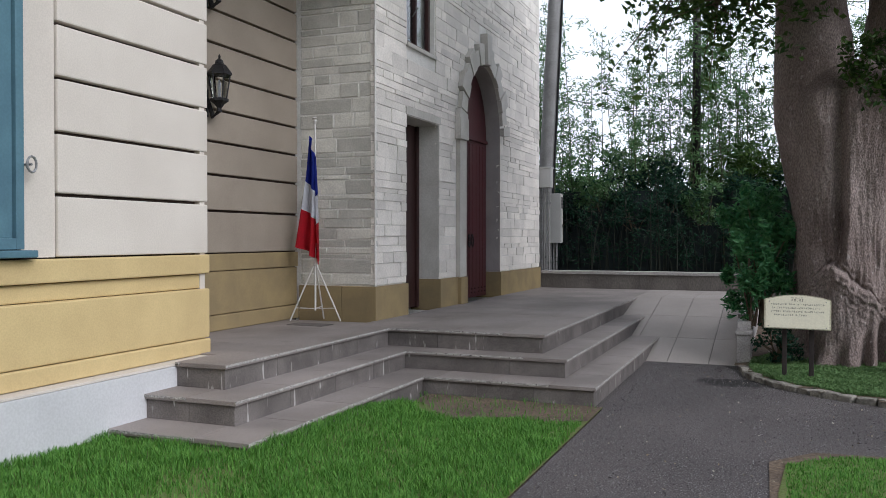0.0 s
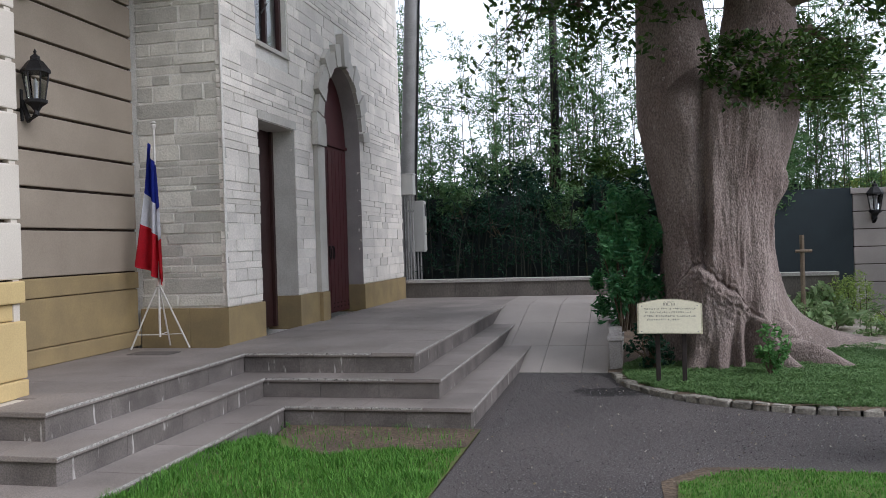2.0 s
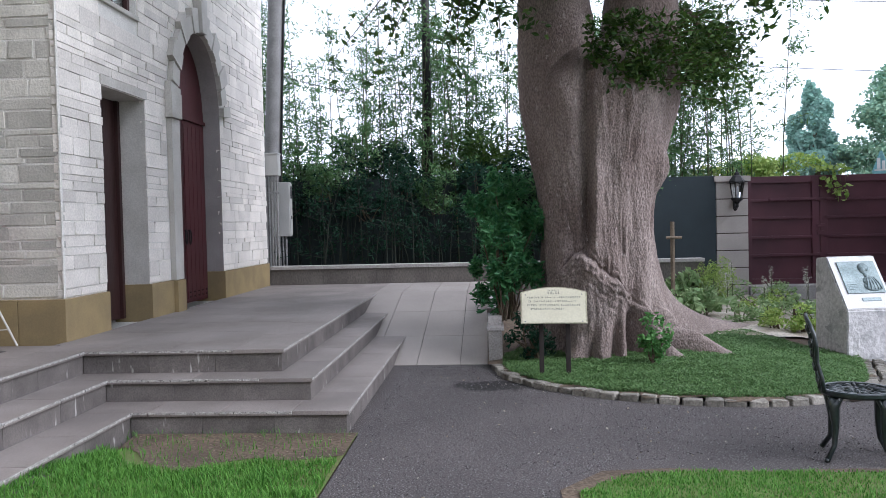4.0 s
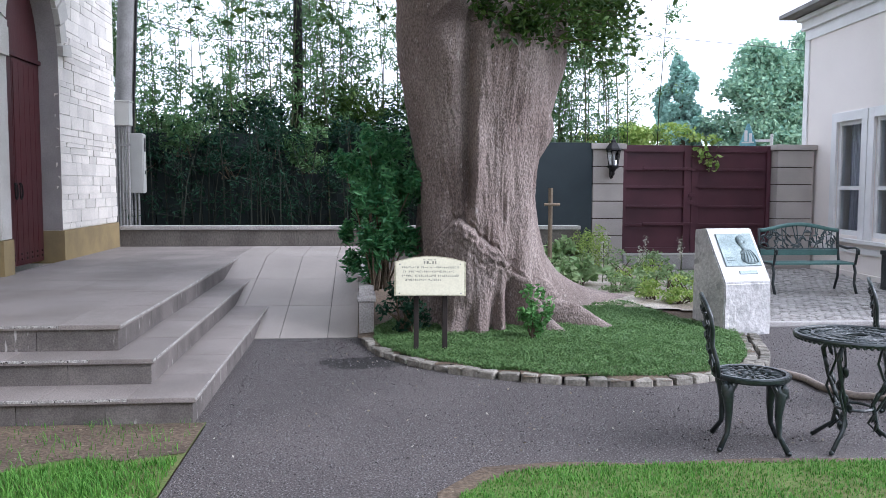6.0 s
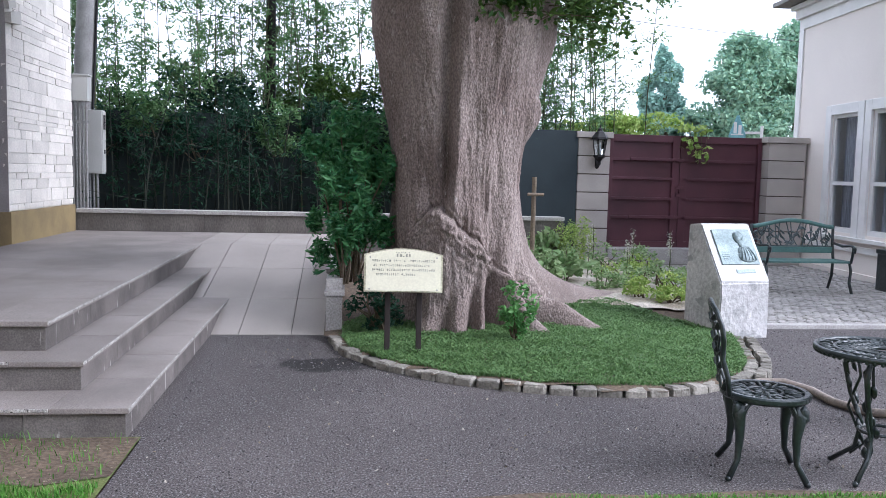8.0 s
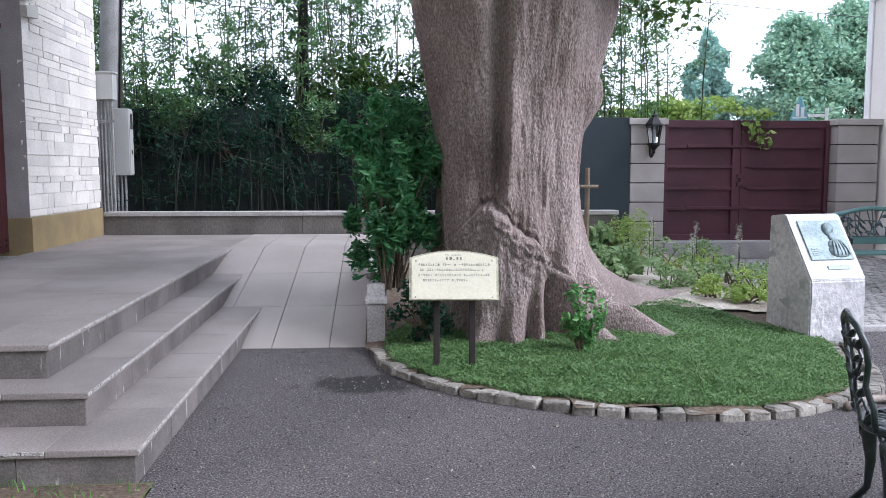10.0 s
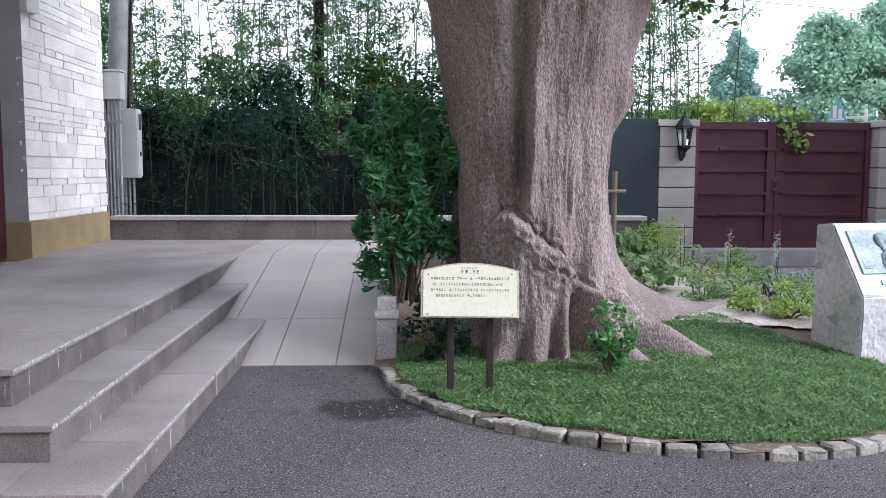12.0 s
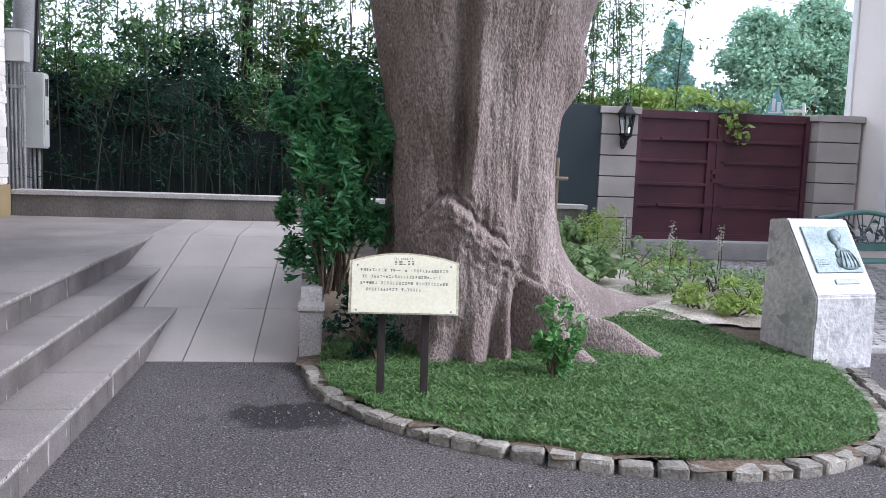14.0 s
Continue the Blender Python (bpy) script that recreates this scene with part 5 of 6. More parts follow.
for a, b in zip(rows, rows[1:]):
    for k in range(len(prof)):
        bm.faces.new((a[k], a[(k + 1) % len(prof)], b[(k + 1) % len(prof)], b[k]))
bm.faces.new(rows[0]), bm.faces.new(rows[-1][::-1])
bmesh.ops.recalc_face_normals(bm, faces=bm.faces[:])
bmesh.ops.bevel(bm, geom=[e for e in bm.edges if len(e.link_faces) == 2 and e.calc_face_angle() > 0.3], offset=0.012, segments=2, affect="EDGES")
bmesh.ops.subdivide_edges(bm, edges=[e for e in bm.edges if e.calc_length() > 0.15], cuts=3, use_grid_fill=True)
for v in bm.verts:
    if v.co.z < 0.54 or v.co.x < 0.002 or v.co.x > 0.608:
        v.co += 0.010 * Vector((noise.noise(v.co * 9), noise.noise(v.co * 9 + Vector((5, 0, 0))), 0))
part("block", bm, WHITE_STONE, mon)
slant = pose(0, 0, 0.555, math.degrees(math.atan2(0.565, 0.38)), 0, 0)
part("dressed_face", boxes((0.008, 0.02, 0.0, 0.602, 0.665, 0.006), bevel=0.003), WHITE_FACE, mon).matrix_local = slant
plaque = part("plaque", boxes((0.085, 0.20, 0.006, 0.56, 0.60, 0.022), bevel=0.004), VERDIGRIS, mon, "green-grey bronze plaque")
plaque.matrix_local = slant
rel = bmesh.new()
for c, r in (((0.372, 0.500, 0.02), (0.048, 0.066, 0.030)), ((0.400, 0.520, 0.02), (0.058, 0.055, 0.030)), ((0.395, 0.430, 0.02), (0.034, 0.055, 0.024)), ((0.425, 0.345, 0.02), (0.100, 0.060, 0.028)), ((0.430, 0.285, 0.02), (0.118, 0.070, 0.026))):
    bmesh.ops.create_uvsphere(rel, u_segments=20, v_segments=12, radius=1, matrix=Matrix.Translation(c) @ Matrix.Diagonal((*r, 1)))
for k in range(5):
    tube(rel, [(0.335 + 0.045 * k, 0.235, 0.040), (0.355 + 0.035 * k, 0.31, 0.047), (0.375 + 0.02 * k, 0.375, 0.044)], 0.006, 6)
for v in rel.verts:
    v.co.z = max(v.co.z, 0.0225) + 0.004 * noise.noise(v.co * 40)
part("relief", rel, VERDIGRIS, plaque, smooth=True)
for k in range(4):
    part("inscription", boxes((0.12, 0.245 + 0.02 * k, 0.0225, 0.20 + 0.02 * (k % 2), 0.254 + 0.02 * k, 0.027)), VERDIGRIS, plaque)
part("name_plate", boxes((0.235, 0.105, 0.006, 0.47, 0.145, 0.016), bevel=0.003), VERDIGRIS, mon).matrix_local = slant


# ---------------------------------------------------------------- cast-iron chairs, table and bench
def arc(c, r, a0, a1, n, axis="z", tilt_v=None):
    return [(c[0] + r * math.cos(a0 + (a1 - a0) * k / n), c[1] + r * math.sin(a0 + (a1 - a0) * k / n), c[2]) for k in range(n + 1)]


def iron_leaf(bm, p, size, way):
    p, d = Vector(p), Vector(way).normalized()
    bmesh.ops.create_icosphere(bm, subdivisions=1, radius=1, matrix=Matrix.Translation(p) @ d.to_track_quat("Z", "Y").to_matrix().to_4x4() @ Matrix.Diagonal((size * 0.55, size * 0.25, size, 1)))


def iron_chair(m):
    ob = empty("cast_iron_chair", m, "dark green cast-iron garden chair with pierced back and seat", "chair", "chairs at the garden table")
    lr = random.Random(2)
    # pierced round seat: rim, rings and radial petals
    seat = bmesh.new()
    ring = arc((0, 0, 0.425), 0.205, 0, 2 * math.pi, 36)
    tube(seat, ring, 0.013, 8)
    tube(seat, arc((0, 0, 0.425), 0.085, 0, 2 * math.pi, 20), 0.009, 6)
    for k in range(12):
        a = 2 * math.pi * k / 12
        c, s = math.cos(a), math.sin(a)
        tube(seat, [(0.08 * c, 0.08 * s, 0.425), (0.20 * c, 0.20 * s, 0.427)], 0.009, 5)
        iron_leaf(seat, (0.145 * math.cos(a + 0.26), 0.145 * math.sin(a + 0.26), 0.426), 0.042, (c, s, 0))
        if k % 2:
            iron_leaf(seat, (0.04 * c, 0.04 * s, 0.426), 0.035, (c, s, 0))
    part("seat", seat, IRON, ob, smooth=True)
    skirt = lathe(bmesh.new(), [(0.196, 0.405), (0.210, 0.400), (0.222, 0.412), (0.222, 0.430), (0.212, 0.437), (0.190, 0.436), (0.188, 0.428), (0.196, 0.420)], 36)
    bmesh.ops.delete(skirt, geom=[f for f in skirt.faces if len(f.verts) > 4], context="FACES_ONLY")
    part("apron", skirt, IRON, ob)
    for sx, sy in ((1, 1), (1, -1), (-1, 1), (-1, -1)):
        a = math.atan2(sy, sx)
        c, s = math.cos(a), math.sin(a)
        bm = bmesh.new()
        tube(bm, [(0.16 * c, 0.16 * s, 0.41), (0.205 * c, 0.205 * s, 0.34), (0.19 * c, 0.19 * s, 0.22), (0.20 * c, 0.20 * s, 0.10), (0.265 * c, 0.265 * s, 0.012)], [0.034, 0.034, 0.022, 0.015, 0.017], 8)
        tube(bm, [(0.19 * c - 0.05 * s, 0.19 * s + 0.05 * c, 0.40), (0.20 * c, 0.20 * s, 0.31), (0.19 * c + 0.05 * s, 0.19 * s - 0.05 * c, 0.40)], 0.008, 6)
        iron_leaf(bm, (0.222 * c, 0.222 * s, 0.355), 0.055, (0, 0, 1))
        bmesh.ops.create_icosphere(bm, subdivisions=1, radius=0.018, matrix=Matrix.Translation((0.265 * c, 0.265 * s, 0.018)))
        part("leg", bm, IRON, ob, smooth=True)
    # back: waisted loop with leaf work, leaning behind the seat
    def bk(u, z):
        return (-0.185 - 0.075 * (z - 0.42) / 0.46 - 0.03 * (1 - (u / 0.2) ** 2), u, z)
    loop = [(-0.155, 0.43), (-0.165, 0.52), (-0.12, 0.60), (-0.165, 0.70), (-0.17, 0.78), (-0.115, 0.84), (-0.05, 0.865), (0, 0.885)]
    loop = loop + [(-u, z) for u, z in loop[-2::-1]]
    frame_bm = tube(bmesh.new(), [bk(u, z) for u, z in loop], 0.013, 8)
    part("back_frame", frame_bm, IRON, ob, smooth=True)
    inner = bmesh.new()
    tube(inner, [bk(0, 0.43), bk(0.02, 0.55), bk(-0.02, 0.68), bk(0, 0.87)], 0.008, 6)
    for sg in (1, -1):
        tube(inner, [bk(0.0, 0.50), bk(0.07 * sg, 0.54), bk(0.11 * sg, 0.50), bk(0.08 * sg, 0.46)], 0.007, 6)
        tube(inner, [bk(0.0, 0.60), bk(0.07 * sg, 0.66), bk(0.12 * sg, 0.72), bk(0.07 * sg, 0.78), bk(0.02 * sg, 0.74)], 0.007, 6)
        for u, z in ((0.06, 0.56), (0.10, 0.63), (0.06, 0.70), (0.11, 0.77), (0.04, 0.80), (0.10, 0.46), (0.04, 0.64)):
            iron_leaf(inner, bk(u * sg, z), 0.036, (0, sg * lr.uniform(0.2, 1), lr.uniform(0.3, 1)))
    part("back_tracery", inner, IRON, ob)
    return ob


chair = iron_chair(pose(2.115, 6.557, 0.0, 0, 0, -17))
copy_thing(chair, pose(3.58, 7.22, 0.0, 0, 0, -30))

table = empty("cast_iron_table", pose(2.70, 6.47, 0.0), "round dark cast-iron garden table with pierced top", "table")
top = bmesh.new()
for r in (0.325, 0.235, 0.15, 0.07):
    tube(top, arc((0, 0, 0.655), r, 0, 2 * math.pi, 40), 0.011 if r < 0.3 else 0.015, 6)
for k in range(24):
    a = 2 * math.pi * k / 24
    c, s = math.cos(a), math.sin(a)
    tube(top, [(0.07 * c, 0.07 * s, 0.655), (0.325 * c, 0.325 * s, 0.655)], 0.0075, 5)
    for rr, sz in ((0.28, 0.034), (0.19, 0.030), (0.11, 0.022)):
        iron_leaf(top, (rr * math.cos(a + 0.13), rr * math.sin(a + 0.13), 0.656), sz, (c, s, 0))
part("tabletop", top, IRON, table, smooth=True)
rim = bmesh.new()
for k in range(60):
    a = 2 * math.pi * k / 60
    bmesh.ops.create_icosphere(rim, subdivisions=1, radius=0.014, matrix=Matrix.Translation((0.325 * math.cos(a), 0.325 * math.sin(a), 0.643)))
part("beaded_rim", rim, IRON, table)
for deg in (215, 115, 335):
    a = radians(deg)
    c, s = math.cos(a), math.sin(a)
    P = lambda r, z, o=0.0: (r * c - o * s, r * s + o * c, z)
    bm = bmesh.new()
    tube(bm, [P(0.15, 0.645), P(0.21, 0.55), P(0.17, 0.40), P(0.10, 0.26), P(0.13, 0.12), P(0.26, 0.014)], [0.013, 0.015, 0.013, 0.013, 0.012, 0.014], 8)
    tube(bm, [P(0.15, 0.645), P(0.12, 0.5), P(0.18, 0.33), P(0.08, 0.15), P(0.15, 0.08)], 0.008, 6)
    for z, r in ((0.55, 0.17), (0.47, 0.17), (0.38, 0.15), (0.31, 0.12), (0.25, 0.10), (0.19, 0.11), (0.14, 0.12)):
        iron_leaf(bm, P(r, z, 0.02 * math.sin(z * 30)), 0.042, (c * 0.4, s * 0.4, 1))
    bmesh.ops.create_icosphere(bm, subdivisions=1, radius=0.017, matrix=Matrix.Translation(P(0.26, 0.017)))
    part("leg", bm, IRON, table, smooth=True)
part("lower_ring", tube(bmesh.new(), arc((0, 0, 0.24), 0.10, 0, 2 * math.pi, 24), 0.009, 6), IRON, table)

bench = empty("garden_bench", pose(6.02, 13.05, 0.045), "green painted garden bench with pierced iron back", "bench")
for k in range(4):
    part("seat_slat", boxes((-0.60, -0.20 + 0.105 * k, 0.40, 0.60, -0.20 + 0.105 * k + 0.085, 0.425), bevel=0.006), BENCH_GREEN, bench)
part("lower_back_slat", boxes((-0.58, 0.225, 0.50, 0.58, 0.25, 0.58), bevel=0.006), BENCH_GREEN, bench)
back = [(-0.58 + 1.16 * k / 24, 0.25 + 0.02 * math.sin(math.pi * k / 24), 0.85 + 0.085 * (math.sin(math.pi * k / 24) ** 1.5)) for k in range(25)]
part("top_rail", tube(bmesh.new(), back, 0.028, 8), BENCH_GREEN, bench, smooth=True)
trac = bmesh.new()
brng = random.Random(8)
tube(trac, [(-0.56, 0.245, 0.59), (0.56, 0.245, 0.59)], 0.010, 6)
for k in range(15):
    x = -0.52 + 1.04 * k / 14
    h = 0.85 + 0.085 * max(0, math.sin(math.pi * (x + 0.58) / 1.16)) ** 1.5
    tube(trac, [(x, 0.25, 0.59), (x + brng.uniform(-0.07, 0.07), 0.25, 0.68), (x + brng.uniform(-0.05, 0.05), 0.255, h)], 0.008, 5)
    for j in range(4):
        iron_leaf(trac, (x + brng.uniform(-0.03, 0.03), 0.25, brng.uniform(0.62, 0.84)), 0.05, (brng.uniform(-1, 1), 0, brng.uniform(-1, 1)))
part("back_tracery", trac, BENCH_IRON, bench, "grey-green cast leaf tracery")
for sx in (-1, 1):
    bm = bmesh.new()
    x = 0.585 * sx
    tube(bm, [(x, 0.30, 0.0), (x, 0.22, 0.20), (x, 0.21, 0.42), (x, 0.25, 0.62), (x, 0.26, 0.88)], 0.020, 8)
    tube(bm, [(x, -0.26, 0.0), (x, -0.19, 0.14), (x, -0.21, 0.30), (x, -0.17, 0.41), (x, 0.2, 0.41)], 0.020, 8)
    tube(bm, [(x, -0.20, 0.40), (x, -0.23, 0.52), (x, -0.24, 0.62), (x, -0.17, 0.63), (x, 0.0, 0.61), (x, 0.24, 0.64)], 0.018, 8)
    tube(bm, [(x, -0.24, 0.62), (x, -0.285, 0.60), (x, -0.275, 0.55), (x, -0.245, 0.565)], 0.015, 8)
    part("end_frame", bm, IRON, bench, smooth=True)

# ---------------------------------------------------------------- boundary: fence, gate, piers
fence = empty("fence_green", label="dark green slatted boundary fence behind the hedge", category="fence", kind="structure")
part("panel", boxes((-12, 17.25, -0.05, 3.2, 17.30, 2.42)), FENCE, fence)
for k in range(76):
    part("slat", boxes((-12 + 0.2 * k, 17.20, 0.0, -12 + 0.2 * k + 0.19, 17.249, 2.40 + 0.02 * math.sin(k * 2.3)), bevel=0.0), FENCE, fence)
side_wall = part("wall_dark_garden", boxes((2.0, 16.62, -0.05, 3.92, 16.80, 2.28), bevel=0.006), DARK_WALL)
tagged(side_wall, "dark slate-coloured garden wall beside the gate pier", "wall", kind="structure")


def pier(x0, x1, y0, y1, label):
    ob = empty("gate_pier", label=label, category="pier", kind="structure")
    part("core", boxes((x0 + 0.02, y0 + 0.02, -0.05, x1 - 0.02, y1 - 0.02, 2.2)), GROOVE, ob)
    for k in range(7):
        part("course", box(bmesh.new(), x0, y0, 0.0 + 0.31 * k + 0.008, x1, y1, 0.31 * (k + 1) - 0.008, bevel=0.008), PIER, ob)
    part("cap", box(bmesh.new(), x0 - 0.04, y0 - 0.04, 2.17, x1 + 0.04, y1 + 0.04, 2.27, bevel=0.01), PIER, ob)
    return ob


pier(3.93, 4.49, 16.62, 17.1, "rendered gate pier with dark horizontal joints")
pier(7.30, 7.99, 16.50, 17.1, "rendered gate pier with dark horizontal joints")
gate = empty("gate_double", label="maroon steel double gate with horizontal rails, closed", category="gate", kind="structure")
part("threshold", boxes((4.5, 16.55, -0.05, 7.3, 16.95, 0.28), bevel=0.01), CAP, gate)
for x0, x1 in ((4.50, 5.775), (5.785, 7.28)):
    leaf = part("gate_leaf", boxes((x0, 16.76, 0.30, x1, 16.79, 2.25)), GATE, gate)
    inner_side = x1 < 6
    for a, b in (((x0, x0 + 0.07), (x1 - 0.13, x1)) if inner_side else ((x0, x0 + 0.13), (x1 - 0.07, x1))):
        part("stile", boxes((a, 16.70, 0.30, b, 16.758, 2.25), bevel=0.005), GATE, leaf)
    part("rail", boxes((x0 + 0.07, 16.71, 2.13, x1 - 0.07, 16.757, 2.25), bevel=0.004), GATE, leaf)
    part("rail", boxes((x0 + 0.07, 16.71, 0.30, x1 - 0.07, 16.757, 0.40), bevel=0.004), GATE, leaf)
    for z in (1.82, 1.50, 1.15, 0.82):
        part("rail", boxes((x0 + 0.07, 16.70, z - 0.022, x1 - 0.13, 16.757, z + 0.022), bevel=0.004), GATE, leaf)
    for z in (1.84, 0.84):
        if inner_side:
            part("bolt_bar", boxes((x0 + 0.38, 16.655, z - 0.03, x1 + 0.02, 16.699, z + 0.015), bevel=0.004), GATE, leaf)
for z in (1.82, 1.22, 1.35):
    part("latch", boxes((5.72, 16.66, z - 0.03, 5.84, 16.699, z + 0.03), bevel=0.006), GATE, gate)

# ---------------------------------------------------------------- house beyond the terrace
house = empty("house_pale", label="pale rendered house with white-framed windows and cornice", category="house", kind="structure")
HX = Matrix.Translation((7.73, 13.0, 0.0)) @ pose(0, 0, 0, 0, 0, -5)
# local axes: y runs along the wall away from the terrace, +x into the house
W1, W2 = (1.84, 2.73), (0.58, 1.49)
HZ0, HZ1 = 0.71, 2.63


def hbox(name, mat, *rows, bevel=0.0):
    bm = boxes(*rows, bevel=bevel)
    bm.transform(HX)
    return part(name, bm, mat, house)


hbox("wall", HOUSE, (0, 2.73, -0.1, 0.3, 4.08, 4.609), (0, 1.49, -0.1, 0.3, 1.84, 4.609), (0, -3.0, -0.1, 0.3, 0.58, 4.609), (0, 1.84, -0.1, 0.3, 2.73, HZ0), (0, 1.84, HZ1, 0.3, 2.73, 4.609), (0, 0.58, -0.1, 0.3, 1.49, HZ0), (0, 0.58, HZ1, 0.3, 1.49, 4.609))
hbox("end_wall", HOUSE, (0.3, 3.78, -0.1, 6.0, 4.08, 4.609), (0.3, -3.0, -0.1, 6, -2.7, 4.609), (5.7, -2.7, -0.1, 6.0, 3.78, 4.609))
hbox("frieze", WHITE, (-0.03, -3.02, 4.21, -0.001, 4.10, 4.40), bevel=0.005)
hbox("cornice", WHITE, (-0.09, -3.08, 4.402, 0.28, 4.16, 4.56), (-0.16, -3.14, 4.562, 0.28, 4.22, 4.64), bevel=0.006)
hbox("roof", POLE, (-0.40, -3.4, 4.66, 6.2, 4.46, 4.74), bevel=0.01)
hbox("corner_trim", WHITE, (-0.03, 3.93, -0.05, -0.001, 4.10, 4.205), bevel=0.004)
hbox("string_course", WHITE, (-0.035, -3.0, 0.43, -0.001, 3.92, 0.53), bevel=0.006)
hbox("base_course", HOUSE, (-0.045, -3.0, -0.05, -0.001, 3.92, 0.12), bevel=0.006)
hbox("gutter_strip", CAP, (-0.30, -3.0, -0.02, -0.22, 3.4, 0.045), bevel=0.006)
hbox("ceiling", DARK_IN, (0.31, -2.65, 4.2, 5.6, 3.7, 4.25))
for n, (a, b) in (("window_3", W1), ("window_4", W2)):
    w = empty(n, label="tall white-framed sash window with net curtains", category="window", kind="structure")

    def wpart(name, mat, *rows, bevel=0.004):
        bm = boxes(*rows, bevel=bevel)
        bm.transform(HX)
        part(name, bm, mat, w)
    wpart("casing", WHITE, (-0.04, a - 0.16, HZ0 - 0.05, -0.001, a + 0.02, HZ1 + 0.14), (-0.04, b - 0.02, HZ0 - 0.05, -0.001, b + 0.16, HZ1 + 0.14), (-0.04, a + 0.02, HZ1 - 0.02, -0.001, b - 0.02, HZ1 + 0.14))
    wpart("window_frame", WHITE, (0.02, a, HZ0, 0.10, a + 0.09, HZ1), (0.02, b - 0.09, HZ0, 0.10, b, HZ1), (0.02, a + 0.09, HZ1 - 0.08, 0.10, b - 0.09, HZ1), (0.02, a + 0.09, HZ0, 0.10, b - 0.09, HZ0 + 0.08))
    wpart("meeting_rail", WHITE, (0.025, a + 0.09, 1.465, 0.085, b - 0.09, 1.525))
    wpart("window_sill", WHITE, (-0.09, a - 0.2, HZ0 - 0.11, 0.02, b + 0.2, HZ0 - 0.052))
    wpart("pane", GLASS_THIN, (0.05, a + 0.09, HZ0 + 0.08, 0.056, b - 0.09, HZ1 - 0.08), bevel=0)
    cur = bmesh.new()
    for side in (0, 1):
        y0, y1 = (a + 0.09, a + 0.09 + 0.36 * (b - a)) if side == 0 else (b - 0.09 - 0.36 * (b - a), b - 0.09)
        cols = [[cur.verts.new((0.22 + 0.03 * math.sin(k * 1.9), y0 + (y1 - y0) * k / 26, z)) for z in (HZ0, HZ1)] for k in range(27)]
        for p, q in zip(cols, cols[1:]):
            cur.faces.new((p[0], q[0], q[1], p[1]))
    cur.transform(HX)
    part("curtain", cur, CURTAIN, w, smooth=True)

bin_ob = empty("planter_box", HX @ pose(-0.30, 0.02, 0.05), "dark green box standing by the house wall", "box")
part("body", boxes((-0.2, -0.2, 0.0, 0.2, 0.2, 0.55), bevel=0.012), IRON, bin_ob)
part("rim", boxes((-0.215, -0.215, 0.50, 0.215, 0.215, 0.56), bevel=0.01), IRON, bin_ob)

# ---------------------------------------------------------------- poles, boxes, pipes and cables
pole = empty("utility_pole", pose(-4.0, 16.5, 0.0), "grey concrete utility pole with black cables", "pole")
part("shaft", tube(bmesh.new(), [(-0.26, 0, 0), (-0.10, 0, 3.2), (0.04, 0, 6.0), (0.29, 0, 11)], [0.165, 0.15, 0.14, 0.11], 18), POLE, pole, smooth=True)
part("cable", tube(bmesh.new(), [(-0.09, -0.05, 0.1), (0.07, -0.05, 3.2), (0.34, -0.04, 9)], 0.022, 6), BLACK_IRON, pole)
steel_pole = empty("street_pole", pose(-1.32, 17.6, 0.0), "dark slim steel pole rising through the hedge", "pole")
part("shaft", tube(bmesh.new(), [(0, 0, 0), (0, 0, 10)], [0.085, 0.075], 12), BLACK_IRON, steel_pole, smooth=True)

meter = empty("meter_cabinet", pose(-3.80, 15.84, 1.37), "pale grey metal electricity meter cabinet on conduits", "cabinet")
part("body", boxes((-0.15, -0.09, 0.0, 0.15, 0.09, 0.95), bevel=0.01), BOX_GREY, meter)
part("meter_door", boxes((0.151, -0.08, 0.50, 0.162, 0.08, 0.93), bevel=0.003), BOX_GREY, meter)
part("lower_door", boxes((0.151, -0.08, 0.02, 0.162, 0.08, 0.49), bevel=0.003), BOX_GREY, meter)
for k in range(2):
    part("meter_window", boxes((0.163, -0.055 + 0.06 * k, 0.66, 0.166, -0.01 + 0.06 * k, 0.88)), DARK_IN, meter)
part("lock", boxes((0.163, -0.03, 0.30, 0.172, 0.02, 0.36), bevel=0.002), BLACK_IRON, meter)
for k in range(3):
    part("conduit", tube(bmesh.new(), [(-0.06 + 0.055 * k, 0.02, -1.37), (-0.06 + 0.055 * k, 0.02, 0.02)], 0.02, 8), STEEL, meter)
jbox = empty("junction_box", pose(-3.88, 15.50, 2.42), "white wall-mounted cable junction box", "box")
part("body", boxes((-0.13, -0.10, 0.0, 0.13, 0.10, 0.36), bevel=0.008), BOX_GREY, jbox)
part("lid", boxes((-0.145, -0.115, 0.36, 0.145, 0.115, 0.385), bevel=0.005), BOX_GREY, jbox)
for k in range(5):
    part("conduit", tube(bmesh.new(), [(-0.10 + 0.048 * k, -0.03, -1.9 + (0 if k < 2 else 0.35)), (-0.10 + 0.048 * k, -0.03, 0.01)], 0.017, 8), STEEL if k % 2 else POLE, jbox)
part("strap", boxes((-0.13, -0.055, -0.32, 0.13, -0.045, -0.28)), STEEL, jbox)

part("overhead_cable", tube(bmesh.new(), [(0.05, 0, 4.3), (1.3, 0.5, 4.02), (2.68, 1.1, 4.05)], 0.006, 5), BLACK_IRON, pole)
for z0, end in ((6.1, (34.0, 8.0, 7.4)), (4.9, (34.0, 10.0, 5.6))):
    pts = [(end[0] * t, end[1] * t, z0 + (end[2] - z0) * t - 0.5 * math.sin(math.pi * t)) for t in [k / 12 for k in range(13)]]
    part("overhead_cable", tube(bmesh.new(), pts, 0.007, 5), BLACK_IRON, steel_pole)

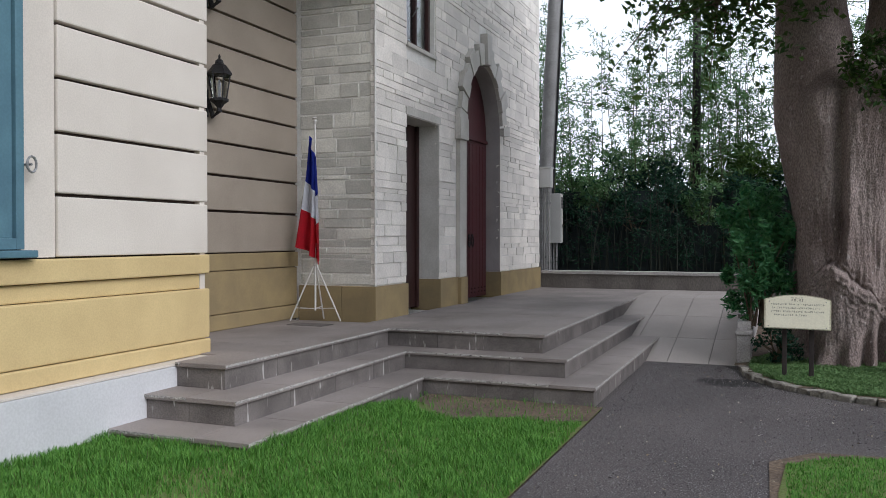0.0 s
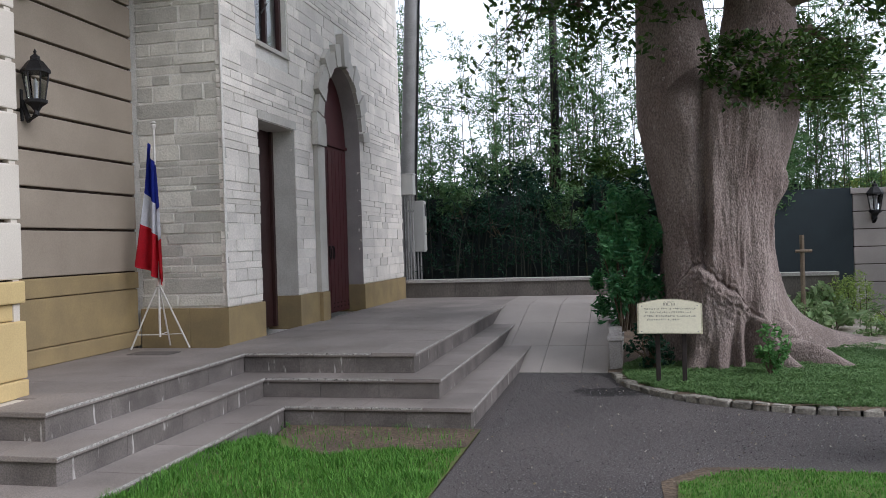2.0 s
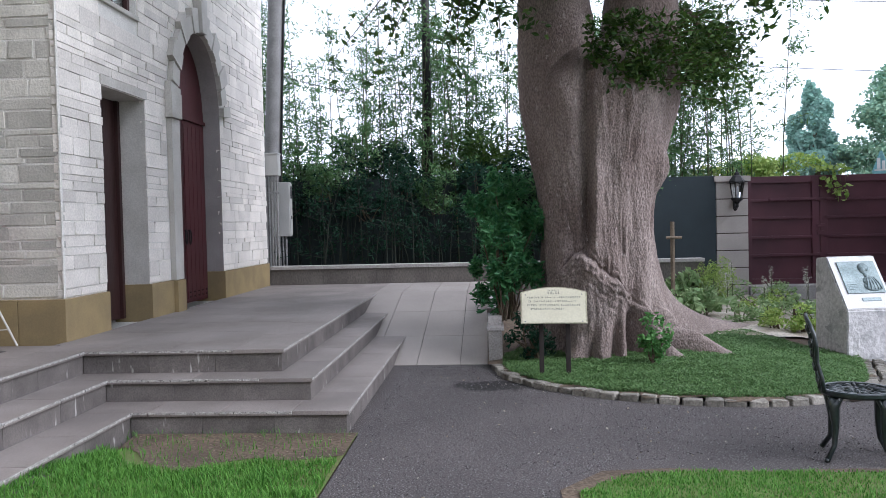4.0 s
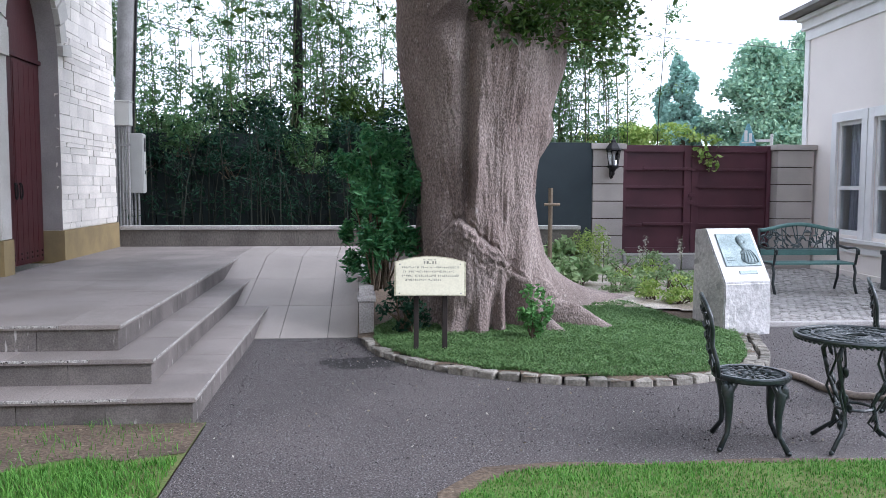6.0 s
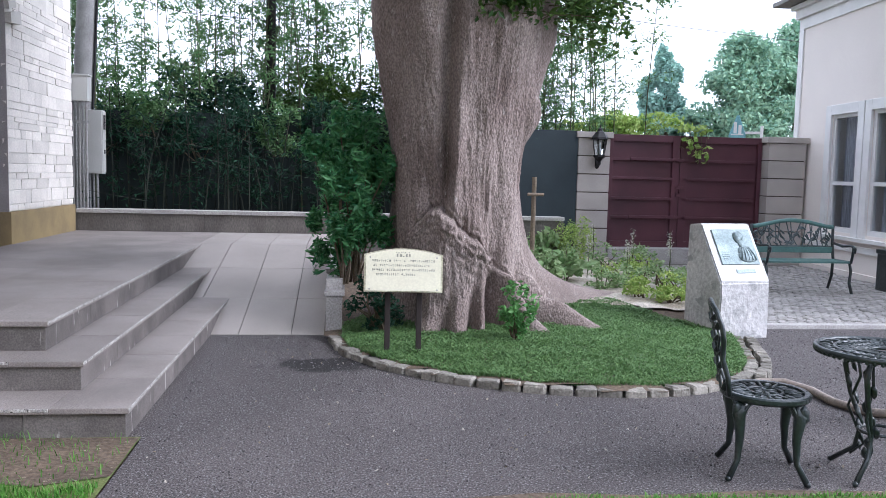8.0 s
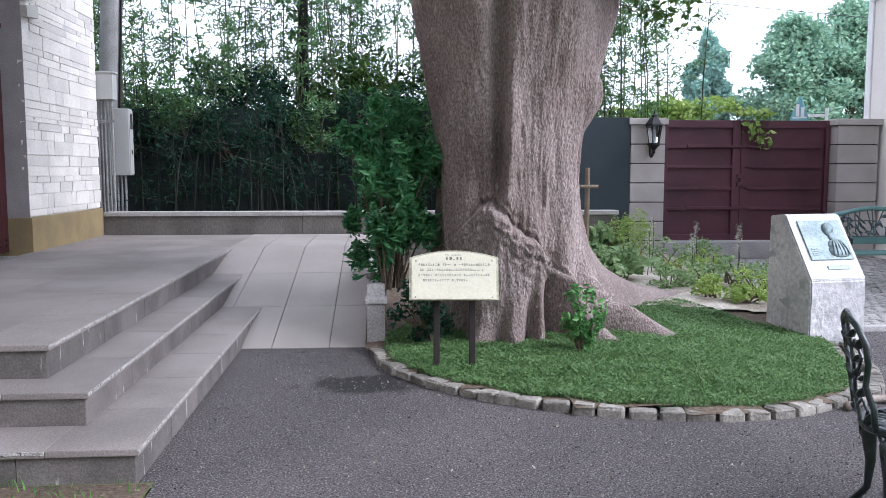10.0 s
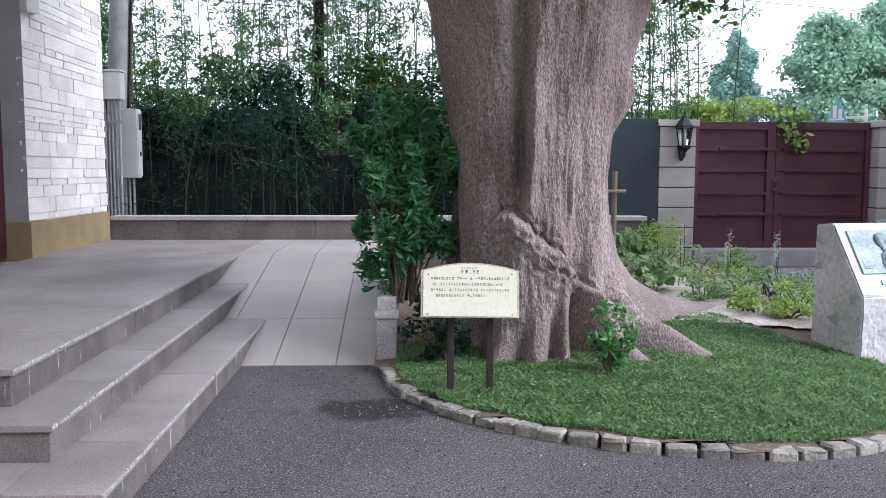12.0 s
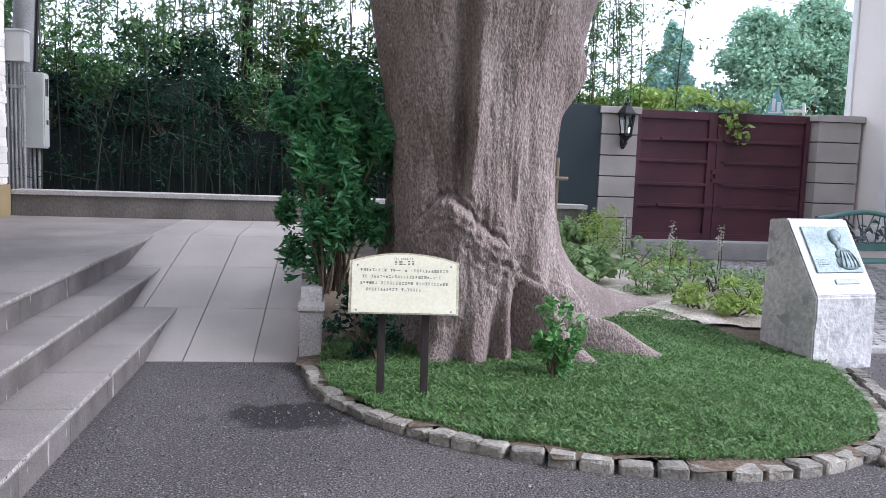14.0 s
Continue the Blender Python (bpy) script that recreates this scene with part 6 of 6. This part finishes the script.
road_sign = empty("road_sign", pose(7.72, 18.6, 0.0, 0, 0, -35), "blue and white triangular road sign on a white bracket", "road sign")
bm = bmesh.new()
loop = [(-0.15, 2.34), (0.15, 2.34), (0.165, 2.39), (0.02, 2.80), (-0.02, 2.80), (-0.165, 2.39)]
a, b = [bm.verts.new((x, -0.02, z)) for x, z in loop], [bm.verts.new((x, 0.0, z)) for x, z in loop]
bm.faces.new(a), bm.faces.new(b[::-1])
for k in range(6):
    bm.faces.new((a[k], b[k], b[(k + 1) % 6], a[(k + 1) % 6]))
bmesh.ops.recalc_face_normals(bm, faces=bm.faces[:])
part("plate", bm, SIGN_BLUE, road_sign)
part("symbol", boxes((-0.07, -0.026, 2.44, -0.01, -0.0205, 2.66), (0.02, -0.026, 2.42, 0.08, -0.0205, 2.60), (-0.12, -0.026, 2.40, 0.12, -0.0205, 2.43), bevel=0.002), WHITE, road_sign)
part("bracket", boxes((0.0, 0.002, 2.42, 0.45, 0.03, 2.47), (0.43, 0.002, 0.0, 0.48, 0.05, 2.58), bevel=0.003), WHITE, road_sign)

hose = part("garden_hose", tube(bmesh.new(), [(2.75, 8.15, 0.03), (3.0, 8.3, 0.03), (3.2, 8.3, 0.03), (3.27, 8.05, 0.03), (3.25, 7.75, 0.03), (3.35, 7.5, 0.03), (3.7, 7.4, 0.03), (4.3, 7.5, 0.03), (5.4, 7.7, 0.03)], 0.028, 8), HOSE, smooth=True)
tagged(hose, "tan garden hose lying curved on the asphalt", "hose")
stake = empty("bamboo_stake", pose(2.58, 14.0, 0.1), "bamboo plant stake with a tied crosspiece", "stake")
part("upright", tube(bmesh.new(), [(0, 0, 0), (0, 0, 1.38)], 0.033, 8), CANE, stake)
part("crosspiece", tube(bmesh.new(), [(-0.10, -0.04, 1.14), (0.13, -0.04, 1.14)], 0.022, 8), CANE, stake)

mat_drain = part("drain_grate", boxes((-4.62, 7.72, 0.53, -4.18, 7.95, 0.546), bevel=0.003), RISER)
tagged(mat_drain, "worn metal drain cover set in the platform", "drain cover")

# ---------------------------------------------------------------- hedge, garden plants and distant trees
hedge_rng = np.random.default_rng(21)
hedge_rnd = random.Random(21)


def bamboo_clump(x, y, stems, height, mat, label, spread=0.45, leaf=0.13, low=1.0, twigs=13, per=13, stem=None):
    ob = empty("bamboo_clump", pose(x, y, 0.0), label, "bamboo", "bamboo hedge")
    bm, pts = bmesh.new(), []
    for k in range(stems):
        bx, by = hedge_rng.normal() * spread, hedge_rng.normal() * 0.3
        h = height * hedge_rng.uniform(0.7, 1.08)
        lean = hedge_rng.normal(size=2) * 0.25
        tip = Vector((bx + lean[0], by + lean[1] * 0.6, h))
        mid = Vector((bx + lean[0] * 0.3, by + lean[1] * 0.2, h * 0.55))
        tube(bm, [(bx, by, 0), mid, tip], [0.015, 0.011, 0.004], 5, cap=False)
        for j in range(twigs):
            t = hedge_rng.uniform(low / h, 1.0)
            q = Vector((bx, by, 0)).lerp(mid, t / 0.55) if t < 0.55 else mid.lerp(tip, (t - 0.55) / 0.45)
            w = Vector((hedge_rng.normal() * 0.34, hedge_rng.normal() * 0.25, hedge_rng.uniform(0.0, 0.35)))
            tube(bm, [q, q + w], [0.005, 0.002], 3, cap=False)
            pts.append(sprays(hedge_rng, [q], [w], per, 0.05, 0.12))
    part("stem_cluster", bm, stem or STEM, ob)["kind"] = "stuff"
    put_mesh("leaves", leaf_mesh("leaves", np.concatenate(pts), leaf, 0.030, hedge_rng, 0.6), mat, ob)


for k in range(21):
    x = -6.2 + 0.56 * k + hedge_rnd.uniform(-0.2, 0.2)
    bamboo_clump(x, 17.75 + hedge_rnd.uniform(-0.15, 0.7), 6, hedge_rnd.uniform(5.3, 6.9), BAMBOO, "tall feathery bamboo with thin stems and narrow leaves", low=2.2, twigs=24, per=18, leaf=0.12)
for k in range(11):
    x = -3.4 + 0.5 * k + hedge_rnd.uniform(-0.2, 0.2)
    bamboo_clump(x, 16.6, 5, hedge_rnd.uniform(2.2, 3.4), SHADED_LEAF, "low bamboo in shade-dark colours growing in front of the fence", low=0.9, twigs=9, per=10, stem=SHADED_STEM)


def leafy(name, centre, radii, n, length, width, mat, label, category="shrub", group="", clumps=14):
    return shrub(name, centre, radii, n, length, width, mat, label, stems=8, group=group, category=category, rng=hedge_rng, clumps=clumps)


leafy("hedge_bush", (-0.35, 17.75, 2.75), (1.0, 0.5, 0.85), 3600, 0.12, 0.05, LEAF, "rounded green evergreen bush over the fence")
leafy("hedge_bush", (-3.4, 17.7, 2.6), (0.9, 0.5, 0.7), 2600, 0.12, 0.05, BAMBOO, "rounded green evergreen bush over the fence")
leafy("hedge_bush", (-2.0, 17.6, 2.5), (0.8, 0.5, 0.7), 2200, 0.12, 0.05, SHADED_LEAF, "rounded evergreen bush in shade-dark colours over the fence")
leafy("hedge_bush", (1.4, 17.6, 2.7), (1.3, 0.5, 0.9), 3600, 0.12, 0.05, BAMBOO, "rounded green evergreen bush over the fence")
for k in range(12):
    leafy("hedge_bush", (-5.4 + 0.72 * k, 17.0 + 0.1 * (k % 3), 2.25 + 0.2 * math.sin(k * 2.7)), (0.55, 0.25, 0.45), 900, 0.11, 0.035, SHADED_LEAF if k % 3 else BAMBOO, "shaded dark green bush before the fence", group="fence bushes", clumps=12)
for k in range(3):
    bamboo_clump(1.9 + 0.5 * k, 17.3, 7, 4.4 - 0.25 * k, BAMBOO, "drooping bamboo beside the garden wall", low=1.8, twigs=22, per=20)
leafy("lime_hedge", (5.5, 18.8, 2.3), (1.4, 0.6, 0.5), 3400, 0.12, 0.06, LIME, "bright lime-green hedge behind the gate")
# creeper hanging over the gate
vine = empty("gate_creeper", pose(5.9, 16.7, 2.25), "lime-green creeper trailing over the gate top", "creeper")
vb, vp = bmesh.new(), []
for k in range(5):
    way = [(-0.25 + 0.12 * k, -0.03, 0.18), (-0.1 + 0.1 * k, -0.10, 0.05), (0.0 + 0.07 * k, -0.14, -0.28 - 0.05 * k)]
    tube(vb, way, 0.005, 4, cap=False)
    vp.append(sprays(hedge_rng, [way[0], way[1]], [np.subtract(way[1], way[0]), np.subtract(way[2], way[1])], 9, 0.04))
part("stem_cluster", vb, TWIG, vine)["kind"] = "stuff"
put_mesh("leaves", leaf_mesh("leaves", np.concatenate(vp), 0.12, 0.085, hedge_rng), LIME, vine)

def gravel_mesh():
    bm = bmesh.new()
    area = [(2.15, 11.35), (3.4, 10.95), (3.72, 10.9), (4.08, 12.5), (4.36, 16.2), (1.5, 16.2), (1.7, 13.0)]
    xs, ys = np.arange(1.5, 4.4, 0.1), np.arange(10.9, 16.2, 0.1)
    cache = {}

    def v(i, j):
        if (i, j) not in cache:
            x, y = 1.5 + 0.1 * i, 10.9 + 0.1 * j
            cache[i, j] = bm.verts.new((x, y, bed_height(x, y) + 0.026 + 0.008 * noise.noise((x * 6, y * 6, 4.0))))
        return cache[i, j]
    for i in range(len(xs)):
        for j in range(len(ys)):
            if inside(np.array([1.55 + 0.1 * i]), np.array([10.95 + 0.1 * j]), area)[0]:
                bm.faces.new((v(i, j), v(i + 1, j), v(i + 1, j + 1), v(i, j + 1)))
    return bm


tagged(part("ground_gravel", gravel_mesh(), SAND, smooth=True), "pale sandy gravel between the border plants", "ground", kind="structure")
leafy("upright_bush", (3.55, 15.2, 0.55), (0.36, 0.3, 0.5), 2400, 0.06, 0.016, LIME, "upright feathery light green bush by the pier", clumps=18)
for x, y, r, h, m, lab in ((2.75, 12.9, 0.36, 0.28, BORDER, "broad-leaved green border plant"), (3.6, 13.2, 0.3, 0.22, LIME, "pale green flowering border plant"), (3.1, 12.4, 0.28, 0.2, BORDER, "bushy green border plant"), (2.5, 13.6, 0.3, 0.3, BORDER, "bushy green border plant"), (3.75, 14.3, 0.36, 0.3, BORDER, "bushy green border plant"), (3.0, 15.3, 0.4, 0.4, BORDER, "broad-leaved green border plant"), (4.1, 12.0, 0.3, 0.3, BORDER, "bushy green border plant"), (3.55, 11.3, 0.2, 0.16, LIME, "pale green flowering border plant"), (3.5, 12.5, 0.34, 0.26, BORDER, "bushy green border plant"), (3.15, 14.3, 0.3, 0.35, BORDER, "bushy green border plant"), (3.75, 11.6, 0.30, 0.26, LIME, "pale green flowering border plant"),
                           (3.95, 12.6, 0.34, 0.24, BORDER, "bushy green border plant"), (4.05, 13.6, 0.34, 0.26, LIME, "pale green flowering border plant"), (2.35, 14.9, 0.4, 0.4, BORDER, "broad-leaved green border plant"), (3.3, 11.6, 0.24, 0.2, LIME, "pale green flowering border plant"), (4.3, 14.6, 0.3, 0.3, BORDER, "bushy green border plant")):
    h *= 0.66
    big = "broad" in lab
    leafy("border_plant", (x, y, bed_height(x, y) + h), (r, r, h), 230 if big else 330, 0.16 if big else 0.065, 0.10 if big else 0.03, m, lab, category="plant", group="border plants", clumps=10)
for k in range(7):
    x, y = 3.2 + 0.19 * k, 13.4 + 0.5 * math.sin(k * 2.1)
    ob = empty("flower_spike", pose(x, y, bed_height(x, y) - 0.02), "tall pale flower spike in the border", "flower", "border flower spikes")
    h = 0.62 + 0.12 * math.sin(k * 1.7)
    part("stem", tube(bmesh.new(), [(0, 0, 0), (0.02, 0, h * 0.5), (0.01, 0, h)], [0.006, 0.005, 0.003], 5), STEM, ob)
    p = np.c_[hedge_rng.normal(size=60) * 0.016, hedge_rng.normal(size=60) * 0.016, hedge_rng.uniform(h * 0.6, h, 60)]
    put_mesh("florets", leaf_mesh("florets", p, 0.028, 0.018, hedge_rng), PETAL, ob)


def far_tree(x, y, height, radius, mat, label, conifer):
    ob = empty("distant_tree", pose(x, y, 0.0), label, "tree", "trees beyond the gate")
    part("trunk", tube(bmesh.new(), [(0, 0, 0), (0.1, 0, height * 0.5), (0, 0, height * 0.93)], [0.3, 0.2, 0.04], 8), TWIG, ob)
    pts = []
    for k in range(90 if not conifer else 85):
        t = hedge_rng.uniform(0.12, 1.0)
        r = radius * hedge_rng.uniform(0.3, 1.0) * ((1 - t) ** 0.85 + 0.02 if conifer else math.sqrt(max(0.04, 1 - (2 * t - 1.0) ** 2)))
        a = hedge_rng.uniform(0, 2 * math.pi)
        c = (r * math.cos(a) * 0.8, r * math.sin(a) * 0.8, height * t)
        pts.append(blob(330, c, (0.95, 0.95, 0.6) if not conifer else (0.22 + 0.5 * (1 - t), 0.22 + 0.5 * (1 - t), 0.42), hedge_rng, 0.1))
    put_mesh("crown", leaf_mesh("crown", np.concatenate(pts), 0.24, 0.13, hedge_rng), mat, ob)


far_tree(14.45, 40.0, 7.4, 3.9, HAZED_CONIFER, "pointed blue-green conifer in the distance", True)
far_tree(17.4, 38.0, 7.5, 2.5, HAZED_LEAF, "spreading green tree in the distance", False)
far_tree(20.3, 39.0, 8.2, 3.0, HAZED_LEAF, "spreading green tree in the distance", False)
far_tree(13.0, 44.0, 3.9, 1.7, HAZED_LEAF, "low green tree in the distance", False)
backdrop = part("backdrop_hedge", boxes((-60, 70, -1, 80, 71, 4.0)), HAZED_LEAF)
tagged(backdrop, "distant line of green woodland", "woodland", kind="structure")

# unseen plain walls, added to close the yard behind the walk and block low light
yard = empty("wall_yard_back", label="plain pale rendered wall added unseen to close the yard and block light", category="wall", kind="structure")
part("wall", boxes((-3.9, -7.0, -0.05, 9.6, -6.7, 5.5), (9.6, -7.0, -0.05, 9.9, 3.0, 3.0)), CREAM, yard)

# ---------------------------------------------------------------- setts, cobbles and wall stones
kerb = empty("kerb_setts", label="curved kerb of uneven granite setts round the tree bed", category="kerb", kind="structure")
SETT_MESHES = []
for _ in range(6):
    bm = box(bmesh.new(), -0.5, -0.5, -0.5, 0.5, 0.5, 0.5)
    bmesh.ops.bevel(bm, geom=bm.edges[:], offset=0.09, segments=1, affect="EDGES")
    for v in bm.verts:
        v.co += Vector((random.uniform(-1, 1), random.uniform(-1, 1), random.uniform(-1, 1))) * 0.05
    me = bpy.data.meshes.new("sett")
    bm.to_mesh(me)
    bm.free()
    me.materials.append(SETT)
    SETT_MESHES.append(me)


def lay_setts(line, length, width, z, name="sett", parent=kerb):
    pts = [Vector((*p, 0)) for p in line]
    # an even walk along a smoothed line
    fine = []
    for i in range(len(pts) - 1):
        p0, p1, p2, p3 = pts[max(i - 1, 0)], pts[i], pts[i + 1], pts[min(i + 2, len(pts) - 1)]
        for k in range(20):
            t = k / 20
            fine.append(0.5 * (2 * p1 + (p2 - p0) * t + (2 * p0 - 5 * p1 + 4 * p2 - p3) * t * t + (3 * p1 - p0 - 3 * p2 + p3) * t ** 3))
    gone, want = 0.0, 0.0
    for a, b in zip(fine, fine[1:]):
        gone += (b - a).length
        if gone >= want:
            d = b - a
            l = length * random.uniform(0.75, 1.2)
            ob = put_mesh(name, random.choice(SETT_MESHES), None, parent)
            ob.matrix_world = Matrix.Translation((a.x, a.y, z)) @ Matrix.Rotation(math.atan2(d.y, d.x) + random.uniform(-0.08, 0.08), 4, "Z") @ Matrix.Diagonal((l * 0.96, width * random.uniform(0.85, 1.1), 0.12 + random.uniform(-0.015, 0.015), 1))
            want = gone + l


lay_setts(BED[1:], 0.145, 0.10, -0.004)
lay_setts([(x + 0.12, y - 0.02) for x, y in BED[9:]], 0.14, 0.095, 0.004)

cob = random.Random(9)
fv, ff = [], []
src = [([v.co.copy() for v in s.vertices], [tuple(p.vertices) for p in s.polygons]) for s in SETT_MESHES]
near_cobbles = []
for j in range(52):
    for i in range(36):
        x, y = 4.3 + 0.105 * i + (0.05 if j % 2 else 0), 10.72 + 0.105 * j
        if x > 7.73 + 0.0875 * (y - 13.0) - 0.1:
            continue
        m = Matrix.Translation((x, y, 0.012 + cob.uniform(-0.004, 0.006))) @ pose(0, 0, 0, cob.uniform(-3, 3), cob.uniform(-3, 3), cob.uniform(-8, 8)) @ Matrix.Diagonal((0.096, 0.096, 0.07, 1))
        k = cob.randrange(len(SETT_MESHES))
        if j < 11 and i < 26:
            near_cobbles.append((k, m))
        else:
            base = len(fv)
            fv.extend(m @ c for c in src[k][0])
            ff.extend(tuple(q + base for q in f) for f in src[k][1])
COB_MESHES = [me.copy() for me in SETT_MESHES]
for me in COB_MESHES:
    me.materials.clear()
    me.materials.append(COBBLE)
for k, m in near_cobbles:
    put_mesh("cobble", COB_MESHES[k], None, terrace).matrix_world = m
put_mesh("far_cobbles", mesh_from("far_cobbles", fv, ff), COBBLE_FAR, terrace)["kind"] = "stuff"

lay_stones("side", STONES, STONE_FAR, lambda y, z: y < 9.4 and z < 3.2, random.Random(3))
lay_stones("front", GREYS, STONE_GREY_SHADED_FAR, lambda x, z: z < 3.6, random.Random(5))
